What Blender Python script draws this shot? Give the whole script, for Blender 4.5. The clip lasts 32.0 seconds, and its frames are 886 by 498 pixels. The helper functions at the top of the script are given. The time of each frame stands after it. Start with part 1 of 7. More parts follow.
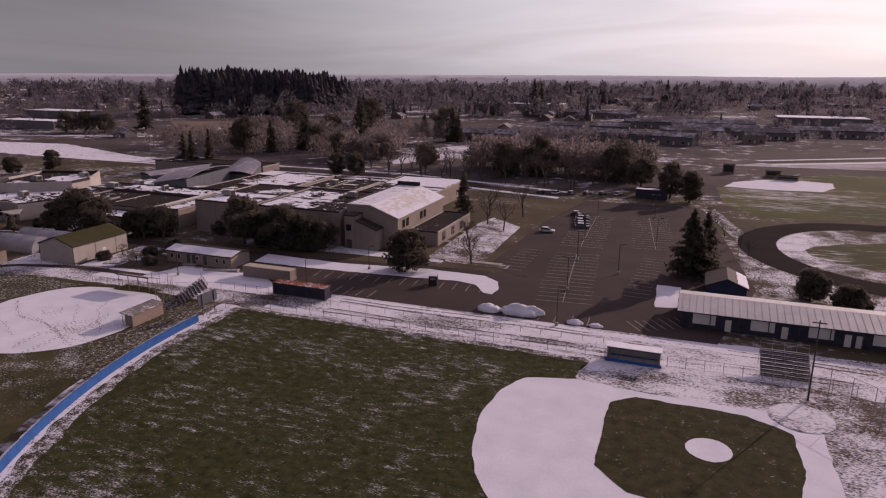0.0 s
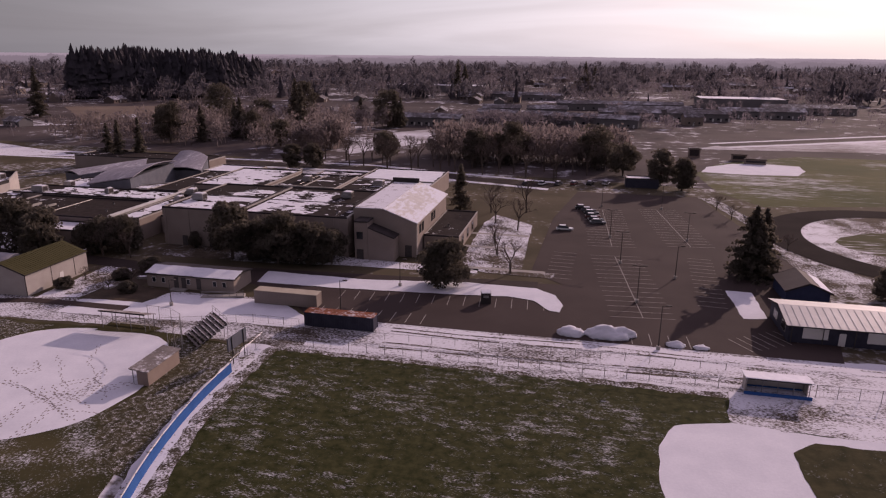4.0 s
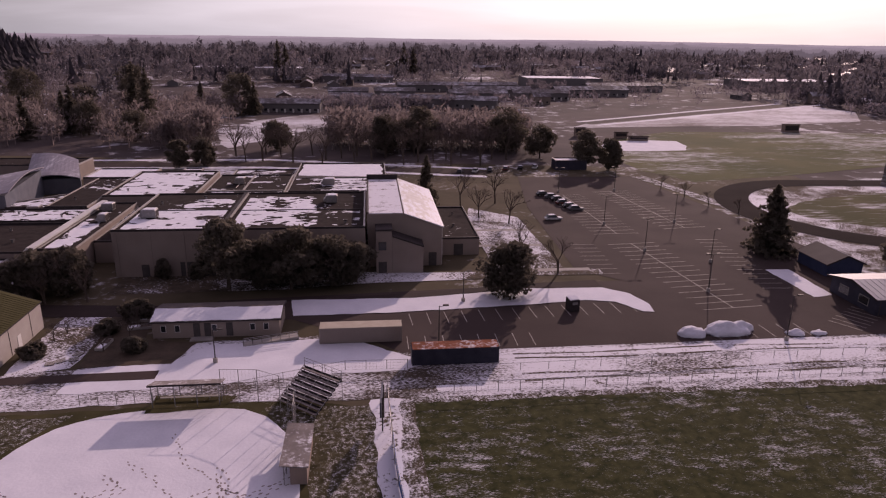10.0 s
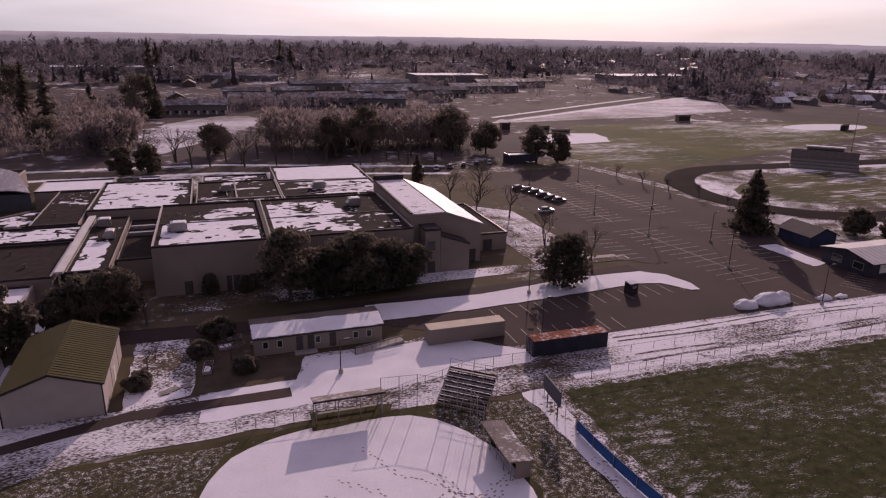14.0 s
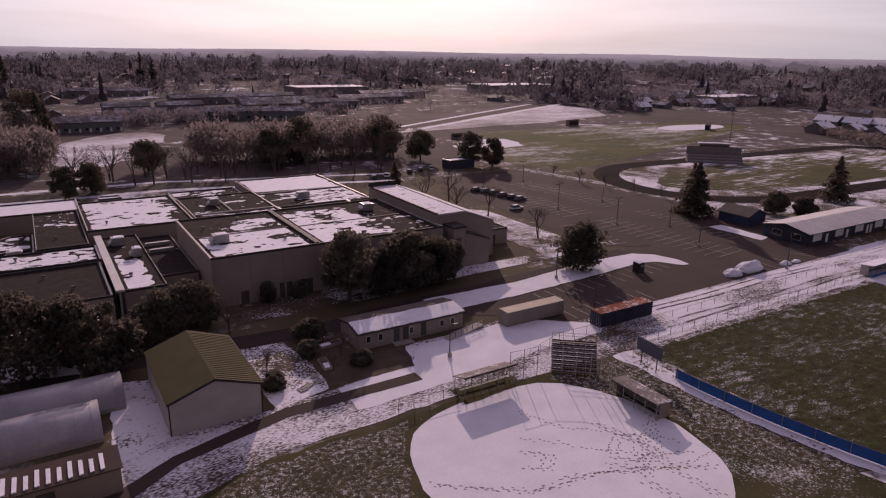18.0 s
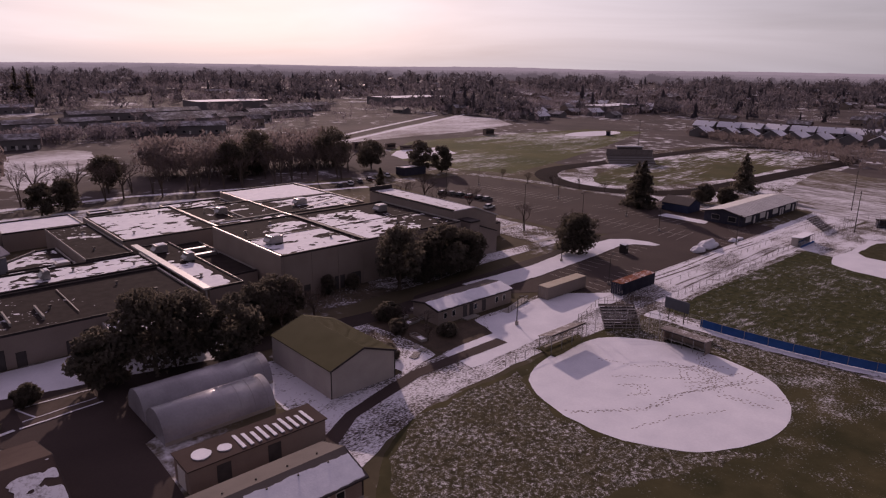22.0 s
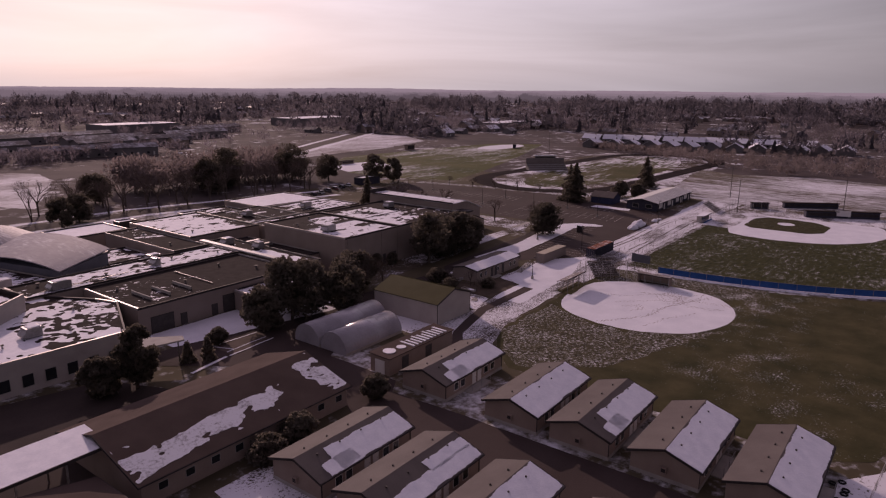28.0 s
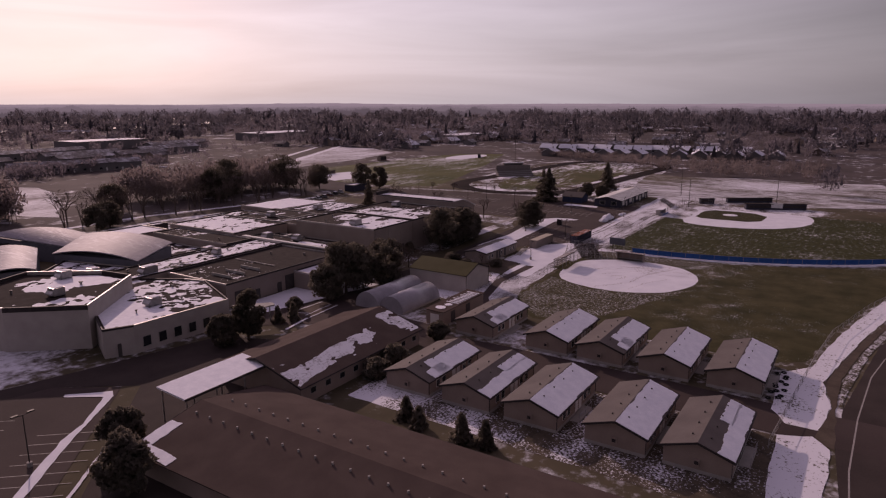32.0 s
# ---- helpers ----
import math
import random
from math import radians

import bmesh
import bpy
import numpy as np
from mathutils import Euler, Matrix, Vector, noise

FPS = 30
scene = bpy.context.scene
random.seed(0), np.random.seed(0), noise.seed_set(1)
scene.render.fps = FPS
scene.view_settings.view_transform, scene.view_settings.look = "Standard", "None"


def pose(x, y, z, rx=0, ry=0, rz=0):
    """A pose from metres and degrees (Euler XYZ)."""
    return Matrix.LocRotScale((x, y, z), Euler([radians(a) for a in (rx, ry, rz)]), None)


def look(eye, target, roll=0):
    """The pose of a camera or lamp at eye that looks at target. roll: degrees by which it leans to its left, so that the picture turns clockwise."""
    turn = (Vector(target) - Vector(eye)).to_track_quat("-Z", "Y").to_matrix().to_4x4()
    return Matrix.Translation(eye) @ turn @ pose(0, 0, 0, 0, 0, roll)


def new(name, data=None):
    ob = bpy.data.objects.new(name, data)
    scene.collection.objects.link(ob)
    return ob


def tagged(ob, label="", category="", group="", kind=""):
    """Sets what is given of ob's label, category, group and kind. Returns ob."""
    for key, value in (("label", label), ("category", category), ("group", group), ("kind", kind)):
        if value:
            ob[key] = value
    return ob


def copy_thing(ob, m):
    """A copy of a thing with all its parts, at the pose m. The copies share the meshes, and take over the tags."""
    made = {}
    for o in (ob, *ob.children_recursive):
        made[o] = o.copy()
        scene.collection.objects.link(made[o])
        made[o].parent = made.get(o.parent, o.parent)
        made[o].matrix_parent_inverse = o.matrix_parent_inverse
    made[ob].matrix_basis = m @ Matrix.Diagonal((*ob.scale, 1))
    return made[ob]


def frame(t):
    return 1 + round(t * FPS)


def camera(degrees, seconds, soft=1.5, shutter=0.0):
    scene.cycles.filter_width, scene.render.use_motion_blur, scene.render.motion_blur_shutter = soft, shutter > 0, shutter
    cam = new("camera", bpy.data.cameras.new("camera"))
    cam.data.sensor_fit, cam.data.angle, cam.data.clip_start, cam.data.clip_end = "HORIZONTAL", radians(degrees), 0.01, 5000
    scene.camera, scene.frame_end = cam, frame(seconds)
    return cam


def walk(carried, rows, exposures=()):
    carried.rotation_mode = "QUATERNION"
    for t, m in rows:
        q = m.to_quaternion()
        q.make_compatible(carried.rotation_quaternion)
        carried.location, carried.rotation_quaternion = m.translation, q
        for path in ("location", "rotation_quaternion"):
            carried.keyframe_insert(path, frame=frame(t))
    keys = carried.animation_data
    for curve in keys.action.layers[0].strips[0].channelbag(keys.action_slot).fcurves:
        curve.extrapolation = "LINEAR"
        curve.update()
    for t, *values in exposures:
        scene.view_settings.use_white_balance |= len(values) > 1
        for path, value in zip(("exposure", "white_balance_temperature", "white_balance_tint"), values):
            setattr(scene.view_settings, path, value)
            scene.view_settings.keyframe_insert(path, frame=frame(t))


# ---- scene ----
cam = camera(66.9, 32.0, 1.2)
EXPOSURES = [(0, 0.4, 6950, 37), (7, 0.5, 6950, 41), (14, 0.42, 6950, 42), (20, 0.25, 6950, 42), (25, 0.15, 7050, 44), (32, 0.1, 7150, 45)]
PATH = [
    (0, (-0.105, 1.932, 44.284), (-34.324, 92.342, 18.693), 0.27),
    (0.5, (-4.613, 3.198, 44.266), (-36.860, 94.290, 18.525), 0.44),
    (1, (-8.995, 4.555, 44.168), (-39.391, 96.256, 18.339), 0.55),
    (1.5, (-13.323, 6.013, 44.085), (-41.909, 98.223, 18.008), 0.59),
    (2, (-17.572, 7.558, 44.109), (-44.432, 100.174, 17.634), 0.57),
    (2.5, (-21.738, 9.214, 44.266), (-46.971, 102.148, 17.309), 0.51),
    (3, (-25.867, 10.824, 44.450), (-49.458, 104.059, 17.050), 0.42),
    (3.5, (-30.085, 12.214, 44.543), (-51.837, 105.785, 16.771), 0.40),
    (5.5, (-46.809, 18.175, 44.927), (-59.959, 112.889, 15.665), 1.07),
    (6, (-50.986, 19.512, 44.929), (-61.324, 114.502, 15.434), 1.10),
    (6.5, (-55.121, 20.825, 44.856), (-62.693, 116.019, 15.177), 1.16),
    (7, (-59.182, 22.081, 44.695), (-64.041, 117.391, 14.821), 1.25),
    (7.5, (-63.281, 23.177, 44.561), (-65.693, 118.563, 14.631), 1.25),
    (8, (-67.281, 24.158, 44.512), (-67.056, 119.560, 14.539), 1.18),
    (8.5, (-71.284, 25.113, 44.489), (-68.363, 120.427, 14.376), 1.03),
    (9, (-75.375, 26.096, 44.382), (-69.821, 121.246, 14.123), 0.92),
    (9.5, (-79.708, 27.003, 44.142), (-71.573, 121.946, 13.816), 0.88),
    (10, (-84.244, 27.863, 43.899), (-73.522, 122.542, 13.553), 0.89),
    (10.5, (-88.774, 28.750, 43.748), (-75.178, 123.061, 13.409), 0.92),
    (11, (-93.260, 29.561, 43.741), (-76.757, 123.397, 13.368), 0.94),
    (11.5, (-97.636, 30.267, 43.871), (-78.287, 123.532, 13.420), 0.93),
    (12, (-102.050, 30.933, 44.046), (-80.235, 123.597, 13.430), 0.93),
    (12.5, (-106.440, 31.613, 44.220), (-82.447, 123.680, 13.430), 0.96),
    (13, (-110.845, 32.257, 44.340), (-84.740, 123.731, 13.502), 1.01),
    (13.5, (-115.202, 32.837, 44.319), (-86.738, 123.679, 13.700), 1.03),
    (14, (-119.556, 33.375, 44.125), (-88.728, 123.496, 13.665), 1.03),
    (14.5, (-123.868, 34.096, 44.077), (-90.698, 123.451, 13.820), 1.07),
    (16.5, (-141.483, 36.375, 43.693), (-97.884, 121.551, 14.638), 0.78),
    (17, (-145.902, 37.056, 43.687), (-99.913, 120.999, 14.730), 0.83),
    (17.5, (-150.369, 37.672, 43.747), (-102.159, 120.420, 14.962), 0.89),
    (18, (-154.832, 38.263, 43.836), (-104.445, 119.776, 15.258), 0.90),
    (18.5, (-159.231, 38.836, 43.990), (-106.623, 119.005, 15.610), 0.88),
    (19, (-163.559, 39.376, 44.079), (-108.649, 118.078, 15.957), 0.84),
    (19.5, (-167.920, 39.930, 44.021), (-110.818, 117.174, 16.222), 0.83),
    (20, (-172.288, 40.528, 43.907), (-113.284, 116.423, 16.366), 0.85),
    (20.5, (-176.628, 41.156, 43.884), (-116.099, 115.920, 16.559), 0.86),
    (21, (-180.977, 41.814, 43.930), (-119.154, 115.606, 16.862), 0.85),
    (21.5, (-185.321, 42.308, 43.931), (-122.018, 114.930, 17.119), 0.85),
    (22, (-189.620, 42.617, 43.887), (-124.663, 113.851, 17.310), 0.82),
    (22.5, (-193.931, 42.864, 43.811), (-127.540, 112.840, 17.439), 0.75),
    (23, (-198.140, 42.973, 43.752), (-130.442, 111.801, 17.680), 0.69),
    (23.5, (-202.344, 42.922, 43.711), (-133.465, 110.691, 17.961), 0.65),
    (24, (-206.579, 42.792, 43.726), (-136.581, 109.493, 18.204), 0.61),
    (24.5, (-210.764, 42.664, 43.911), (-139.700, 108.312, 18.608), 0.60),
    (25, (-215.036, 42.436, 44.101), (-143.012, 107.081, 18.932), 0.60),
    (25.5, (-219.440, 41.941, 44.150), (-146.460, 105.642, 19.332), 0.61),
    (27.5, (-236.339, 40.158, 44.243), (-159.571, 99.643, 20.407), 0.45),
    (28, (-240.629, 39.769, 44.171), (-163.078, 98.342, 20.612), 0.44),
    (28.5, (-244.914, 39.356, 44.115), (-166.684, 97.146, 20.868), 0.40),
    (29, (-249.255, 38.860, 44.099), (-170.354, 95.860, 21.171), 0.35),
    (29.5, (-253.683, 38.402, 44.091), (-174.144, 94.626, 21.455), 0.30),
    (30, (-258.130, 37.964, 44.027), (-178.004, 93.457, 21.655), 0.25),
    (30.5, (-262.590, 37.477, 43.904), (-181.905, 92.262, 21.798), 0.19),
    (31, (-267.025, 36.919, 43.850), (-185.804, 91.042, 22.081), 0.12),
    (31.5, (-271.429, 36.366, 43.912), (-189.691, 89.783, 22.335), 0.02),
    (32, (-275.838, 35.924, 44.189), (-193.570, 88.524, 22.618), -0.07),
]
walk(cam, [(t, look(eye, target, roll)) for t, eye, target, roll in PATH], EXPOSURES)

# ---- light: a low winter sun behind thin haze, sky all round ----
SUN = Vector((0.46, 0.888, 0.0)).normalized()
SUN_UP = radians(19.5)
world = bpy.data.worlds.new("winter_sky")
scene.world = world
world.use_nodes = True
wn, wl = world.node_tree.nodes, world.node_tree.links
bg = wn["Background"]
bg.inputs["Strength"].default_value = 0.075
sky = wn.new("ShaderNodeTexSky")
sky.sky_type = "NISHITA"
sky.sun_disc = False
sky.sun_elevation = SUN_UP
sky.sun_rotation = math.atan2(SUN.x, SUN.y)
sky.air_density, sky.dust_density, sky.ozone_density, sky.altitude = 1.0, 2.5, 2.0, 50
# thin high cloud: long streaks, brighter towards the sun and the horizon, veil the clear sky
coord, flat, cloud, veil = wn.new("ShaderNodeTexCoord"), wn.new("ShaderNodeMapping"), wn.new("ShaderNodeTexNoise"), wn.new("ShaderNodeMapRange")
flat.inputs["Scale"].default_value = (1.1, 1.1, 10.0)
flat.inputs["Rotation"].default_value = (0.06, 0.03, 0.3)
cloud.inputs["Scale"].default_value, cloud.inputs["Detail"].default_value, cloud.inputs["Distortion"].default_value = 1.5, 6, 0.7
wl.new(coord.outputs["Generated"], flat.inputs["Vector"])
wl.new(flat.outputs[0], cloud.inputs["Vector"])
wl.new(cloud.outputs[0], veil.inputs["Value"])
veil.inputs["From Min"].default_value, veil.inputs["From Max"].default_value = 0.3, 0.7
veil.inputs["To Min"].default_value, veil.inputs["To Max"].default_value = 0.76, 1.12
toward, glow, rise, low = wn.new("ShaderNodeVectorMath"), wn.new("ShaderNodeMapRange"), wn.new("ShaderNodeSeparateXYZ"), wn.new("ShaderNodeMapRange")
toward.operation = "DOT_PRODUCT"
toward.inputs[1].default_value = (SUN.x * math.cos(SUN_UP), SUN.y * math.cos(SUN_UP), math.sin(SUN_UP))
wl.new(coord.outputs["Generated"], toward.inputs[0])
wl.new(toward.outputs["Value"], glow.inputs["Value"])
glow.interpolation_type = "SMOOTHERSTEP"
glow.inputs["From Min"].default_value, glow.inputs["From Max"].default_value = 0.22, 1.0
glow.inputs["To Min"].default_value, glow.inputs["To Max"].default_value = 0.66, 2.2
wl.new(coord.outputs["Generated"], rise.inputs[0])
wl.new(rise.outputs["Z"], low.inputs["Value"])
low.inputs["From Min"].default_value, low.inputs["From Max"].default_value = 0.14, 0.8
low.inputs["To Min"].default_value, low.inputs["To Max"].default_value = 1.3, 1.15
times = []
for p, q in ((veil, glow), (None, low)):
    m = wn.new("ShaderNodeMath")
    m.operation = "MULTIPLY"
    wl.new(p.outputs[0] if p else times[0].outputs[0], m.inputs[0])
    wl.new(q.outputs[0], m.inputs[1])
    times.append(m)
tone, over = wn.new("ShaderNodeMix"), wn.new("ShaderNodeMix")
tone.data_type = over.data_type = "RGBA"
tone.blend_type = "MULTIPLY"
tone.inputs[0].default_value = 1.0
hue = wn.new("ShaderNodeMix")
hue.data_type = "RGBA"
hue.inputs[6].default_value, hue.inputs[7].default_value = (2.42, 2.78, 2.9, 1), (2.8, 2.66, 3.35, 1)
high = wn.new("ShaderNodeMapRange")
high.inputs["From Min"].default_value, high.inputs["From Max"].default_value = 0.1, 0.6
wl.new(rise.outputs["Z"], high.inputs["Value"])
wl.new(high.outputs[0], hue.inputs[0])
wl.new(hue.outputs[2], tone.inputs[6])
wl.new(times[1].outputs[0], tone.inputs[7])
over.inputs[0].default_value = 0.88
wl.new(sky.outputs[0], over.inputs[6])
wl.new(tone.outputs[2], over.inputs[7])
wl.new(over.outputs[2], bg.inputs[0])
sun = new("sun", bpy.data.lights.new("sun", "SUN"))
sun.data.energy, sun.data.angle, sun.data.color = 2.2, radians(0.6), (1.0, 0.87, 0.73)
sun.matrix_world = look((0, 0, 300), Vector((0, 0, 300)) - Vector((SUN.x * math.cos(SUN_UP), SUN.y * math.cos(SUN_UP), math.sin(SUN_UP))))


# ---- materials ----
def mat(name, a, b, scale=2.0, rough=0.8, bump=0.2, fine=12.0, metal=0.0, spread=0.5, vary=0.0, spec=0.1):
    """Two colours mixed by coarse and fine noise at world scale, with fine relief."""
    m = bpy.data.materials.new(name)
    m.use_nodes = True
    n, k = m.node_tree.nodes, m.node_tree.links
    p = n["Principled BSDF"]
    geo = n.new("ShaderNodeNewGeometry")
    n1, n2 = n.new("ShaderNodeTexNoise"), n.new("ShaderNodeTexNoise")
    n1.inputs["Scale"].default_value, n1.inputs["Detail"].default_value = scale, 5
    n2.inputs["Scale"].default_value, n2.inputs["Detail"].default_value = fine, 3
    k.new(geo.outputs["Position"], n1.inputs["Vector"])
    k.new(geo.outputs["Position"], n2.inputs["Vector"])
    add = n.new("ShaderNodeMath")
    add.operation = "MULTIPLY_ADD"
    add.inputs[1].default_value = 0.45
    k.new(n2.outputs[0], add.inputs[0])
    k.new(n1.outputs[0], add.inputs[2])
    ramp = n.new("ShaderNodeMapRange")
    ramp.inputs["From Min"].default_value, ramp.inputs["From Max"].default_value = 0.72 - spread * 0.5, 0.72 + spread * 0.5
    k.new(add.outputs[0], ramp.inputs["Value"])
    mix = n.new("ShaderNodeMix")
    mix.data_type = "RGBA"
    mix.inputs[6].default_value, mix.inputs[7].default_value = (*a, 1), (*b, 1)
    k.new(ramp.outputs[0], mix.inputs[0])
    out = mix.outputs[2]
    if vary:
        info, hsv = n.new("ShaderNodeObjectInfo"), n.new("ShaderNodeHueSaturation")
        sc = n.new("ShaderNodeMapRange")
        sc.inputs["To Min"].default_value, sc.inputs["To Max"].default_value = 1 - vary, 1 + vary
        k.new(info.outputs["Random"], sc.inputs["Value"])
        k.new(sc.outputs[0], hsv.inputs["Value"])
        k.new(out, hsv.inputs["Color"])
        out = hsv.outputs[0]
    k.new(out, p.inputs["Base Color"])
    p.inputs["Roughness"].default_value, p.inputs["Metallic"].default_value = rough, metal
    p.inputs["Specular IOR Level"].default_value = spec
    if bump:
        bp = n.new("ShaderNodeBump")
        bp.inputs["Strength"].default_value, bp.inputs["Distance"].default_value = bump, 0.05
        k.new(n2.outputs[0], bp.inputs["Height"])
        k.new(bp.outputs[0], p.inputs["Normal"])
    return m


def snowy(name, a, b, amount, patch=0.35, flecks=2.5, soft=0.12, stretch=(1, 1, 1), rough=0.95, base_scale=0.6, snow_rough=0.8, turn=0.0, big=0.0):
    """A ground or roof surface, colours a to b, on which snow lies in patches: amount 0 to 1."""
    m = bpy.data.materials.new(name)
    m.use_nodes = True
    n, k = m.node_tree.nodes, m.node_tree.links
    p = n["Principled BSDF"]
    geo, mp = n.new("ShaderNodeNewGeometry"), n.new("ShaderNodeMapping")
    mp.inputs["Scale"].default_value = stretch
    mp.inputs["Rotation"].default_value = (0, 0, turn)
    k.new(geo.outputs["Position"], mp.inputs["Vector"])
    tex = []
    for sc, det, src in ((patch, 6, mp.outputs[0]), (flecks, 4, mp.outputs[0]), (base_scale, 6, geo.outputs["Position"]), (max(0.01, patch * 0.12), 3, geo.outputs["Position"])):
        t = n.new("ShaderNodeTexNoise")
        t.inputs["Scale"].default_value, t.inputs["Detail"].default_value = sc, det
        t.inputs["Roughness"].default_value = 0.62
        k.new(src, t.inputs["Vector"])
        tex.append(t.outputs[0])
    mixn = n.new("ShaderNodeMix")
    mixn.inputs[0].default_value = 0.5
    k.new(tex[0], mixn.inputs[2])
    k.new(tex[1], mixn.inputs[3])
    last = mixn.outputs[0]
    if big:
        ma = n.new("ShaderNodeMath")
        ma.operation = "MULTIPLY_ADD"
        ma.inputs[1].default_value = big
        k.new(tex[3], ma.inputs[0])
        k.new(last, ma.inputs[2])
        sub = n.new("ShaderNodeMath")
        sub.operation = "SUBTRACT"
        sub.inputs[1].default_value = big * 0.5
        k.new(ma.outputs[0], sub.inputs[0])
        last = sub.outputs[0]
    edge = 0.5 + (0.5 - amount) * 0.42
    ramp = n.new("ShaderNodeMapRange")
    ramp.interpolation_type = "SMOOTHSTEP"
    ramp.inputs["From Min"].default_value, ramp.inputs["From Max"].default_value = edge - soft * 0.5, edge + soft * 0.5
    k.new(last, ramp.inputs["Value"])
    ground, all_ = n.new("ShaderNodeMix"), n.new("ShaderNodeMix")
    for q in (ground, all_):
        q.data_type = "RGBA"
    ground.inputs[6].default_value, ground.inputs[7].default_value = (*a, 1), (*b, 1)
    gr = n.new("ShaderNodeMapRange")
    gr.inputs["From Min"].default_value, gr.inputs["From Max"].default_value = 0.33, 0.67
    k.new(tex[2], gr.inputs["Value"])
    k.new(gr.outputs[0], ground.inputs[0])
    all_.inputs[7].default_value = (0.68, 0.68, 0.73, 1)
    k.new(ramp.outputs[0], all_.inputs[0])
    k.new(ground.outputs[2], all_.inputs[6])
    k.new(all_.outputs[2], p.inputs["Base Color"])
    rr = n.new("ShaderNodeMapRange")
    rr.inputs["To Min"].default_value, rr.inputs["To Max"].default_value = rough, snow_rough
    k.new(ramp.outputs[0], rr.inputs["Value"])
    k.new(rr.outputs[0], p.inputs["Roughness"])
    p.inputs["Specular IOR Level"].default_value = 0.05
    bp = n.new("ShaderNodeBump")
    bp.inputs["Strength"].default_value, bp.inputs["Distance"].default_value = 0.6, 0.08
    k.new(last, bp.inputs["Height"])
    k.new(bp.outputs[0], p.inputs["Normal"])
    return m


SNOW = mat("snow", (0.6, 0.605, 0.66), (0.72, 0.72, 0.77), 0.25, 0.9, 0.35, 3.0)
SNOW_ROOF = mat("roof_snow", (0.64, 0.65, 0.71), (0.78, 0.78, 0.83), 0.8, 0.8, 0.4, 4.0)
TURF = snowy("outfield_turf", (0.02, 0.024, 0.008), (0.06, 0.06, 0.025), 0.15, 0.6, 4.6, 0.24, stretch=(0.6, 1.4, 1), big=0.36, base_scale=0.8)
FROSTED = snowy("frosted_turf", (0.034, 0.031, 0.016), (0.085, 0.074, 0.042), 0.27, 1.6, 6.5, 0.2, big=0.16, base_scale=0.8)
TURF_DULL = snowy("rough_turf", (0.036, 0.036, 0.016), (0.075, 0.065, 0.032), 0.035, 0.2, 3.2, 0.24, big=0.5, base_scale=0.15)
TURF_DARK = snowy("infield_turf", (0.028, 0.029, 0.013), (0.062, 0.055, 0.027), 0.07, 0.5, 3.6, 0.22)
TURF_FAR = snowy("far_field_turf", (0.055, 0.064, 0.022), (0.105, 0.102, 0.042), 0.2, 0.05, 0.5, 0.28, stretch=(0.4, 1.6, 1), big=0.6, base_scale=0.03)
STRIP = snowy("rutted_snow", (0.045, 0.036, 0.028), (0.095, 0.076, 0.058), 0.56, 0.1, 3.6, 0.14, stretch=(0.6, 1.2, 1), big=0.5)
WORN = snowy("thin_snow", (0.055, 0.045, 0.034), (0.11, 0.088, 0.064), 0.48, 0.12, 2.8, 0.1, big=0.6)
DULL = snowy("dead_grass", (0.06, 0.052, 0.032), (0.11, 0.09, 0.06), 0.24, 0.05, 0.5, 0.2, big=0.7, base_scale=0.05)
TOWN = snowy("wintry_ground", (0.055, 0.045, 0.045), (0.11, 0.09, 0.085), 0.27, 0.018, 0.13, 0.12, big=0.3, base_scale=0.02)
ASPHALT = mat("asphalt", (0.044, 0.032, 0.03), (0.066, 0.049, 0.045), 0.08, 0.95, 0.3, 6.0)
ROAD = mat("dark_road", (0.034, 0.026, 0.024), (0.055, 0.042, 0.038), 0.2, 0.95, 0.2, 5.0)
PAINT = mat("white_line_paint", (0.22, 0.2, 0.185), (0.36, 0.34, 0.32), 3.0, 0.7, 0.0)
CONCRETE = mat("concrete", (0.28, 0.26, 0.24), (0.38, 0.36, 0.33), 0.6, 0.85, 0.2)
CREAM = mat("cream_stucco", (0.25, 0.205, 0.178), (0.31, 0.258, 0.225), 0.25, 0.9, 0.15, 8.0)
TAN = mat("tan_siding", (0.25, 0.19, 0.16), (0.31, 0.245, 0.205), 0.4, 0.85, 0.1, 8.0)
TRACK = mat("dark_track", (0.016, 0.012, 0.012), (0.03, 0.023, 0.022), 0.1, 0.98, 0.1, 4.0, spec=0.02)
THIN_ROOF_SNOW = snowy("thin_roof_snow", (0.07, 0.053, 0.046), (0.1, 0.08, 0.07), 0.72, 0.4, 2.6, 0.25)
BARN_WALL = mat("pale_metal_siding", (0.36, 0.32, 0.295), (0.44, 0.4, 0.365), 0.4, 0.8, 0.05, 8.0)
OLIVE = mat("olive_metal_roof", (0.06, 0.055, 0.022), (0.08, 0.072, 0.034), 0.3, 0.85, 0.0, 6.0, spec=0.08)
FLASHING = mat("pale_metal_flashing", (0.34, 0.31, 0.29), (0.46, 0.43, 0.4), 0.5, 0.5, 0.05, metal=0.3)
DARK = mat("dark_roof_edge", (0.035, 0.03, 0.03), (0.06, 0.05, 0.05), 1.0, 0.7, 0.1)
MEMBRANE = snowy("membrane_roof", (0.022, 0.018, 0.017), (0.045, 0.037, 0.034), 0.46, 0.24, 2.2, 0.012, rough=0.95, snow_rough=0.75, stretch=(0.7, 1.3, 1), big=0.9)
BARE = snowy("bare_membrane_roof", (0.026, 0.02, 0.019), (0.042, 0.034, 0.031), 0.12, 0.2, 1.2, 0.03, rough=1.0, snow_rough=0.7, big=0.7)
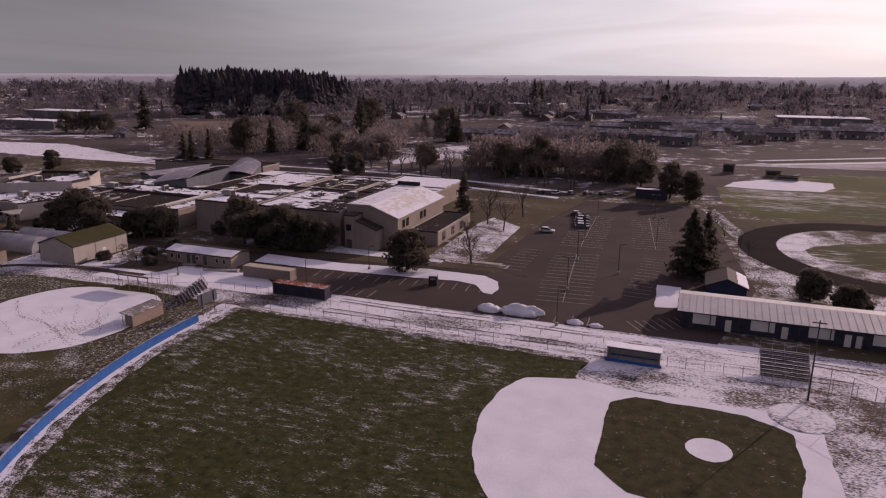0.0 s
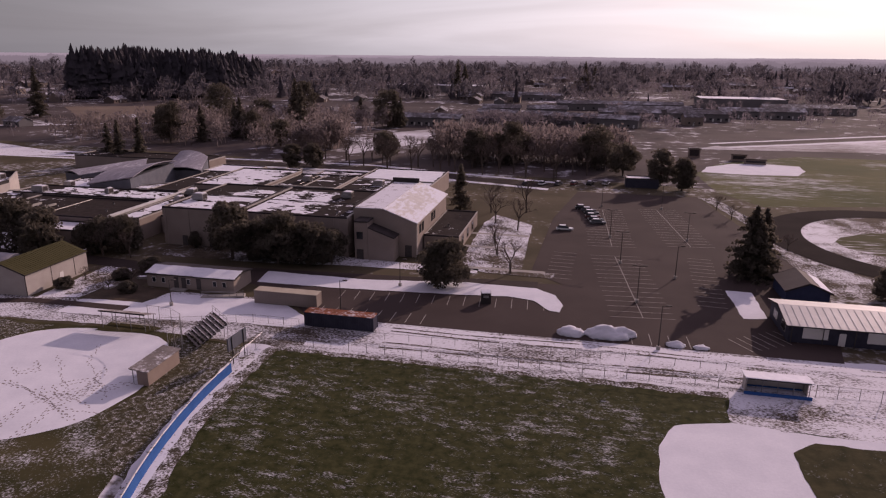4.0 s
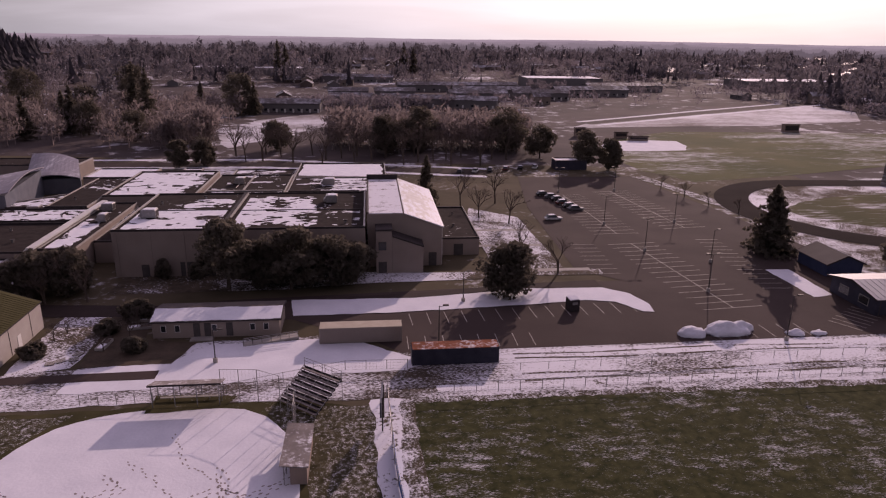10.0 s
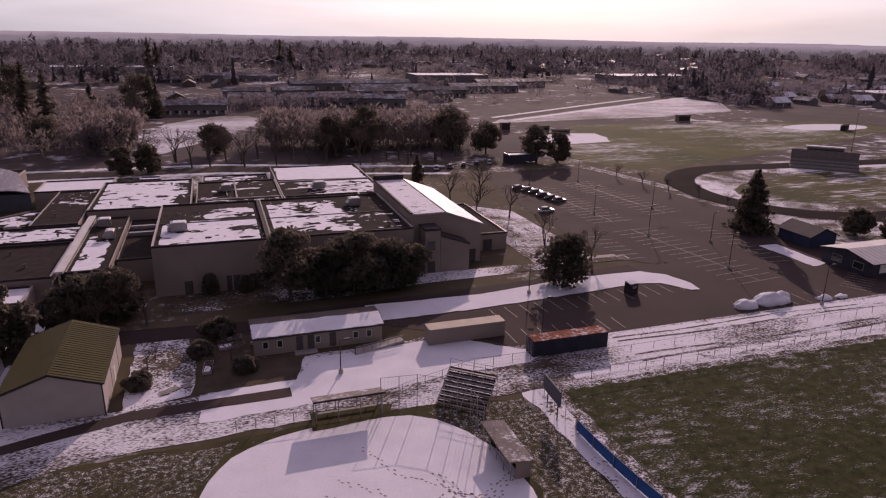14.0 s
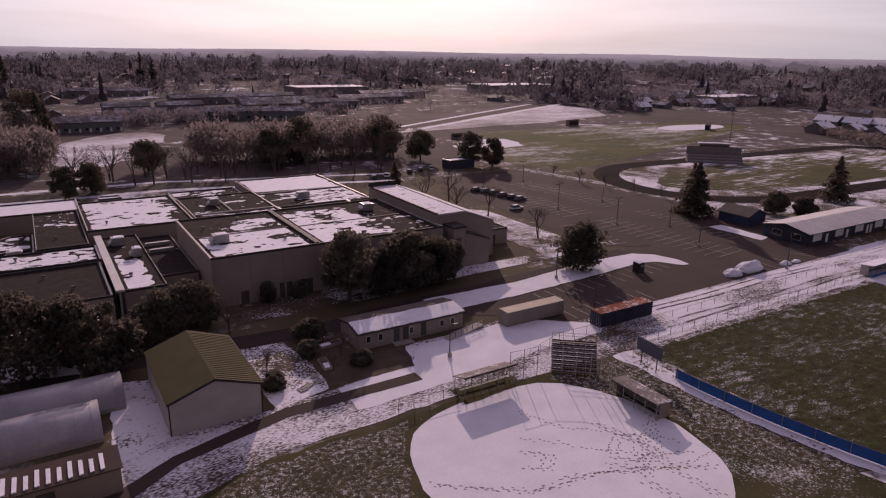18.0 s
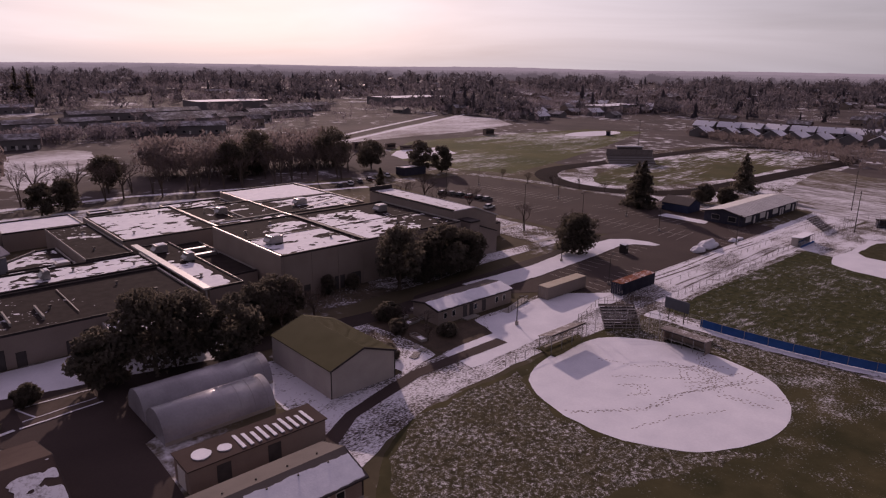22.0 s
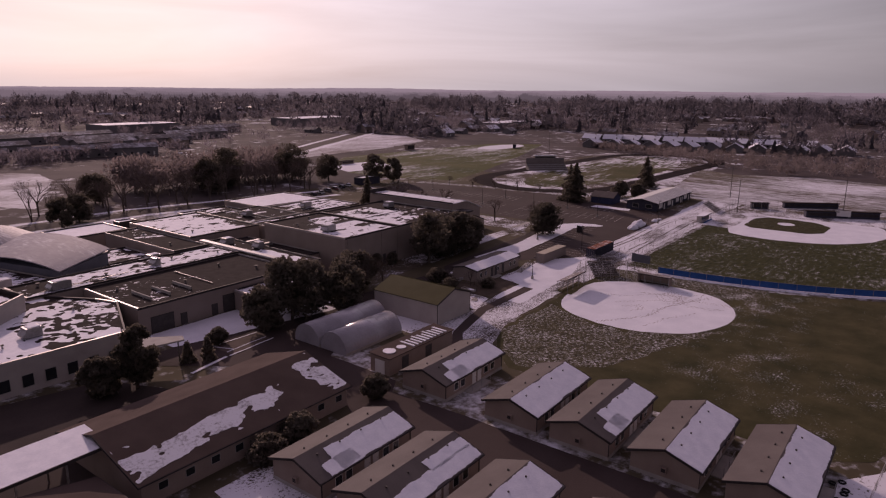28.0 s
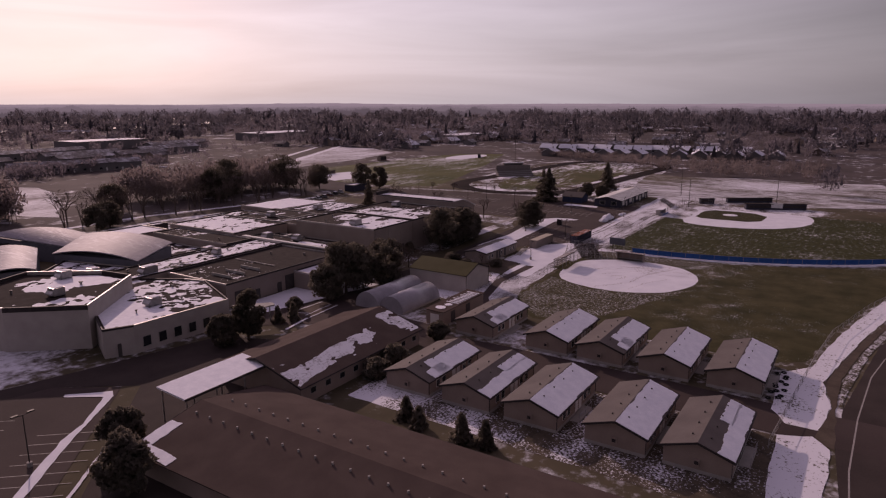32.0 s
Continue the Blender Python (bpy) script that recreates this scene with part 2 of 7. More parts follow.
SHINGLE = mat("brown_shingle", (0.062, 0.044, 0.039), (0.09, 0.066, 0.058), 0.25, 0.95, 0.4, 10.0, spec=0.04)
DULL_ROOF = snowy("dull_metal_roof", (0.15, 0.132, 0.125), (0.22, 0.197, 0.185), 0.3, 0.5, 2.5, 0.2)
PALE_METAL = mat("pale_metal_roof", (0.5, 0.48, 0.46), (0.62, 0.6, 0.57), 0.4, 0.45, 0.05)
NAVY = mat("navy_metal", (0.034, 0.034, 0.05), (0.055, 0.054, 0.075), 0.8, 0.6, 0.1)
RUST = snowy("rusted_top", (0.16, 0.06, 0.035), (0.28, 0.1, 0.06), 0.3, 0.3, 1.6, 0.2)
BLUE = mat("blue_screen", (0.02, 0.08, 0.25), (0.035, 0.12, 0.33), 0.7, 0.7, 0.1)
STEEL = mat("galvanised_steel", (0.25, 0.24, 0.24), (0.36, 0.35, 0.35), 2.0, 0.45, 0.05, metal=0.6)
POLE = mat("dark_pole", (0.05, 0.045, 0.04), (0.08, 0.07, 0.065), 2.0, 0.6, 0.05)
GLASSY = mat("dark_window", (0.015, 0.017, 0.02), (0.03, 0.032, 0.036), 0.5, 0.12, 0.0, spec=0.6)
POLY = mat("greenhouse_film", (0.27, 0.255, 0.28), (0.36, 0.345, 0.375), 0.4, 0.24, 0.04, 3.0, spec=0.6)
def leafy(name, a, b, scale, through_=0.45, vary=0.0):
    """Foliage or twigs that let part of the light through."""
    m = mat(name, a, b, scale, 0.9, 0.0, vary=vary)
    n, k = m.node_tree.nodes, m.node_tree.links
    p, out = n["Principled BSDF"], n["Material Output"]
    t, mix = n.new("ShaderNodeBsdfTranslucent"), n.new("ShaderNodeMixShader")
    k.new(p.inputs["Base Color"].links[0].from_socket, t.inputs["Color"])
    mix.inputs[0].default_value = through_
    k.new(p.outputs[0], mix.inputs[1])
    k.new(t.outputs[0], mix.inputs[2])
    k.new(mix.outputs[0], out.inputs["Surface"])
    return m


BARK = mat("bark", (0.07, 0.055, 0.045), (0.12, 0.095, 0.08), 2.0, 0.95, 0.5)
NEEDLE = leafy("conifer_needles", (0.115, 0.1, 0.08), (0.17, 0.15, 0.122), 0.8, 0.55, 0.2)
# far and mid-distance tree colours lifted towards mauve to stand in for haze
NEEDLE_HAZED = leafy("far_conifers", (0.09, 0.083, 0.097), (0.13, 0.118, 0.132), 0.05, 0.55)
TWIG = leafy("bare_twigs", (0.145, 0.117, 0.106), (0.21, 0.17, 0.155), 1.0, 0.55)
TWIG_HAZED = leafy("far_bare_woods", (0.16, 0.14, 0.155), (0.22, 0.19, 0.21), 0.04, 0.55)
TWIG_MID_HAZED = leafy("woodland_twigs", (0.17, 0.14, 0.135), (0.23, 0.19, 0.184), 0.06, 0.6)
WHITE = mat("white_paint", (0.62, 0.6, 0.57), (0.7, 0.68, 0.65), 0.6, 0.6, 0.05)
CARS = [mat("car_paint_" + c, v, tuple(q * 1.1 for q in v), 1.0, 0.25, 0.0, spec=0.6) for c, v in (("black", (0.02, 0.02, 0.022)), ("white", (0.6, 0.6, 0.6)), ("grey", (0.12, 0.12, 0.13)), ("maroon", (0.12, 0.03, 0.03)))]
RUBBER = mat("tyre_rubber", (0.02, 0.02, 0.02), (0.03, 0.03, 0.03), 2.0, 0.9, 0.0)


# ---- builders ----
def thing(name, x, y, z=0.0, rz=0.0, label="", category="", group="", kind=""):
    e = new(name)
    e.empty_display_size = 0.5
    e.matrix_basis = pose(x, y, z, 0, 0, rz)
    return tagged(e, label, category, group, kind)


def part(name, bm, material, parent=None, label="", loose=False):
    """Links a bmesh as one mesh under its thing; loose: the mesh is in world metres and the thing is not turned."""
    me = bpy.data.meshes.new(name)
    if loose and parent is not None:
        q, off = parent, Vector((0, 0, 0))
        while q is not None:
            off += q.matrix_basis.translation
            q = q.parent
        bmesh.ops.translate(bm, verts=bm.verts, vec=-off)
    bm.to_mesh(me)
    bm.free()
    me.materials.append(material)
    ob = new(name, me)
    if parent is not None:
        ob.parent = parent
    return tagged(ob, label)


def soup(name, verts, faces, material, parent=None, label=""):
    me = bpy.data.meshes.new(name)
    me.from_pydata(verts, [], faces)
    me.materials.append(material)
    ob = new(name, me)
    if parent is not None:
        ob.parent = parent
    return tagged(ob, label)


def bx(x0, y0, z0, x1, y1, z1, bm=None):
    bm = bm or bmesh.new()
    v = [bm.verts.new(p) for p in ((x0, y0, z0), (x1, y0, z0), (x1, y1, z0), (x0, y1, z0), (x0, y0, z1), (x1, y0, z1), (x1, y1, z1), (x0, y1, z1))]
    for f in ((0, 3, 2, 1), (4, 5, 6, 7), (0, 1, 5, 4), (1, 2, 6, 5), (2, 3, 7, 6), (3, 0, 4, 7)):
        bm.faces.new([v[i] for i in f])
    return bm


def slab(points, z0, z1, bm=None):
    """A solid with a flat outline; z0 and z1 may be numbers or lists, one for each corner."""
    bm = bm or bmesh.new()
    n = len(points)
    z0 = z0 if isinstance(z0, (list, tuple)) else [z0] * n
    z1 = z1 if isinstance(z1, (list, tuple)) else [z1] * n
    lo = [bm.verts.new((x, y, z)) for (x, y), z in zip(points, z0)]
    hi = [bm.verts.new((x, y, z)) for (x, y), z in zip(points, z1)]
    bm.faces.new(lo[::-1])
    bm.faces.new(hi)
    for i in range(n):
        j = (i + 1) % n
        bm.faces.new((lo[i], lo[j], hi[j], hi[i]))
    bmesh.ops.recalc_face_normals(bm, faces=bm.faces)
    return bm


def rod(a, b, r, sides=6, bm=None, r2=None):
    bm = bm or bmesh.new()
    a, b = Vector(a), Vector(b)
    q = (b - a).to_track_quat("Z", "Y")
    rings = []
    for p, rr in ((a, r), (b, r if r2 is None else r2)):
        rings.append([bm.verts.new(p + q @ Vector((rr * math.cos(2 * math.pi * i / sides), rr * math.sin(2 * math.pi * i / sides), 0))) for i in range(sides)])
    for i in range(sides):
        j = (i + 1) % sides
        bm.faces.new((rings[0][i], rings[0][j], rings[1][j], rings[1][i]))
    bm.faces.new(rings[0][::-1])
    bm.faces.new(rings[1])
    return bm


def tube(pts, r, sides=4):
    """One bent tube through the given points, in planes across its run."""
    bm, rings = bmesh.new(), []
    for i, p in enumerate(pts):
        p = Vector(p)
        d = (Vector(pts[min(i + 1, len(pts) - 1)]) - Vector(pts[max(i - 1, 0)])).normalized()
        e = Vector((1, 0, 0)) if abs(d.x) < 0.9 else Vector((0, 0, 1))
        f = d.cross(e).normalized()
        rings.append([bm.verts.new(p + (e * math.cos(2 * math.pi * k / sides) + f * math.sin(2 * math.pi * k / sides)) * r) for k in range(sides)])
    for a, c in zip(rings, rings[1:]):
        for k in range(sides):
            bm.faces.new((a[k], a[(k + 1) % sides], c[(k + 1) % sides], c[k]))
    bmesh.ops.recalc_face_normals(bm, faces=bm.faces)
    return bm


def outline(points, rough=0.0, step=2.0, seed=0, closed=True):
    """The corner list, cut into short steps and roughened, as an uneven edge."""
    out, n = [], len(points)
    for i in range(n if closed else n - 1):
        a, b = Vector(points[i]), Vector(points[(i + 1) % n])
        k = max(1, int((b - a).length / step)) if rough else 1
        for j in range(k):
            p = a.lerp(b, j / k)
            if rough:
                d = noise.noise_vector(Vector((p.x * 0.35, p.y * 0.35, seed)))
                e = noise.noise_vector(Vector((p.x * 1.7, p.y * 1.7, seed + 9)))
                p = p + Vector((d.x + 0.5 * e.x, d.y + 0.5 * e.y)) * rough
            out.append((p.x, p.y))
    return out


def ground(name, points, z, material, rough=0.0, label="", step=2.0, seed=0, category="ground"):
    bm = bmesh.new()
    bm.faces.new([bm.verts.new((x, y, z)) for x, y in outline(points, rough, step, seed)])
    bmesh.ops.recalc_face_normals(bm, faces=bm.faces)
    for f in bm.faces:
        if f.normal.z < 0:
            f.normal_flip()
    bmesh.ops.triangulate(bm, faces=bm.faces)
    ob = part(name, bm, material)
    return tagged(ob, label, category, kind="structure")


def arc(cx, cy, r, a0, a1, n=24, ry=None):
    return [(cx + r * math.cos(radians(a0 + (a1 - a0) * i / n)), cy + (ry or r) * math.sin(radians(a0 + (a1 - a0) * i / n))) for i in range(n + 1)]


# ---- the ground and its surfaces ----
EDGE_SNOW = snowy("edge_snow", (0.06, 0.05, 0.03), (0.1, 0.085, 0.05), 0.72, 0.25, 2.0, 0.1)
THIN_FIELD = snowy("thinly_snowed_field", (0.13, 0.105, 0.095), (0.21, 0.18, 0.165), 0.5, 0.04, 0.5, 0.4, stretch=(0.4, 1.4, 1), big=0.6, base_scale=0.03)
STREAKED = snowy("half_snowed_turf", (0.055, 0.058, 0.022), (0.095, 0.085, 0.04), 0.4, 0.05, 0.4, 0.16, stretch=(0.3, 1.7, 1), big=0.8, base_scale=0.04)
STREAKED_THICK = snowy("streaked_snow_field", (0.075, 0.062, 0.042), (0.12, 0.1, 0.068), 0.46, 0.06, 0.6, 0.28, stretch=(1.4, 0.3, 1), big=0.4, base_scale=0.04)
FOUL = snowy("trodden_foul_ground", (0.055, 0.045, 0.033), (0.115, 0.094, 0.068), 0.5, 0.15, 3.4, 0.14, stretch=(0.7, 1.2, 1), big=0.5)
VERGE = snowy("patchy_verge", (0.045, 0.038, 0.026), (0.085, 0.07, 0.045), 0.42, 0.5, 3.6, 0.16)
far = bmesh.new()
for x0, x1 in ((-4600, 4600),):
    far.faces.new([far.verts.new(p) for p in ((-4600, -4600, 0), (4600, -4600, 0), (4600, 4600, 0), (-4600, 4600, 0))])
tagged(part("ground", far, TOWN), "wintry ground under thin patchy snow, reaching the horizon", "ground", kind="structure")
def smooth(pts, times_=2):
    """Cut the corners of a closed outline."""
    for _ in range(times_):
        pts = [((a[0] * k + b[0] * (1 - k)), (a[1] * k + b[1] * (1 - k))) for a, b in zip(pts, pts[1:] + pts[:1]) for k in (0.75, 0.25)]
    return pts


HOME = (17.0, 93.3)
FENCE_R = 99.2
ground("school_ground", [(-300, -60), (40, -60), (60, 250), (-330, 300)], 0.02, DULL, 0, "trampled school ground with thin snow over dead grass")
ground("outfield", [(-79, 102), (-40, 102), (10, 100.8), (16, 96)] + arc(*HOME, 96.2, 270, 180, 40), 0.05, TURF, 0.5, "dark green outfield grass flecked with frost", 1.5)
ground("softball_outfield", [(-83.5, 101), (-96, 104), (-128, 103), (-140, 103), (-148, 98), (-153.6, 92), (-153.6, 46.5), (-150, 41.5), (-133, 39), (-110, 33.5), (-60, 15), (-30, -5), (17, -20)] + arc(*HOME, 102.5, 268, 182, 40), 0.045, TURF_DULL, 0.5, "dull olive outfield grass", 1.5)
ground("frosted_corner", [(-152, 90), (-148, 97), (-140, 102), (-120, 102.6), (-121, 100.5), (-125, 93), (-126, 84), (-122, 76), (-114, 69), (-128, 74), (-144, 80)], 0.05, FROSTED, 1.2, "corner of rough grass flecked with frost", 1.2)
ground("frosted_edge", [(-83.5, 101.5), (-97.5, 102.5), (-92.5, 93.5), (-91, 86), (-92, 78), (-86, 70), (-78, 66), (-83, 92)], 0.05, FROSTED, 0.6, "strip of rough grass flecked with frost", 1.2)
ground("snow_strip", [(-159, 98.5), (-153, 96.5), (-146, 100), (-136, 103.4), (-114, 104.5), (-82, 103), (45, 103), (60, 118), (-85, 116), (-90, 122.5), (-112, 121.5), (-118, 115), (-133, 113.2), (-147, 113), (-151, 110.5), (-152, 104.4)], 0.06, STRIP, 0.5, "snowy service strip with wheel ruts", 2)
ground("fence_verge", [(-84.6, 103), (-84, 93)] + arc(*HOME, 101.0, 181, 262, 30) + arc(*HOME, 98.3, 262, 181, 30) + [(-80.8, 103)], 0.058, EDGE_SNOW, 0.5, "strip of snow lying along the outfield fence", 1.0)
ground("speckled_verge", [(-82.2, 104), (-82.4, 93)] + arc(*HOME, 99.4, 181, 262, 30) + arc(*HOME, 96.2, 262, 181, 30) + [(-79.2, 101.8), (-40, 101.8), (-12, 101.4), (-12, 103.4)], 0.054, VERGE, 0.6, "grass verge speckled with snow inside the fence", 0.8)
ground("clean_snow", [(-124, 107.5), (-104, 108.4), (-92, 110.2), (-80, 110.4), (-76, 112.5), (-81, 116), (-88, 121.5), (-108, 120.5), (-112, 116), (-124, 113.8)], 0.086, SNOW, 0.5, "smooth snow before the office portable", 1.2)
ground("strip_edge_snow", [(-76, 104.2), (-30, 104.6), (10, 104.8), (10, 106), (-30, 106), (-76, 105.8)], 0.082, EDGE_SNOW, 0.4, "band of snow along the field fence", 1.0)
ground("strip_edge_snow", [(-62, 112.6), (-30, 112.8), (8, 113.2), (8, 115.6), (-30, 115.3), (-62, 115.2)], 0.082, EDGE_SNOW, 0.5, "band of snow along the car park edge", 1.0)
ground("car_park", [(-80, 115.8), (6, 116.5), (14, 150), (9, 195), (2, 240), (-36, 240), (-42, 200), (-44, 150), (-37, 143), (-110, 138), (-118, 131), (-97, 129), (-84, 120)], 0.07, ASPHALT, 0.0, "wide dark asphalt car park with painted bays")
ground("softball_dirt", smooth([(-120.5, 100.5), (-124.5, 93), (-125.4, 84), (-122.5, 77), (-118, 72), (-109, 69), (-100.5, 70.3), (-95, 74.5), (-92.5, 79), (-91.6, 86), (-92.5, 93.5), (-97.5, 101.5), (-104, 102.8), (-111, 103.2)]), 0.09, SNOW, 0.25, "softball infield under clean trodden snow", 1.2)
skin = arc(4.6, 80.5, 28.6, 155, 300, 40)
ground("foul_territory", [(-13, 103.4), (-13.5, 99), (-14.5, 95.4), (-13.5, 94.2), (12, 93.4), (17, 90), (17, 52), (34, 46), (37, 101), (24, 103.4), (-4, 104)], 0.068, FOUL, 0.5, "patchy trodden snow round the home plate and its dugout", 1.2)
ground("infield_snow", [(18.2, 90.3), (13.2, 94.0), (-5.6, 93.8), (-14, 94.7)] + skin + [(18.2, 60)], 0.08, SNOW, 0.45, "baseball infield under clean snow", 1.2)
ground("infield_grass", [(-5.1, 92.0), (-8.3, 89.2), (-8.0, 72.8), (-3.8, 68.6), (8.2, 68.3), (13.6, 73.5), (15.0, 80.5), (14.3, 88.6), (9.4, 91.9)], 0.11, TURF_DARK, 0.3, "square of dark infield grass", 1.0)
ground("snow_island", [(-97, 130.2), (-80, 130.6), (-60, 132), (-47, 133.6), (-42, 132.5), (-38.8, 128), (-37.0, 127.6), (-36.5, 131), (-38, 136), (-42, 139.5), (-56, 139.8), (-77, 136.6), (-98, 137.3)], 0.16, SNOW, 0.25, "snow-covered kerbed traffic island", 1.2)
ground("drive", [(-181.5, 30), (-171.3, 30), (-171.3, 88), (-171.8, 101), (-168.5, 103), (-168, 118), (-150, 128), (-150, 142), (-192, 142), (-178, 124), (-178.5, 104), (-181, 100)], 0.075, ASPHALT, 0.15, "wet asphalt service drive", 1.5)
ground("planting_bed", [(-177.9, 136.8), (-168.6, 136.6), (-169.0, 132.2), (-177.8, 131.2)], 0.1, mat("bed_soil", (0.075, 0.055, 0.045), (0.12, 0.092, 0.078), 0.5, 0.95, 0.4, 3.0), 0.1, "bare brown planting bed edged with snow", 1.0)
for a, b, c, d, w in ((-177.9, 136.8, -168.6, 136.6, 0.28), (-177.8, 132.8, -169.0, 133.6, 0.22), (-178.4, 131.1, -168.6, 132.0, 0.3), (-177.9, 136.8, -176.4, 133.0, 0.25), (-186.5, 129.6, -178.9, 131.0, 0.6)):
    q = Vector((d - b, a - c)).normalized() * w
    ground("kerb_snow", [(a, b), (c, d), (c - q.x, d - q.y), (a - q.x, b - q.y)], 0.16, SNOW, 0.12, "line of snow along a bed's kerb", 0.7)
ground("front_road", [(-330, 262), (-120, 262), (-46, 244), (-42, 250), (-118, 270), (-330, 271)], 0.07, ROAD, 0, "road behind the school")
for a, b, c, d in ((-120, 258, -46, 240), (-120, 273, -44, 253), (-300, 257.5, -120, 258), (-300, 273.5, -120, 273)):
    ground("road_verge", [(a, b), (c, d), (c, d + 2.8), (a, b + 2.8)], 0.09, SNOW, 0.5, "snowy verge beside the road", 1.5)
ground("west_car_park", [(-262, 150), (-226, 141), (-220, 132), (-245, 108), (-300, 92), (-330, 140)], 0.075, ASPHALT, 0, "asphalt car park with painted bays")
ground("hall_drive", [(-218, 130), (-240, 108), (-250, 96), (-240, 60), (-208, 60), (-209, 112), (-190, 124), (-196, 138), (-228, 146), (-262, 156), (-262, 150), (-226, 141)], 0.065, ROAD, 0, "dark drive between the halls")
ground("kerb_snow", [(-226.3, 136.6), (-221.7, 131.6), (-222.6, 129.9), (-231.1, 123.6), (-237.5, 118.4), (-243.4, 113.4), (-250, 107.8), (-250.6, 108.6), (-244.1, 114.5), (-238.6, 119.3), (-234.5, 122.5), (-230.1, 125.1), (-223.6, 130.8), (-226.9, 136)], 0.14, SNOW, 0.25, "ridge of snow along a kerb", 0.8)
ground("kerb_snow", [(-228.5, 118.4), (-235.5, 113.0), (-241.5, 108.2), (-241.8, 108.5), (-235.8, 113.4), (-228.8, 118.8)], 0.12, EDGE_SNOW, 0.15, "broken line of snow along a drive's kerb", 0.8)
ground("far_outfield", [(20, 230), (60, 240), (130, 262), (235, 300), (215, 335), (140, 345), (62, 348), (22, 318), (8, 288), (10, 250)], 0.06, TURF_FAR, 1.0, "green playing field streaked with snow", 4)
ground("far_infield", [(10.8, 292), (28, 290), (46, 292), (52, 304), (53.3, 317), (40, 320), (27, 317), (15, 306)], 0.1, SNOW, 0.4, "snow-covered far infield", 3)
ground("far_softball_infield", arc(193, 313, 27, 0, 345, 20, 12), 0.1, SNOW, 0.4, "oval snow-covered softball infield", 3)
ground("snow_field", [(17, 362), (78, 368), (130, 372), (198, 391), (232, 440), (225, 495), (150, 450), (42, 392)], 0.08, THIN_FIELD, 1.0, "open field under snow", 5)
ground("road_snow", [(36, 371), (120, 418), (209, 467.3), (240, 486), (240, 489), (207, 471), (118, 422), (34, 374)], 0.1, SNOW, 0.4, "line of snow along the far road", 4)
ground("road_snow", [(30, 385), (120, 439), (215, 494), (213, 497), (118, 442.5), (28, 388)], 0.1, SNOW, 0.4, "line of snow along the far road", 4)
ground("far_road", [(33, 376), (118, 424), (207, 473), (330, 550), (326, 560), (213, 491), (118, 437), (29, 384)], 0.09, ROAD, 0, "far road with traffic")
ground("track_surround", [(12, 150), (60, 138), (160, 146), (222, 170), (200, 232), (110, 238), (45, 226), (12, 205)], 0.055, WORN, 0.6, "snowy ground round the running track", 3)
def ring(name, cx, cy, half, r, w, turn, z, material, label):
    """A running track: two straights and two half circles of radius r, w wide."""
    bm, c, s, rows = bmesh.new(), math.cos(turn), math.sin(turn), []
    for q in (r, r - w):
        row = []
        for i in range(64):
            a = 2 * math.pi * i / 64 - math.pi / 2
            x, y = (half if i < 32 else -half) + q * math.cos(a), q * math.sin(a)
            row.append(bm.verts.new((cx + x * c - y * s, cy + x * s + y * c, z)))
        rows.append(row)
    for i in range(64):
        j = (i + 1) % 64
        bm.faces.new((rows[0][i], rows[0][j], rows[1][j], rows[1][i]))
    bmesh.ops.recalc_face_normals(bm, faces=bm.faces)
    return tagged(part(name, bm, material), label, "track", kind="structure")


ring("running_track", 114, 190, 63, 39, 9.5, -0.05, 0.13, TRACK, "dark oval running track")
ground("track_field", arc(114, 190, 86, 0, 352, 30, 26), 0.075, STREAKED, 0.8, "grass inside the running track, half under snow", 4)
ground("east_field", [(44, 136), (36, 110), (40, 60), (60, 20), (150, 30), (141, 62), (147, 92), (134, 128), (144, 150), (118, 148)], 0.067, STREAKED_THICK, 0.8, "practice field under streaked snow", 4)
ground("south_snow", [(-90, 24.6), (-100.5, 30.2), (-120, 35), (-139.6, 38.9), (-152.2, 40.6), (-157.9, 44.9), (-173.3, 44.4), (-177.2, 42.2), (-177.3, 38.1), (-168.6, 37.0), (-158.6, 38.6), (-147.2, 36.6), (-129.5, 33.1), (-116.6, 30.0), (-98, 23.5)], 0.085, EDGE_SNOW, 0.3, "strip of trodden snow beside a curving track", 1.2)
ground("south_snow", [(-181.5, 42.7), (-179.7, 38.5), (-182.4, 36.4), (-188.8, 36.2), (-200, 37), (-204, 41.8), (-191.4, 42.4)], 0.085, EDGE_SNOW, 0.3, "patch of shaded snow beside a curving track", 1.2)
ground("track_kerb_snow", [(-104, 23.2), (-125.2, 30.4), (-141.0, 33.7), (-156.0, 36.0), (-168.1, 36.2), (-167.8, 35.7), (-162.3, 35.3), (-141.7, 32.7), (-125.4, 29.2), (-104.2, 22.2)], 0.09, VERGE, 0.2, "thin ridge of snow along the track's kerb", 0.8)
ground("dirt_border", [(-177, 38), (-168.6, 36.9), (-158.6, 38.4), (-147.2, 36.4), (-129.5, 32.9), (-104, 25), (-104, 23.4), (-125.2, 30.6), (-141, 33.9), (-156, 36.2), (-168.1, 36.4), (-182, 35.8), (-181, 38.4)], 0.079, mat("border_soil", (0.06, 0.045, 0.035), (0.1, 0.078, 0.06), 0.4, 0.95, 0.4, 3.0), 0.2, "bare soil border between the snow and the track", 1.0)
ground("south_track", [(-300, 24), (-215, 33), (-182.6, 35.8), (-168, 35.5), (-135.5, 31.2), (-105, 21.8), (-80, 12), (-50, -10), (-52, -24), (-82, -1), (-107, 9), (-136, 18.5), (-165, 23), (-183, 23.5), (-215, 21), (-300, 12)], 0.07, ROAD, 0.1, "dark curving asphalt track", 2)
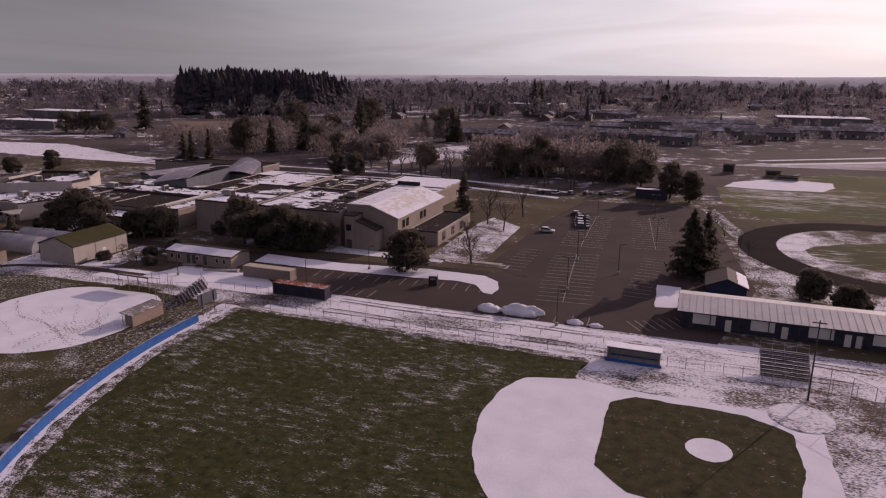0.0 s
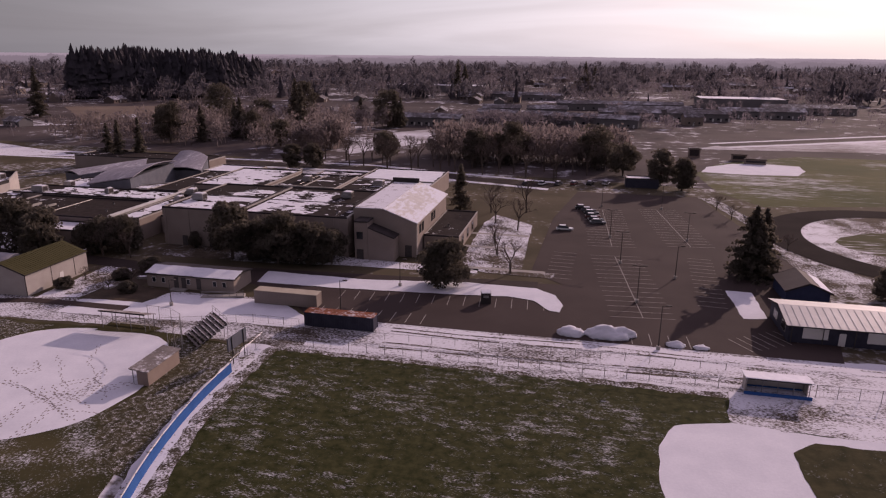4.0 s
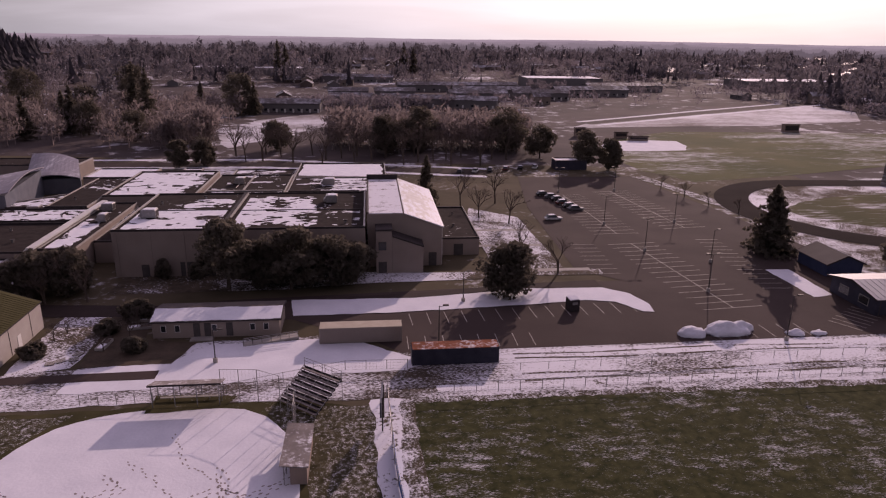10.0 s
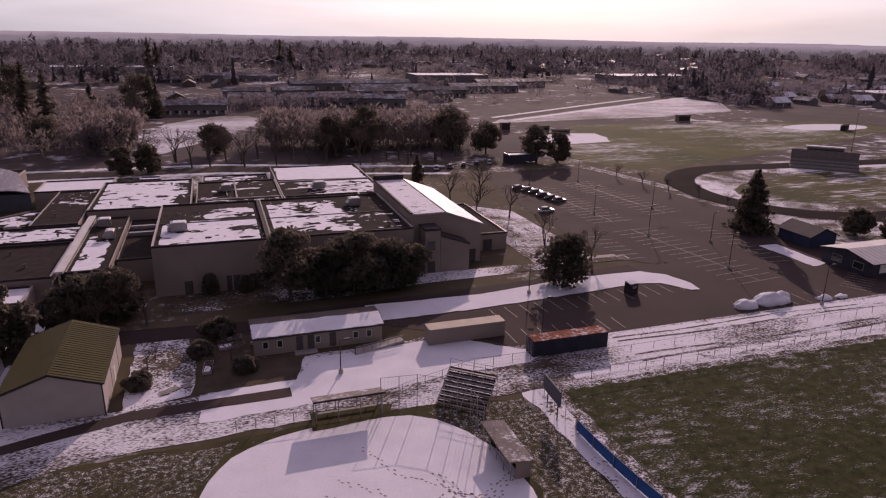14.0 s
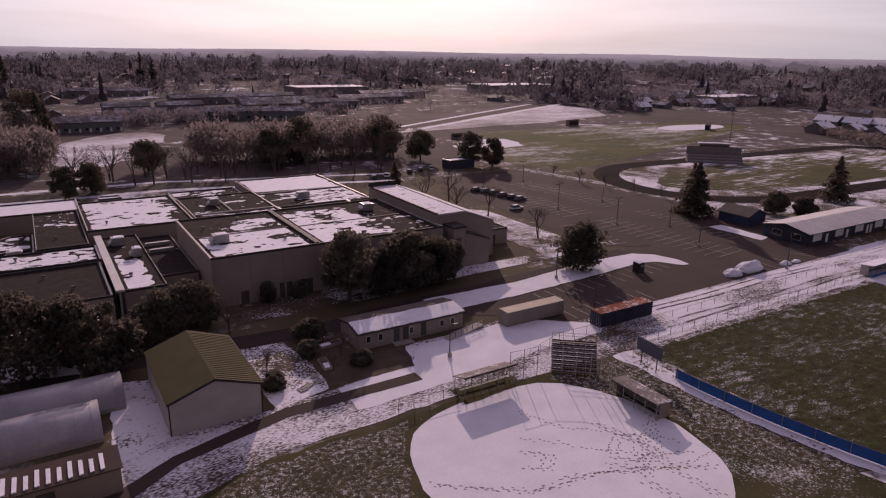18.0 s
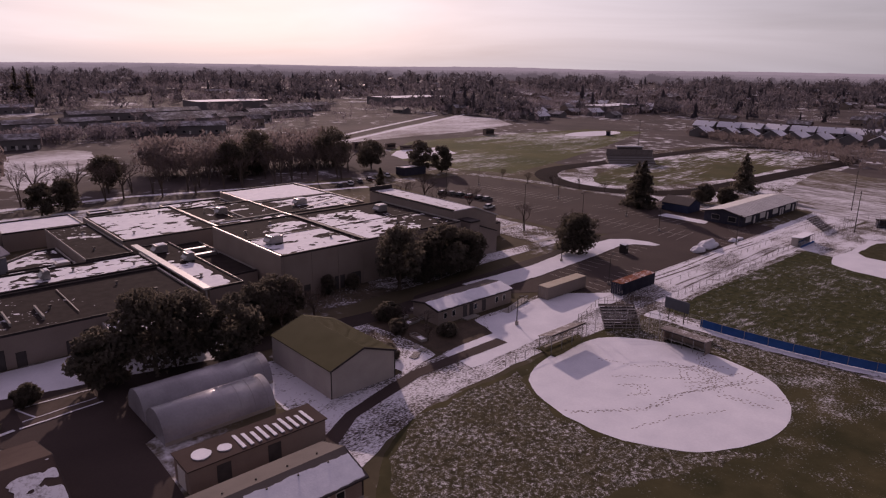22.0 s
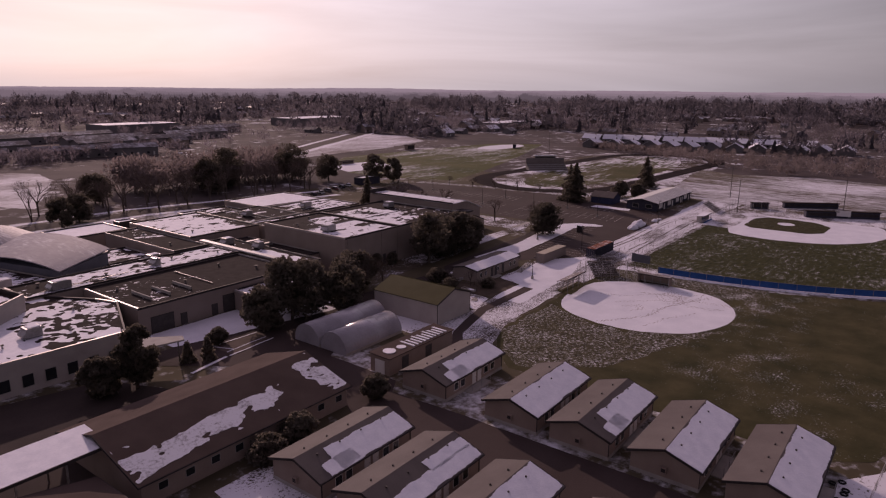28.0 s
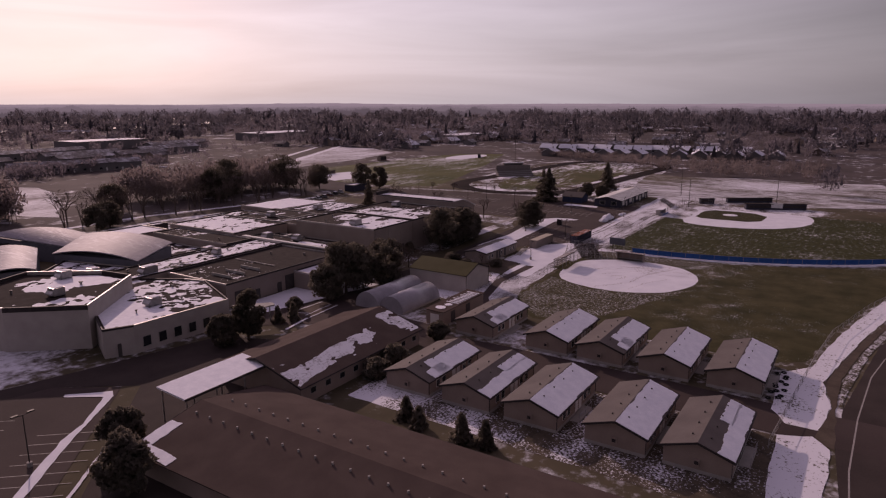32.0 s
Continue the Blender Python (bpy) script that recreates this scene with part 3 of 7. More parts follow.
ground("track_line", [(-215, 33.2), (-187, 34.2), (-170.4, 33.7), (-152.3, 32.3), (-141.9, 30.4), (-105, 19), (-105, 18.8), (-141.9, 30.2), (-152.3, 32.1), (-170.4, 33.5), (-187, 34.0), (-215, 33)], 0.083, PAINT, 0.0, "pale painted line on the track")
ground("wet_path", [(-113, 110.6), (-132, 110.4), (-139.6, 108.4), (-145.6, 106.8), (-151, 103), (-158, 100.5), (-158, 102), (-151.5, 105.4), (-146, 108.8), (-139.6, 110.6), (-132, 112.6), (-113, 113)], 0.1, ASPHALT, 0.12, "dark wet path through the snow", 1.0)
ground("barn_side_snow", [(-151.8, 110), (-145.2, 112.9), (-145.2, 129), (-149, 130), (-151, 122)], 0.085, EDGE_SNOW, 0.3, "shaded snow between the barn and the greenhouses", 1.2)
ground("lot_verge", [(2.8, 239), (8.2, 214), (12.2, 195), (14.5, 180), (16, 166), (19, 166), (18.5, 182), (17, 198), (12, 217), (7, 241)], 0.09, VERGE, 0.4, "snowy verge along the car park kerb", 1.5)
ground("far_snow_slope", [(-430, 300), (-365, 309), (-300, 285), (-240, 264), (-300, 258), (-390, 262)], 0.08, EDGE_SNOW, 2.0, "open snowy slope beyond the school", 6)
ground("stubble_field", [(-446, 487), (-366, 520), (-296, 438), (-350, 392)], 0.08, mat("stubble", (0.13, 0.1, 0.08), (0.2, 0.155, 0.12), 0.03, 0.95, 0.2, 0.4), 2.0, "bare tan stubble field", 8)
ground("country_road", [(-470, 326), (-363, 361), (-281, 404), (-180, 432), (-181, 436), (-283, 409), (-365, 366), (-472, 331)], 0.1, SNOW, 0.3, "snow-lined country road", 8)
ground("yard_snow", [(-133, 112.6), (-125, 114.8), (-124.5, 124), (-126, 134), (-133, 133)], 0.09, WORN, 0.3, "snowy yard beside the barn", 1.2)
ground("garden_bed", [(-124, 114.5), (-112, 115), (-110, 121.5), (-118, 123), (-119, 133), (-125.5, 133)], 0.095, mat("garden_soil", (0.05, 0.04, 0.03), (0.1, 0.075, 0.055), 0.4, 0.95, 0.5, 3.0), 0.3, "bare brown garden soil", 1.2)
ground("theatre_path", [(-130, 142), (-100, 142.6), (-86, 144.6), (-55, 146), (-55, 149.4), (-73.9, 149.7), (-86, 150.9), (-130, 150.9)], 0.1, WORN, 0.2, "snowy path along the gymnasium")
ground("lane", [(-150, 133.5), (-118, 131.5), (-97, 137.4), (-77, 137), (-56, 140.2), (-42, 140), (-42, 143.5), (-56, 142.5), (-77, 139), (-118, 136.2), (-150, 139)], 0.11, ROAD, 0.1, "narrow asphalt lane beside the gymnasium", 2)
ground("workshop_yard", [(-182, 142), (-146, 134), (-146, 150.5), (-182, 150.5)], 0.09, SNOW, 0.4, "shaded snow before the workshops", 1.5)
ground("portable_yard", [(-204, 42), (-181.8, 42), (-181.5, 99), (-203, 100)], 0.05, WORN, 0.3, "thin snow round the portable classrooms")
ground("pond_snow", [(-142, 391), (-118, 418), (-102, 418), (-96, 400), (-104, 368), (-115, 348), (-140, 300), (-150, 330)], 0.08, THIN_FIELD, 2.0, "open snowy clearing", 5)
for k, (u, v) in enumerate(((-41, 149), (-47, 165.4), (-47, 177.5))):
    ground("walkway", [(u - 19, v), (u, v), (u, v + 1.6), (u - 19, v + 1.6)], 0.13, CONCRETE, 0.05, "cleared concrete walk")
ground("concession_apron", [(-5.2, 132), (-1.0, 133), (-0.8, 146.8), (-5.6, 147)], 0.12, SNOW, 0.3, "patch of snow behind the concession building", 1)
ground("dugout_floor", [(-111.6, 102.0), (-102.6, 102.6), (-101.4, 105.4), (-111.4, 106.2)], 0.115, TURF_DULL, 0.35, "bare dark ground under the dugout roof", 0.8)
ground("mound_snow", arc(4.5, 81.0, 2.7, 0, 345, 16), 0.16, SNOW, 0.12, "pitcher's mound under snow", 0.8)
ground("plate_circle", arc(16.0, 93.8, 4.0, 0, 345, 20), 0.14, STRIP, 0.15, "trodden dirt circle round the home plate", 0.8)
ground("entrance_lawn", [(-60, 160), (-60, 150), (-53, 147), (-39, 146.5), (-39, 149.5), (-46, 150), (-47, 190), (-58, 200), (-60, 190)], 0.1, WORN, 0.3, "patchy snowy lawn by the entrance walks")



# ---- school buildings ----
def block(name, pts, h, label, roof=MEMBRANE, wall=CREAM, parapet=0.4, category="building"):
    """A flat-roofed block on an outline, with a wall, a roof deck and a parapet of one coping a side."""
    cx, cy = sum(p[0] for p in pts) / len(pts), sum(p[1] for p in pts) / len(pts)
    b = thing(name, cx, cy, 0, 0, label, category)
    part("wall", slab(pts, 0, h), wall, b, loose=True)
    ins = []
    for x, y in pts:
        d = Vector((cx - x, cy - y)).normalized() * 0.4
        ins.append((x + d.x, y + d.y))
    part("roof", slab(ins, h + 0.004, h + 0.1), roof, b, loose=True)
    n = len(pts)
    for i in range(n):
        a, c = pts[i], pts[(i + 1) % n]
        e, f = ins[i], ins[(i + 1) % n]
        # sunlit edges put into colour: pale flashing on odd (side) copings, dark on even
        part("coping", slab([a, c, f, e], h + 0.002, h + parapet), FLASHING if i % 2 else DARK, b, loose=True)
    return b


def rect(x0, y0, x1, y1):
    return [(x0, y0), (x1, y0), (x1, y1), (x0, y1)]


def opening(parent, x, y, z, w, h, face="s", name="window", frame_mat=None, label=""):
    """A recessed window or door with a frame, set in a wall that faces s (-y), e (+x), w (-x)."""
    d = 0.06
    if face == "s":
        fr, gl = bx(x - w / 2 - 0.08, y - d, z - 0.08, x + w / 2 + 0.08, y - 0.004, z + h + 0.08), bx(x - w / 2, y - d - 0.02, z, x + w / 2, y - d - 0.003, z + h)
    elif face == "w":
        fr, gl = bx(x - d, y - w / 2 - 0.08, z - 0.08, x - 0.004, y + w / 2 + 0.08, z + h + 0.08), bx(x - d - 0.02, y - w / 2, z, x - d - 0.003, y + w / 2, z + h)
    else:
        fr, gl = bx(x + 0.004, y - w / 2 - 0.08, z - 0.08, x + d, y + w / 2 + 0.08, z + h + 0.08), bx(x + d + 0.003, y - w / 2, z, x + d + 0.02, y + w / 2, z + h)
    f = part(name, fr, frame_mat or POLE, parent, label, loose=True)
    part("pane" if name == "window" else "panel", gl, GLASSY if name == "window" else DOORS, f, loose=True)
    return f


def roof_snow(parent, pts, z, lie, seed, grain=(0.16, 0.34), specks=(0.7, 1.5), step=0.4, inset=0.7, cover=None):
    """Thin snow lying on a flat roof: lie(u, v) says how readily it lies at that share of the outline's box; its edge is cut along the noise."""
    xs, ys = [p[0] for p in pts], [p[1] for p in pts]
    x0, x1, y0, y1 = min(xs), max(xs), min(ys), max(ys)
    nx, ny = int((x1 - x0) / step), int((y1 - y0) / step)
    edges = []
    for a, b in zip(pts, pts[1:] + pts[:1]):
        l = math.hypot(b[0] - a[0], b[1] - a[1])
        edges.append((-(b[1] - a[1]) / l, (b[0] - a[0]) / l, a))

    def deep(x, y):
        q = min(nx_ * (x - a[0]) + ny_ * (y - a[1]) for nx_, ny_, a in edges) - inset
        if q <= 0:
            return q
        n1 = noise.fractal(Vector((x * grain[0], y * grain[1], seed)), 1.0, 2.0, 4)
        n2 = noise.noise(Vector((x * specks[0], y * specks[1], seed + 5)))
        return min(q * 1.5, lie((x - x0) / (x1 - x0), (y - y0) / (y1 - y0)) - 0.1 + 0.6 * n1 + 0.42 * n2)

    V, F = [], []

    def add(poly):
        k = len(V)
        V.extend((p[0], p[1], z(p[0], p[1]) if callable(z) else z) for p in poly)
        F.append(tuple(range(k, k + len(poly))))

    grid = [[deep(x0 + (x1 - x0) * i / nx, y0 + (y1 - y0) * j / ny) for i in range(nx + 1)] for j in range(ny + 1)]
    for j in range(ny):
        ya, yb, run = y0 + (y1 - y0) * j / ny, y0 + (y1 - y0) * (j + 1) / ny, None
        for i in range(nx + 1):
            xa = x0 + (x1 - x0) * i / nx
            full = i < nx and min(grid[j][i], grid[j][i + 1], grid[j + 1][i], grid[j + 1][i + 1]) > 0
            if full and run is None:
                run = xa
            if not full and run is not None:
                add([(run, ya), (xa, ya), (xa, yb), (run, yb)])
                run = None
            if full or i == nx:
                continue
            xb = x0 + (x1 - x0) * (i + 1) / nx
            quad = [(xa, ya, grid[j][i]), (xb, ya, grid[j][i + 1]), (xb, yb, grid[j + 1][i + 1]), (xa, yb, grid[j + 1][i])]
            if max(q[2] for q in quad) <= 0:
                continue
            poly = []
            for p, q in zip(quad, quad[1:] + quad[:1]):
                if p[2] > 0:
                    poly.append(p)
                if (p[2] > 0) != (q[2] > 0):
                    t = p[2] / (p[2] - q[2])
                    poly.append((p[0] + (q[0] - p[0]) * t, p[1] + (q[1] - p[1]) * t))
            if len(poly) > 2:
                add(poly)
    if F:
        off = parent.matrix_basis.translation
        soup("roof_snow", [(x - off.x, y - off.y, h - off.z) for x, y, h in V], F, cover or SNOW_ROOF, parent)["kind"] = "stuff"


def within(u, v, u0, u1, v0, v1, soft=0.06):
    """How far inside a span of the roof a place lies: 1 inside, 0 outside, with soft edges."""
    q = min(u - u0, u1 - u, v - v0, v1 - v) / soft
    return min(1.0, max(0.0, 0.5 + q))


DOORS = mat("dull_door_paint", (0.06, 0.055, 0.055), (0.1, 0.09, 0.085), 1.0, 0.6, 0.05)
gym = block("gymnasium", rect(-131.4, 151.2, -85.2, 181), 8.8, "large cream gymnasium with a flat roof half under snow", BARE)
roof_snow(gym, rect(-131, 151.4, -112.6, 180.8), 8.93, lambda u, v: -0.42 + 0.75 * within(u, v, 0.02, 1.2, -0.1, 0.52) + 0.5 * within(u, v, 0.42, 1.2, 0.56, 0.84), 3)
roof_snow(gym, rect(-111.2, 151.4, -85.6, 180.8), 8.93, lambda u, v: -0.45 + 0.68 * within(u, v, -0.1, 0.6, 0.05, 0.9, 0.12) + 0.3 * within(u, v, 0.6, 1.1, 0.02, 0.45), 8)
part("roof_joint", bx(-112.4, 151.7, 8.91, -111.8, 180.5, 9.3), DARK, gym, loose=True)
part("roof_joint", bx(-111.7, 151.7, 8.91, -111.4, 180.5, 9.25), CONCRETE, gym, loose=True)
part("roof_joint", bx(-131, 166.0, 8.91, -112.5, 166.3, 9.05), DARK, gym, loose=True)
part("roof_joint", bx(-111.3, 165.4, 8.91, -85.7, 165.7, 9.03), DARK, gym, loose=True)
for x, w, h in ((-118.5, 2.2, 2.6), (-114.6, 2.2, 2.6), (-126, 1.2, 2.2)):
    opening(gym, x, 151.2, 0.1, w, h, "s", "door")
for k in range(8):
    part("pilaster", bx(-130.8 + k * 6.0, 151.08, 0, -130.5 + k * 6.0, 151.197, 8.7), CREAM, gym, loose=True)
rear = block("rear_hall", rect(-125, 181.6, -105.4, 217), 5.8, "flat-roofed rear hall with snow round dark bare patches", BARE)
roof_snow(rear, rect(-125, 181.6, -105.4, 217), 5.93, lambda u, v: -0.2 + 0.25 * within(u, v, 0.3, 1.1, 0.0, 0.4), 12)
for q in ((-124.5, 196.6, -105.9, 197.1), (-116, 197.4, -115.6, 216.5)):
    part("roof_joint", bx(q[0], q[1], 5.91, q[2], q[3], 6.2), CONCRETE, rear, loose=True)
rear = block("rear_hall", rect(-105, 197, -79.5, 236), 5.4, "flat-roofed rear hall half under smooth snow", BARE)
roof_snow(rear, rect(-105, 197, -79.5, 214.4), 5.53, lambda u, v: -0.1 + 0.35 * within(u, v, 0.35, 1.1, -0.1, 1.1, 0.3), 15)
part("roof_snow", slab(outline([(-104, 218), (-80.5, 216), (-80.5, 235), (-104, 235)], 0.6, 1.5, 3), 5.506, 5.58), SNOW_ROOF, rear, loose=True)
part("roof_joint", bx(-104.5, 214.6, 5.51, -80, 215.1, 5.8), CONCRETE, rear, loose=True)
rear = block("rear_hall", rect(-105, 181.6, -86.5, 196.8), 5.6, "narrow rear hall with a bare dark flat roof", BARE)
rear = block("classroom_block", rect(-147.2, 190.5, -126, 220), 6.3, "flat-roofed classroom block almost wholly under snow", BARE)
roof_snow(rear, rect(-147.2, 190.5, -126, 220), 6.43, lambda u, v: 0.34 - 0.4 * within(u, v, 0.82, 1.2, -0.1, 1.1, 0.1), 19, inset=1.0)
rear = block("court_block", rect(-156.6, 182.5, -147.6, 215), 5.7, "low court block with a bare brown flat roof", BARE)
roof_snow(rear, rect(-156.6, 182.5, -147.6, 215), 5.83, lambda u, v: -0.5 + 0.5 * within(u, v, 0.2, 0.9, 0.5, 0.75), 22)
block("rear_snow_block", rect(-164, 222.5, -146.5, 236), 4.2, "low rear block under smooth snow", SNOW_ROOF)
rear = block("long_wing", rect(-193, 171.6, -146.4, 182), 5.4, "long classroom wing with streaks of snow on a flat roof", BARE)
roof_snow(rear, rect(-193, 171.6, -146.4, 182), 5.53, lambda u, v: 0.2 - 0.45 * within(u, v, -0.1, 0.2, 0.4, 1.2), 27)
work = block("workshop_wing", rect(-183, 151.2, -146.8, 171.2), 5.0, "cream workshop wing with a bare dark flat roof", BARE)
opening(work, -178.5, 151.2, 0.05, 4.4, 3.0, "s", "door", DARK, "dark roll-up garage door")
opening(work, -174.2, 151.2, 0.05, 1.2, 2.2, "s", "door")
opening(work, -167.5, 151.2, 0.05, 1.2, 2.2, "s", "door")
opening(work, -164.0, 151.2, 0.05, 3.0, 3.4, "s", "door", DARK)
for x in (-178.5, -174.5, -170.0):
    part("roof_screen", bx(x, 155, 5.12, x + 0.25, 161.5, 5.7), CONCRETE, work, loose=True)
rear = block("link_wing", [(-145, 152), (-138.5, 152), (-138.5, 188), (-145, 188)], 5.2, "low link block with snow and dark gravel on its roof", BARE)
roof_snow(rear, rect(-145, 152, -138.5, 188), 5.33, lambda u, v: -0.3 + 0.6 * within(u, v, -0.1, 0.75, 0.0, 0.62, 0.15), 31)
block("inner_link", [(-138.2, 160), (-131.8, 160), (-131.8, 188), (-138.2, 188)], 4.2, "dark low link against the gymnasium", BARE)
for y0 in (176, 181):
    part("duct", bx(-137.6, y0, 4.32, -133, y0 + 0.9, 5.0), STEEL, thing("roof_duct", -135, y0, 0, 0, "long grey air duct on the low link roof", "duct"), loose=True)
part_walk = thing("covered_walkway", -145.9, 160, 0, 0, "pale covered walkway roof between two wings", "walkway")
part("roof", slab([(-146.35, 151), (-145.05, 151), (-145.05, 188), (-146.35, 188)], 5.75, 6.1), PALE_METAL, part_walk, loose=True)
for y in (151.4, 160, 168, 176, 184):
    part("post", bx(-145.9, y, 0, -145.6, y + 0.3, 5.748), CONCRETE, part_walk, loose=True)
block("front_annex", rect(-163, 143.3, -149.5, 150.9), 3.8, "low annex with unbroken snow on its roof", SNOW_ROOF)
box = block("road_kiosk", rect(-141, 238, -135.4, 241.6), 3.1, "small dark kiosk by the road behind the school", SNOW_ROOF, DARK)

# the theatre: a flat part, a sloping part and a stair tower in front
th = thing("theatre", -77.5, 170, 0, 0, "tall cream theatre block with a sloping snowy roof", "building")
part("wall", slab([(-84.8, 154.2), (-77.6, 154.2), (-70.2, 154.2), (-70.2, 187), (-77.6, 187), (-84.8, 187)], 0, [10.7, 10.7, 8.0, 8.0, 10.7, 10.7]), CREAM, th, loose=True)
part("flat_roof", bx(-84.5, 154.5, 10.704, -77.9, 186.7, 10.85), snowy("streaked_roof_snow", (0.1, 0.085, 0.075), (0.15, 0.13, 0.11), 0.74, 0.3, 1.2, 0.05, stretch=(0.3, 1.6, 1)), th, loose=True)
part("sloping_roof", slab([(-77.6, 153.9), (-69.8, 153.9), (-69.8, 187.3), (-77.6, 187.3)], [10.76, 7.9, 7.9, 10.76], [10.95, 8.1, 8.1, 10.95]), snowy("glazed_roof", (0.5, 0.47, 0.44), (0.6, 0.57, 0.53), 0.5, 0.15, 0.8, 0.1, rough=0.35, snow_rough=0.4, stretch=(1.4, 0.5, 1)), th, "pale metal roof slope with a snow glaze", loose=True)
part("parapet", bx(-84.9, 186.5, 10.855, -77.6, 187, 12.0), DARK, th, loose=True)
part("parapet", bx(-84.9, 154.2, 10.855, -84.5, 186.45, 11.15), DARK, th, loose=True)
part("downpipe", bx(-70.19, 154.6, 0.1, -70.05, 154.75, 7.8), WHITE, th, loose=True)
part("stair_tower", slab([(-83.2, 150), (-80.2, 150), (-80.2, 154.1), (-83.2, 154.1)], 0, 8.5), CREAM, th, loose=True)
part("stair_wing", slab([(-80.15, 150), (-74.2, 150), (-74.2, 154.1), (-80.15, 154.1)], 0, [7.3, 5.2, 5.2, 7.3]), CREAM, th, loose=True)
part("tower_coping", bx(-83.3, 149.9, 8.504, -80.1, 154.15, 8.85), DARK, th, loose=True)
part("tower_coping", slab([(-80.08, 149.9), (-74.1, 149.9), (-74.1, 154.15), (-80.08, 154.15)], [7.3, 5.204, 5.204, 7.3], [7.55, 5.45, 5.45, 7.55]), DARK, th, loose=True)
opening(th, -82.0, 150, 4.8, 1.3, 1.5)
opening(th, -82.0, 150, 0.1, 1.4, 2.2, "s", "door")
opening(th, -72.0, 154.2, 0.1, 1.4, 2.6, "s", "door")
for y, z in ((158, 4.9), (160.5, 4.9), (170, 4.9), (172.5, 4.9)):
    opening(th, -70.2, y, z, 1.6, 2.0, "e")
foyer = block("foyer", rect(-69.9, 160.5, -61.6, 187), 3.5, "low cream foyer with a snowy flat roof", BARE)
for y in (165, 172, 179):
    opening(foyer, -61.6, y, 0.9, 2.2, 2.0, "e")
opening(foyer, -66, 160.5, 0.1, 1.8, 2.3, "s", "door")

lib = block("library_annex", [(-214.5, 145.5), (-210, 143.2), (-190, 142), (-183, 158), (-184.5, 163), (-193, 177), (-206, 165)], 5.0, "low library annex with snow sliding off a flat roof", BARE, BARN_WALL)
roof_snow(lib, [(-214.5, 145.5), (-210, 143.2), (-190, 142), (-183, 158), (-184.5, 163), (-193, 177), (-206, 165)], 5.13, lambda u, v: 0.2 + 0.7 * within(u, v, -0.1, 0.36, 0.1, 1.2, 0.15) - 0.15 * u, 36, (0.3, 0.3), (0.9, 0.9))
lib2 = block("library", [(-222, 163.5), (-212.7, 152.4), (-195.3, 166), (-196.5, 174.5), (-206, 187.5), (-226, 180)], 7.4, "cream library block with a deep parapet round a snowy roof", BARE, BARN_WALL, 0.9)
roof_snow(lib2, [(-222, 163.5), (-212.7, 152.4), (-195.3, 166), (-196.5, 174.5), (-206, 187.5), (-226, 180)], 7.53, lambda u, v: -0.35 + 0.9 * within(u, v, 0.45, 0.95, 0.42, 0.8, 0.1) + 0.4 * within(u, v, 0.1, 0.6, 0.05, 0.3), 41, (0.2, 0.2), (0.7, 0.7), 0.4, 1.4)
for k in range(6):
    opening(lib, -207.8 + 3.1 * k, 143.04 - 0.18 * k, 1.0, 1.5, 1.8, "s", frame_mat=CONCRETE)
opening(lib, -212, 144.3, 0.05, 1.2, 2.3, "s", "door")
can = thing("entrance_canopy", -186.5, 138, 0, 0, "pale flat canopy on posts beside the library", "canopy")
part("roof", slab([(-191, 137), (-184, 135.3), (-183.2, 137), (-189, 142.5)], 3.5, 3.75), CONCRETE, can, loose=True)
for x, y in ((-190, 137.6), (-184.6, 136.2), (-188.6, 141)):
    part("post", rod((x, y, 0), (x, y, 3.496), 0.12), STEEL, can, loose=True)


def vault(name, c, z_front, z_back, bulge, label):
    """A hall under one curved roof sheet; c: four ground corners from the front left."""
    b = thing(name, sum(p[0] for p in c) / 4, sum(p[1] for p in c) / 4, 0, 0, label, "building")
    part("wall", slab(c, 0, [z_front, z_front, z_back - 0.4, z_back - 0.4]), SLATE, b, loose=True)
    bm, rows, n = bmesh.new(), [], 14
    for lift in (0.02, 0.27):
        for i in range(n + 1):
            t = i / n
            a, d = Vector(c[0]).lerp(Vector(c[1]), t), Vector(c[3]).lerp(Vector(c[2]), t)
            up = bulge * (1 - (2 * t - 1) ** 2)
            out = (a - d).normalized() * 0.8
            rows.append((bm.verts.new((a.x + out.x, a.y + out.y, z_front + up + lift)), bm.verts.new((d.x - out.x, d.y - out.y, z_back + up + lift))))
    for k in (0, n + 1):
        for i in range(n):
            bm.faces.new((rows[k + i][0], rows[k + i + 1][0], rows[k + i + 1][1], rows[k + i][1]))
    for i in range(n):
        for e in (0, 1):
            bm.faces.new((rows[i][e], rows[i + 1][e], rows[n + 2 + i][e], rows[n + 1 + i][e]))
    for i in (0, n):
        bm.faces.new((rows[i][0], rows[i][1], rows[n + 1 + i][1], rows[n + 1 + i][0]))
    bmesh.ops.recalc_face_normals(bm, faces=bm.faces)
    part("roof", bm, VAULT, b, "pale curved metal roof streaked with frost", loose=True)
    return b


SLATE = mat("slate_blue_panels", (0.1, 0.105, 0.125), (0.14, 0.145, 0.17), 0.5, 0.7, 0.1, 6.0)
VAULT = snowy("frosted_metal_roof", (0.22, 0.205, 0.235), (0.29, 0.275, 0.305), 0.24, 0.15, 1.0, 0.25, stretch=(1.5, 0.3, 1), rough=0.6, snow_rough=0.6, turn=0.6)
vault("curved_hall", [(-187, 213), (-180, 186.5), (-168.5, 190), (-174, 221)], 5.4, 7.4, 1.5, "blue-grey-walled hall under a pale curved roof")
vault("curved_hall", [(-178, 220), (-165, 223), (-170, 236), (-187, 245)], 4.2, 6.8, 1.2, "hall under a pale leaf-shaped curved roof")
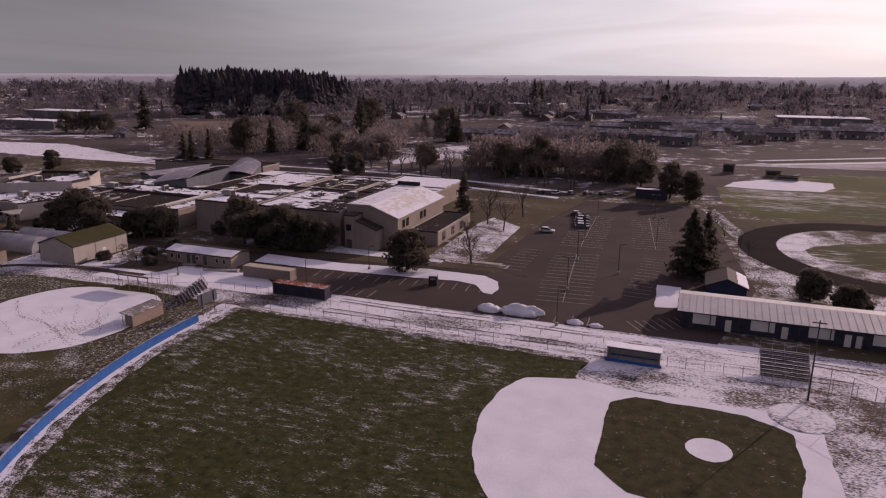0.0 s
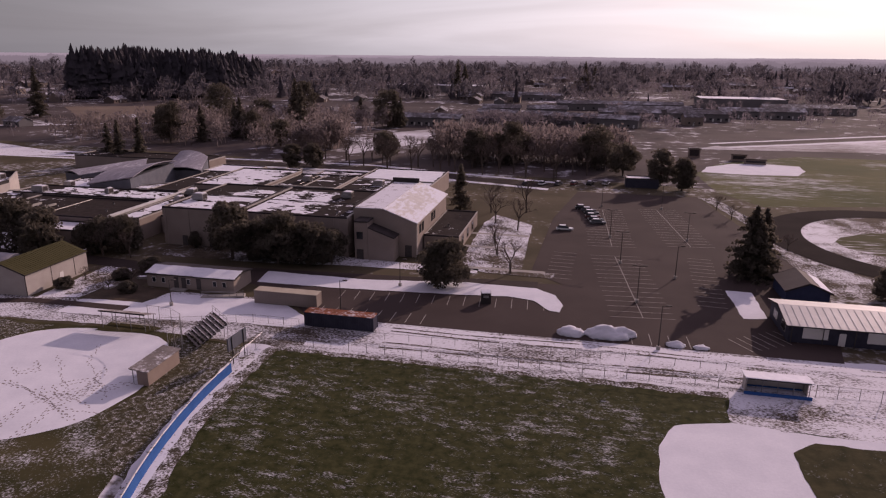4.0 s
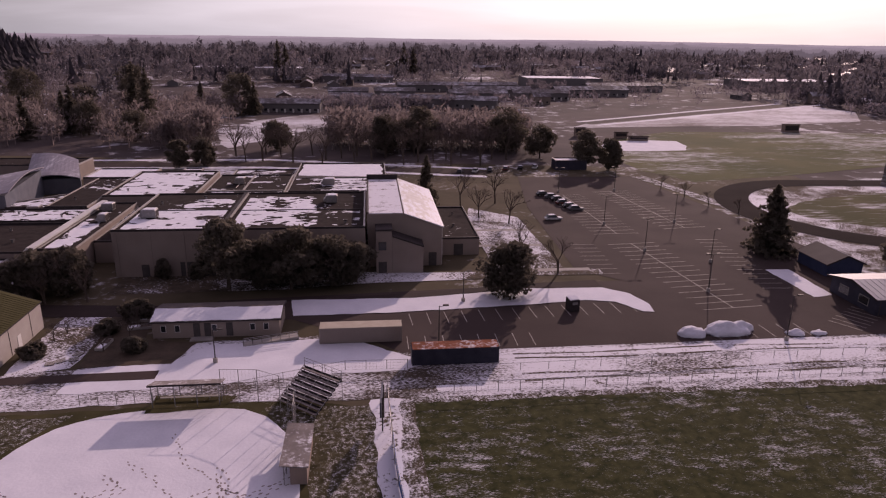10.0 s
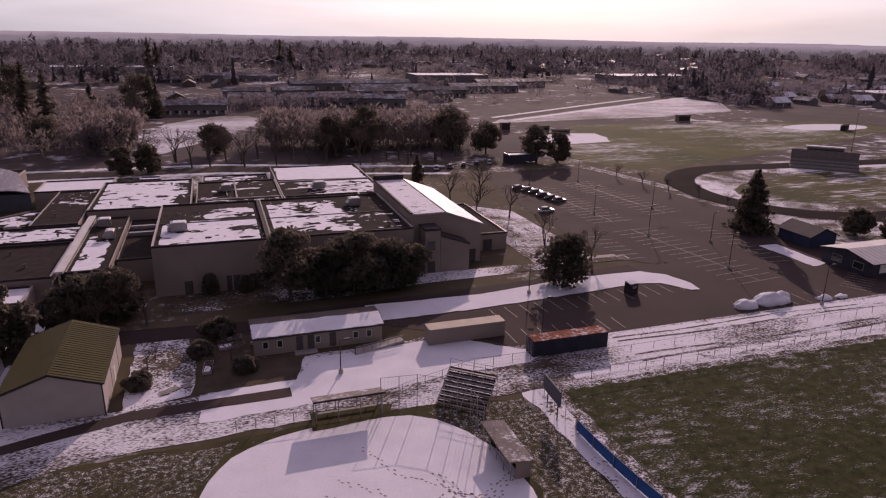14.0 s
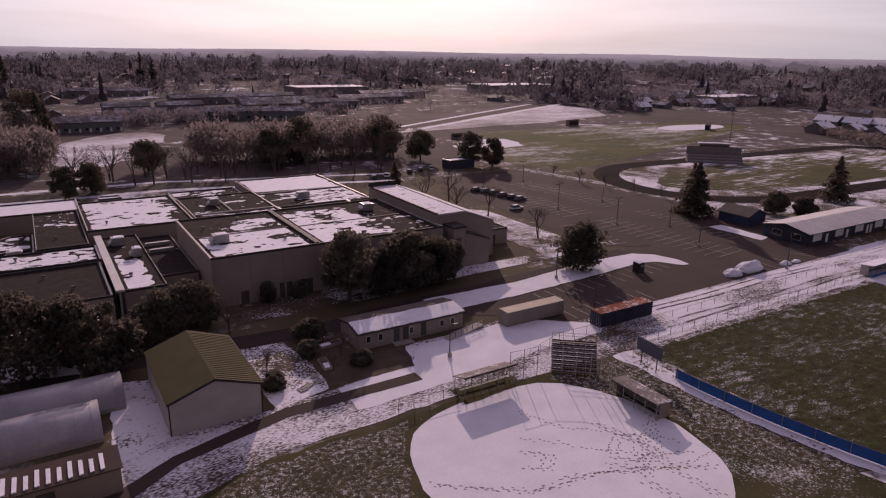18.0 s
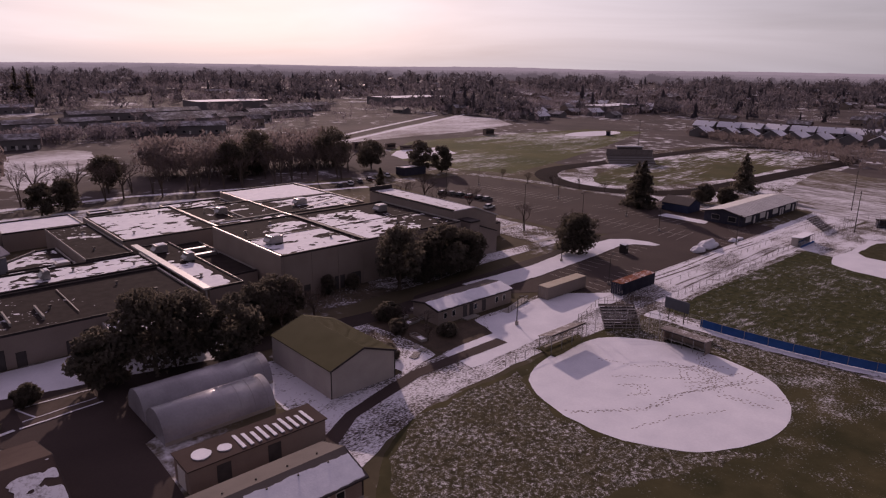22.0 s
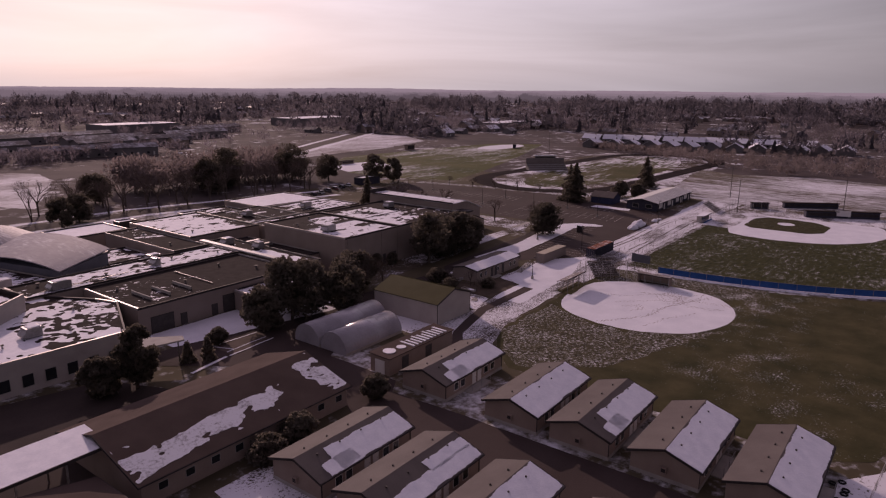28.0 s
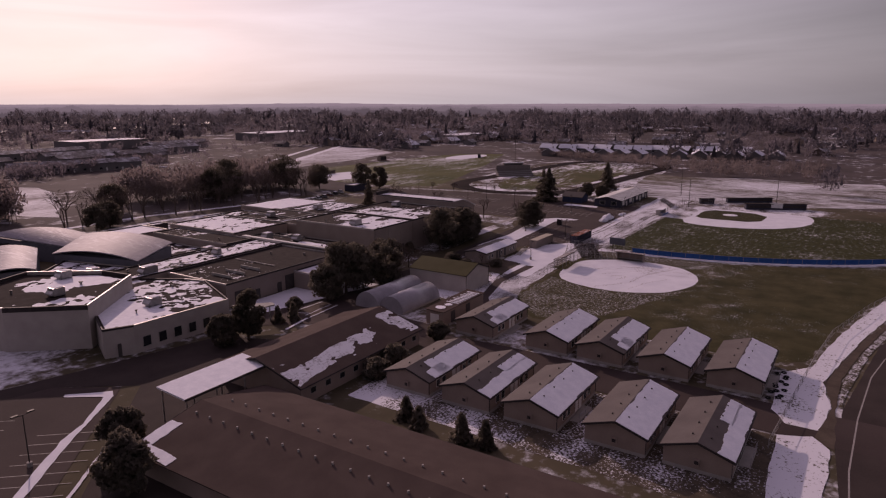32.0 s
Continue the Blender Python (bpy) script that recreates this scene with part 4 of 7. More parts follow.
vault("curved_hall", [(-206, 207), (-196.5, 203), (-186.5, 222), (-193.5, 233)], 4.6, 5.4, 0.9, "hall with a pale low curved roof beside the library")
rear = block("court_roof", rect(-178.5, 182.4, -157, 190), 3.8, "low court roof with scattered snow", BARE)
roof_snow(rear, rect(-178.5, 182.4, -157, 190), 3.93, lambda u, v: 0.05, 45)
rear = block("court_roof", [(-176.5, 190.3), (-157, 190.3), (-157, 204), (-161, 204.5)], 3.6, "low court roof in shade under patchy snow", BARE)
roof_snow(rear, [(-176.5, 190.3), (-157, 190.3), (-157, 204), (-161, 204.5)], 3.73, lambda u, v: 0.12, 47)
rear = block("court_roof", [(-193, 184), (-180, 184.2), (-186, 210), (-196, 202)], 3.6, "low court roof with sheets of snow beside the curved hall", BARE)
roof_snow(rear, [(-193, 184), (-180, 184.2), (-186, 210), (-196, 202)], 3.73, lambda u, v: 0.2, 49)
block("rear_wing", rect(-230, 240, -172, 252), 4.6, "long low rear wing with a dark flat roof", BARE)
rear = block("rear_annex", rect(-124, 221, -106, 234), 4.0, "low rear annex with snow on its roof", BARE)
roof_snow(rear, rect(-124, 221, -106, 234), 4.13, lambda u, v: 0.1, 51)


def hvac(x, y, z, w=2.3, d=2.2, h=1.7, rz=0):
    b = thing("rooftop_unit", x, y, z, rz, "grey rooftop air-handling unit capped with snow", "rooftop unit", "rooftop units")
    bm = bx(-w / 2, -d / 2, 0.15, w / 2, d / 2, h)
    bmesh.ops.bevel(bm, geom=bm.edges[:], offset=0.05, segments=1, affect="EDGES")
    part("housing", bm, STEEL, b)
    part("hood", slab([(-w / 2 - 0.5, -d / 2), (-w / 2 - 0.01, -d / 2), (-w / 2 - 0.01, d / 2), (-w / 2 - 0.5, d / 2)], 0.4, [0.7, 1.2, 1.2, 0.7]), STEEL, b, "sloping intake hood")
    part("side_panel", bx(w / 2 + 0.004, -d / 2 + 0.25, 0.35, w / 2 + 0.05, d / 2 - 0.25, h - 0.25), DARK, b)
    part("snow_cap", bx(-w / 2 + 0.5, -d / 2 + 0.3, h + 0.003, w / 2 - 0.2, d / 2 - 0.2, h + 0.09), SNOW_ROOF, b)
    for k in (-1, 1):
        part("curb_rail", bx(-w / 2, k * d * 0.35 - 0.08, 0, w / 2, k * d * 0.35 + 0.08, 0.148), DARK, b)


for x, y, z, w in ((-127.3, 161, 8.9, 2.8), (-92.5, 172, 8.9, 2.4), (-111, 187, 5.9, 2.0), (-142.6, 181.5, 5.3, 2.4), (-140.4, 172, 5.3, 1.6), (-186, 174, 5.5, 3.6), (-200, 152, 5.1, 2.4), (-160.2, 185.5, 3.9, 2.6), (-211, 166, 7.5, 2.3), (-203, 178, 7.5, 2.3), (-118, 206, 5.9, 2.2), (-96, 186, 5.7, 2.0), (-95, 206, 5.5, 3.0), (-165, 176, 5.5, 1.2), (-190, 190, 3.7, 2.2)):
    if z > 1:
        hvac(x, y, z, w)


def roof_vent(x, y, z, h=0.7, r=0.16):
    b = thing("roof_vent", x, y, z, 0, "small grey vent pipe standing on a flat roof", "vent", "vents on the flat roofs")
    part("pipe", rod((0, 0, 0), (0, 0, h), r, 7), STEEL, b)
    part("cap", rod((0, 0, h + 0.004), (0, 0, h + 0.14), r * 1.8, 7), DARK, b)


for x, y, z in ((-128, 172, 8.9), (-120, 176.5, 8.9), (-116, 158, 8.9), (-104, 174, 8.9), (-97, 160, 8.9), (-89, 155, 8.9), (-122, 186, 5.9), (-109, 193, 5.9), (-121, 210, 5.9), (-100, 190, 5.7), (-90, 192, 5.7), (-99, 203, 5.5), (-86, 210, 5.5), (-143, 196, 6.4), (-131, 214, 6.4), (-153, 190, 5.8), (-151, 206, 5.8), (-188, 179, 5.5), (-176, 176, 5.5), (-160, 178, 5.5), (-150, 175, 5.5), (-179, 166, 5.1), (-168, 160, 5.1), (-156, 166, 5.1), (-152, 158, 5.1), (-143, 160, 5.3), (-205, 150, 5.1), (-195, 150, 5.1), (-190, 160, 5.1), (-215, 175, 7.5), (-204, 170, 7.5), (-66, 170, 3.6), (-65, 180, 3.6)):
    roof_vent(x, y, z, 0.5 + 0.3 * ((x * 7) % 1), 0.14 + 0.05 * (int(y) % 3))
for x0, y0, x1, y1, z in ((-124, 188, -112, 188, 5.91), (-118, 200, -118, 214, 5.91), (-103, 184, -88, 185.5, 5.71), (-190, 173.5, -172, 174.5, 5.51), (-165, 155, -165, 169, 5.11), (-99, 199, -84, 206, 5.51)):
    b = thing("roof_pipe", x0, y0, z, 0, "thin pale pipe run laid across a flat roof", "pipe", "pipe runs on the flat roofs")
    part("pipe", rod((0, 0, 0.22), (x1 - x0, y1 - y0, 0.22), 0.09, 6), FLASHING, b)
    for k in range(5):
        t = (k + 0.5) / 5
        part("block", bx((x1 - x0) * t - 0.15, (y1 - y0) * t - 0.15, 0, (x1 - x0) * t + 0.15, (y1 - y0) * t + 0.15, 0.13), DARK, b)


# ---- gabled buildings ----
def gabled(name, w, d, eave, ridge, roof, wall, label, category="building", over=0.35, snow=None, thing_at=None, north=None):
    """A gabled building, ridge along its own x axis, from its near left corner; snow: outline spans on the -y slope."""
    b = thing_at or thing(name, 0, 0, 0, 0, label, category)
    m, s = d / 2, (ridge - eave) / (d / 2)
    part("wall", slab([(0, 0), (w, 0), (w, m), (w, d), (0, d), (0, m)], 0, [eave, eave, ridge, eave, eave, ridge]), wall, b)
    lo = eave - s * over
    for k, (ya, yb, za, zb) in enumerate(((-over, m, lo, ridge), (m, d + over, ridge, lo))):
        part("roof_slope", slab([(-over, ya), (w + over, ya), (w + over, yb), (-over, yb)], [za + 0.02, za + 0.02, zb + 0.02, zb + 0.02], [za + 0.16, za + 0.16, zb + 0.16, zb + 0.16]), roof if k or not north else north, b)
    for x in (-over - 0.04, w + over + 0.004):
        for ya, yb, za, zb in ((-over, m, lo, ridge), (m, d + over, ridge, lo)):
            part("fascia", slab([(x, ya), (x + 0.036, ya), (x + 0.036, yb), (x, yb)], [za - 0.12, za - 0.12, zb - 0.12, zb - 0.12], [za + 0.19, za + 0.19, zb + 0.19, zb + 0.19]), DARK, b)
    part("gutter", bx(-over, -over - 0.1, lo - 0.02, w + over, -over - 0.004, lo + 0.12), DARK, b)
    if snow:
        for n, (x0, x1, y0, y1) in enumerate(snow):
            pts = outline([(x0, y0), (x1, y0), (x1, y1), (x0, y1)], 0.32, 0.3, n + int(w * 7))
            pts = [(min(max(x, -over + 0.05), w + over - 0.05), min(max(y, -over + 0.03), m - 0.12)) for x, y in pts]
            part("roof_snow", slab(pts, [eave + s * y + 0.162 for _, y in pts], [eave + s * y + 0.23 for _, y in pts]), SNOW_ROOF, b)
    return b


def portable(name, snow, label):
    b = gabled(name, 15, 8, 2.75, 4.05, PORT_ROOF, TAN, label, "classroom", 0.4, snow)
    m, s = 4.0, 1.3 / 4
    for k in range(4):
        for side in (-1, 1):
            y = m + side * 1.1
            part("roof_vent", rod((2.2 + 3.5 * k, y, 4.05 - 1.1 * s + 0.1), (2.2 + 3.5 * k, y, 4.05 - 1.1 * s + 0.36), 0.11, 6), POLE, b)
    part("skirting", bx(-0.03, -0.03, 0, 15.03, 8.03, 0.5), CONCRETE, b)
    for x in (0, 14.9):
        part("corner_trim", bx(x - 0.035, -0.05, 0.51, x + 0.135, -0.004, 2.7), DARK, b)
    for x in (2.6, 4.2, 10.4, 12.2):
        f = part("window", bx(x - 0.55, -0.05, 1.0, x + 0.55, -0.004, 2.2), WHITE, b)
        part("pane", bx(x - 0.47, -0.065, 1.08, x + 0.47, -0.052, 2.12), GLASSY, f)
    for x in (7.2, 8.6):
        f = part("door", bx(x - 0.48, -0.06, 0.4, x + 0.48, -0.004, 2.5), WHITE, b)
        part("handle", bx(x + 0.3, -0.1, 1.35, x + 0.38, -0.062, 1.5), STEEL, f)
    part("ramp", slab([(4.5, -1.5), (9.6, -1.5), (9.6, -0.1), (4.5, -0.1)], 0, [0.12, 0.4, 0.4, 0.12]), CONCRETE, b)
    for x in (4.7, 7.1, 9.5):
        part("rail_post", rod((x, -1.45, 0.1), (x, -1.45, 1.35), 0.035, 5), STEEL, b)
    part("handrail", rod((4.7, -1.45, 1.1), (9.5, -1.45, 1.35), 0.03, 5), STEEL, b)
    ac = part("wall_unit", bx(-0.4, 3.6, 1.1, -0.035, 4.3, 1.9), TAN, b)
    part("grille", bx(-0.42, 3.7, 1.3, -0.403, 4.2, 1.75), DARK, ac)
    return b


PORT_ROOF = mat("grey_brown_roof", (0.088, 0.075, 0.071), (0.125, 0.108, 0.1), 0.25, 0.8, 0.15, 8.0)
full = portable("portable_classroom", [(-0.35, 15.35, -0.36, 3.85)], "tan portable classroom, one roof slope under smooth snow")
part_snow = portable("portable_classroom", [(3.2, 15.35, -0.36, 3.1), (1.5, 6, -0.3, 1.6)], "tan portable classroom with ragged snow on one slope")
slid = portable("portable_classroom", [(-0.2, 15.3, -0.36, 1.7), (8, 15.3, 1.4, 3.0)], "tan portable classroom, snow half slid off the roof")
for base, places in ((full, ((-170, 77.7), (-170, 57), (-170, 46.2), (-197.2, 68), (-197.2, 56))), (part_snow, ((-170, 67.8), (-197.2, 88.8), (-169.7, 92.7))), (slid, ((-197.2, 45.8), (-197.2, 78.4)))):
    for k, (x, y) in enumerate(places):
        ob = copy_thing(base, pose(x, y, 0)) if k else base
        if not k:
            base.matrix_basis = pose(x, y, 0)
        tagged(ob, group="portable classrooms in two rows")

barn = gabled("metal_barn", 16.0, 10.9, 4.2, 6.1, OLIVE, BARN_WALL, "tan metal barn with an olive ribbed roof", "barn", 0.15)
barn.matrix_basis = pose(-134.6, 112.9, 0, 0, 0, 90)
for k in range(25):
    part("roof_rib", slab([(0.3 + k * 0.62, -0.1), (0.36 + k * 0.62, -0.1), (0.36 + k * 0.62, 5.4), (0.3 + k * 0.62, 5.4)], [4.3, 4.3, 6.22, 6.22], [4.38, 4.38, 6.3, 6.3]), OLIVE, barn)
for x in (6.2, 12.3):
    part("wall_seam", bx(x, -0.03, 0.1, x + 0.12, -0.004, 4.0), DARK, barn)
for y in (0.0, 10.75):
    part("corner_trim", bx(-0.05, y, 0.0, -0.004, y + 0.15, 4.05), DARK, barn)
part("door", bx(8.2, -0.05, 0.05, 9.2, -0.004, 2.15), WHITE, barn)

wp = gabled("office_portable", 18.6, 6.8, 2.7, 3.35, PORT_ROOF, CREAM, "pale office portable with snow on its low roof", "building", 0.3, [(-0.25, 18.8, -0.28, 3.25)])
wp.matrix_basis = pose(-116.8, 123.4, 0)
for x in (1.6, 3.6, 9.0, 14.6, 16.6):
    f = part("window", bx(x - 0.4, -0.05, 1.0, x + 0.4, -0.004, 2.1), WHITE, wp)
    part("pane", bx(x - 0.33, -0.065, 1.07, x + 0.33, -0.052, 2.03), GLASSY, f)
for x in (6.4, 8.0, 11.2):
    part("door", bx(x - 0.48, -0.06, 0.2, x + 0.48, -0.004, 2.35), DOORS, wp)
part("step", bx(5.6, -1.4, 0, 8.8, -0.07, 0.2), CONCRETE, wp)
ramp = thing("access_ramp", -98, 121, 0, 0, "wooden access ramp with rails before the office portable", "ramp")
part("deck", slab([(-103, 119.6), (-95.2, 121.6), (-95.6, 122.9), (-103.4, 121)], 0.05, [0.15, 0.5, 0.5, 0.15]), CONCRETE, ramp, loose=True)
for k in range(7):
    part("rail_post", rod((-103 + 1.28 * k, 119.65 + 0.33 * k, 0.1), (-103 + 1.28 * k, 119.65 + 0.33 * k, 1.3), 0.04, 5), POLE, ramp, loose=True)
for z in (0.7, 1.05, 1.28):
    part("rail", rod((-103, 119.65, z), (-95.3, 121.63, z + 0.1), 0.035, 5), STEEL, ramp, loose=True)

long_hall = gabled("long_hall", 30.5, 18, 3.0, 5.7, SHINGLE, TAN, "long low hall with a brown shingle roof, partly snowed", "building", 0.5)
roof_snow(long_hall, rect(-0.4, -0.4, 30.9, 8.8), lambda x, y: 3.18 + 0.3 * y, lambda u, v: -0.55 + 0.95 * within(u, v - 0.32 * u, 0.05, 0.72, 0.08, 0.42, 0.08) + 0.9 * within(u, v, 0.87, 1.1, 0.05, 0.85, 0.06) + 0.6 * within(u, v, -0.1, 0.1, -0.1, 0.7, 0.06), 57, (0.35, 0.5), (0.9, 1.6), 0.25, 0.08, THIN_ROOF_SNOW)
long_hall.matrix_basis = pose(-209.5, 103.2, 0)
for k in range(9):
    f = part("window", bx(1.9 + 3.3 * k, -0.05, 1.2, 3.1 + 3.3 * k, -0.004, 2.2), CONCRETE, long_hall)
    part("pane", bx(1.97 + 3.3 * k, -0.065, 1.27, 3.03 + 3.3 * k, -0.052, 2.13), GLASSY, f)
cov = thing("pale_canopy", -216.5, 113, 0, 0, "long pale metal canopy roof on posts", "canopy")
part("roof", slab([(-224, 110.3), (-208.8, 110.4), (-208.8, 116.4), (-224, 116.5)], [4.7, 4.7, 5.1, 5.1], [4.95, 4.95, 5.35, 5.35]), SNOW_ROOF, cov, loose=True)
part("edge_trim", bx(-224.1, 110.2, 4.62, -208.7, 110.296, 4.99), DARK, cov, loose=True)
part("end_wall", bx(-209.4, 110.5, 0, -209.2, 116.2, 4.66), TAN, cov, loose=True)
for x in (-223.5, -218.5, -213.5):
    for y in (110.7, 116):
        part("post", rod((x, y, 0), (x, y, 4.69), 0.12), STEEL, cov, loose=True)
hall = gabled("broad_hall", 56, 21.5, 2.8, 4.8, SHINGLE, TAN, "broad hall under a plain brown roof dotted with vents", "building", 0.5)
hall.matrix_basis = pose(-212, 52, 0, 0, 0, 90)
for k in range(20):
    for j, y in enumerate((8.2, 13.2)):
        zz = 4.8 - abs(y - 10.75) * 2.0 / 10.75
        part("roof_vent", rod((4 + 2.6 * k + j, y, zz + 0.1), (4 + 2.6 * k + j, y, zz + 0.45), 0.14, 6), CONCRETE, hall)

for x0, x1, y0, y1 in ((49, 56.3, 20.2, 21.8), (54.2, 56.3, 15.5, 20)):
    pts = outline([(x0, y0), (x1, y0), (x1, y1), (x0, y1)], 0.3, 0.4, int(y0))
    zs = [4.8 - abs(y - 10.75) * 2.0 / 10.75 for _, y in pts]
    part("roof_snow", slab(pts, [z + 0.165 for z in zs], [z + 0.22 for z in zs]), SNOW_ROOF, hall)

shed = thing("long_storage_shed", -168, 104.9, 0, 0, "long brown storage shed with snow strips on its flat roof", "shed")
part("wall", bx(0, 0, 0, 16.5, 4.0, 2.85), TAN, shed)
part("roof", slab([(-0.2, -0.25), (16.7, -0.25), (16.7, 4.25), (-0.2, 4.25)], [2.86, 2.86, 3.0, 3.0], [3.0, 3.0, 3.14, 3.14]), SHINGLE, shed)
for k in range(10):
    x = 6.2 + 0.95 * k
    part("roof_snow", slab([(x, 0.2), (x + 0.4, 0.25), (x + 0.45, 3.2 - 0.3 * (k % 3)), (x + 0.05, 3.3 - 0.3 * (k % 3))], 3.02, 3.16), SNOW_ROOF, shed)
part("roof_snow", slab(outline(arc(2.2, 2.0, 1.1, 0, 345, 12), 0.2, 0.5, 4), 3.02, 3.15), SNOW_ROOF, shed)
part("roof_snow", slab(outline(arc(4.6, 1.6, 0.8, 0, 345, 10), 0.2, 0.5, 7), 3.02, 3.14), SNOW_ROOF, shed)
for x in (3.0, 9.0):
    part("door", bx(x, -0.06, 0.05, x + 1.6, -0.004, 2.3), DOORS, shed)
part("end_door", bx(-0.06, 1.0, 0.05, -0.004, 3.0, 2.3), WHITE, shed)

for x, y, w, r in ((-166.5, 119.0, 14.3, 3.1), (-166.5, 125.6, 17.5, 3.1)):
    g = thing("hoop_greenhouse", x, y, 0, 0, "hoop greenhouse of dull translucent film, damp with frost", "greenhouse", "hoop greenhouses")
    bm, n, rows = bmesh.new(), 18, []
    for xx in (0, w):
        for rr in (r, r - 0.06):
            rows.append([bm.verts.new((xx, rr * math.cos(math.pi * i / n), 0.5 + (rr + 0.0) * math.sin(math.pi * i / n))) for i in range(n + 1)])
    for i in range(n):
        bm.faces.new((rows[0][i], rows[0][i + 1], rows[2][i + 1], rows[2][i]))
        bm.faces.new((rows[1][i], rows[3][i], rows[3][i + 1], rows[1][i + 1]))
        for k in (0, 2):
            bm.faces.new((rows[k][i], rows[k + 1][i], rows[k + 1][i + 1], rows[k][i + 1]))
    bmesh.ops.recalc_face_normals(bm, faces=bm.faces)
    for f in bm.faces:
        f.smooth = True
    part("cover", bm, POLY, g)
    for s in (-1, 1):
        part("base_board", bx(0, s * r - 0.06, 0, w, s * r + 0.06, 0.5), CONCRETE, g)
    for k, xx in enumerate((0.02, w - 0.08)):
        part("end_wall", slab([(xx, r - 0.1), (xx, -r + 0.1), (xx + 0.06, -r + 0.1), (xx + 0.06, r - 0.1)], 0, 0.52), POLY, g)
        e = bmesh.new()
        vs = [e.verts.new((xx, (r - 0.08) * math.cos(math.pi * i / n), 0.52 + (r - 0.08) * math.sin(math.pi * i / n))) for i in range(n + 1)]
        e.faces.new(vs)
        ex = bmesh.ops.extrude_face_region(e, geom=e.faces[:])
        bmesh.ops.translate(e, vec=(0.05, 0, 0), verts=[q for q in ex["geom"] if isinstance(q, bmesh.types.BMVert)])
        part("end_panel", e, POLY, g)
    for k in range(8):
        xx = w * (k + 0.5) / 8
        bm = tube([(xx, (r + 0.02) * math.cos(math.pi * i / n), 0.5 + (r + 0.02) * math.sin(math.pi * i / n)) for i in range(n + 1)], 0.012)
        part("hoop", bm, STEEL, g)

# the concession building by the ball field
cs = gabled("concession_building", 38.5, 11.5, 3.1, 4.3, PALE_METAL, NAVY, "long navy concession building with a pale ribbed roof", "building", 0.6)
cs.matrix_basis = pose(-0.3, 123.4, 0)
for k in range(32):
    part("roof_rib", slab([(0.2 + 1.2 * k, -0.55), (0.28 + 1.2 * k, -0.55), (0.28 + 1.2 * k, 5.7), (0.2 + 1.2 * k, 5.7)], [3.145, 3.145, 4.45, 4.45], [3.2, 3.2, 4.5, 4.5]), PALE_METAL, cs)
for x in (4.0, 13.5, 22.5, 32.0):
    f = part("shutter", bx(x - 1.9, -0.06, 0.9, x + 1.9, -0.004, 2.75), WHITE, cs, "pale roll-down shutter")
    for k in range(5):
        part("slat", bx(x - 1.85, -0.08, 1.0 + 0.34 * k, x + 1.85, -0.062, 1.28 + 0.34 * k), WHITE, f)
for x in (8.0, 17.0, 26.5, 28.2, 36.2):
    part("door", bx(x - 0.5, -0.06, 0.05, x + 0.5, -0.004, 2.2), WHITE, cs)
for k in range(9):
    part("post", rod((0.3 + 4.7 * k, -0.5, 0), (0.3 + 4.7 * k, -0.5, 3.0), 0.08), POLE, cs)
for y in (3, 8):
    f = part("window", bx(-0.05, y - 1.2, 1.0, -0.004, y + 1.2, 2.5), CONCRETE, cs)
    part("pane", bx(-0.065, y - 1.1, 1.1, -0.052, y + 1.1, 2.4), GLASSY, f)
bs = gabled("blue_shed", 9, 7.5, 2.6, 4.2, PORT_ROOF, mat("blue_siding", (0.035, 0.045, 0.09), (0.055, 0.065, 0.12), 0.6, 0.7, 0.1), "small blue shed with a snowy gabled roof", "shed", 0.4, [(0, 8.8, -0.3, 1.8)])
bs.matrix_basis = pose(11.6, 142.4, 0, 0, 0, 90)
part("door", bx(4, -0.06, 0.05, 5.2, -0.004, 2.2), WHITE, bs)
small = block("lot_kiosk", rect(-20, 252, -9, 258), 3.0, "small flat-roofed kiosk at the end of the car park", SNOW_ROOF, NAVY)


# ---- sheds and stands of the ball fields ----
def container(x, y, body, top, label):
    c = thing("shipping_container", x, y, 0, 0, label, "container", "shipping containers beside the strip")
    part("body", bx(0.05, 0.05, 0.12, 12.14, 2.39, 2.5), body, c)
    for k in range(40):
        for y0, y1 in ((0.0, 0.046), (2.394, 2.44)):
            part("rib", bx(0.15 + 0.3 * k, y0, 0.16, 0.29 + 0.3 * k, y1, 2.45), body, c)
    part("roof", bx(0.02, 0.02, 2.504, 12.17, 2.42, 2.59), top, c)
    for xx in (0, 12.05):
        for yy in (-0.004, 2.3):
            part("corner_post", bx(xx, yy, 0, xx + 0.14, yy + 0.144, 2.6), body, c)
    for yy in (0.15, 1.25):
        d = part("door", bx(-0.03, yy, 0.15, 0.046, yy + 1.05, 2.48), body, c)
        for k in (0.3, 0.75):
            part("lock_bar", rod((-0.06, yy + k, 0.15), (-0.06, yy + k, 2.48), 0.025, 5), STEEL, d)
    return c


container(-92, 119.5, CREAM, mat("container_top", (0.36, 0.31, 0.24), (0.46, 0.41, 0.33), 0.6, 0.7, 0.1), "cream shipping container standing on snow")
container(-78.8, 111.6, NAVY, RUST, "navy shipping container with a rusty red top")


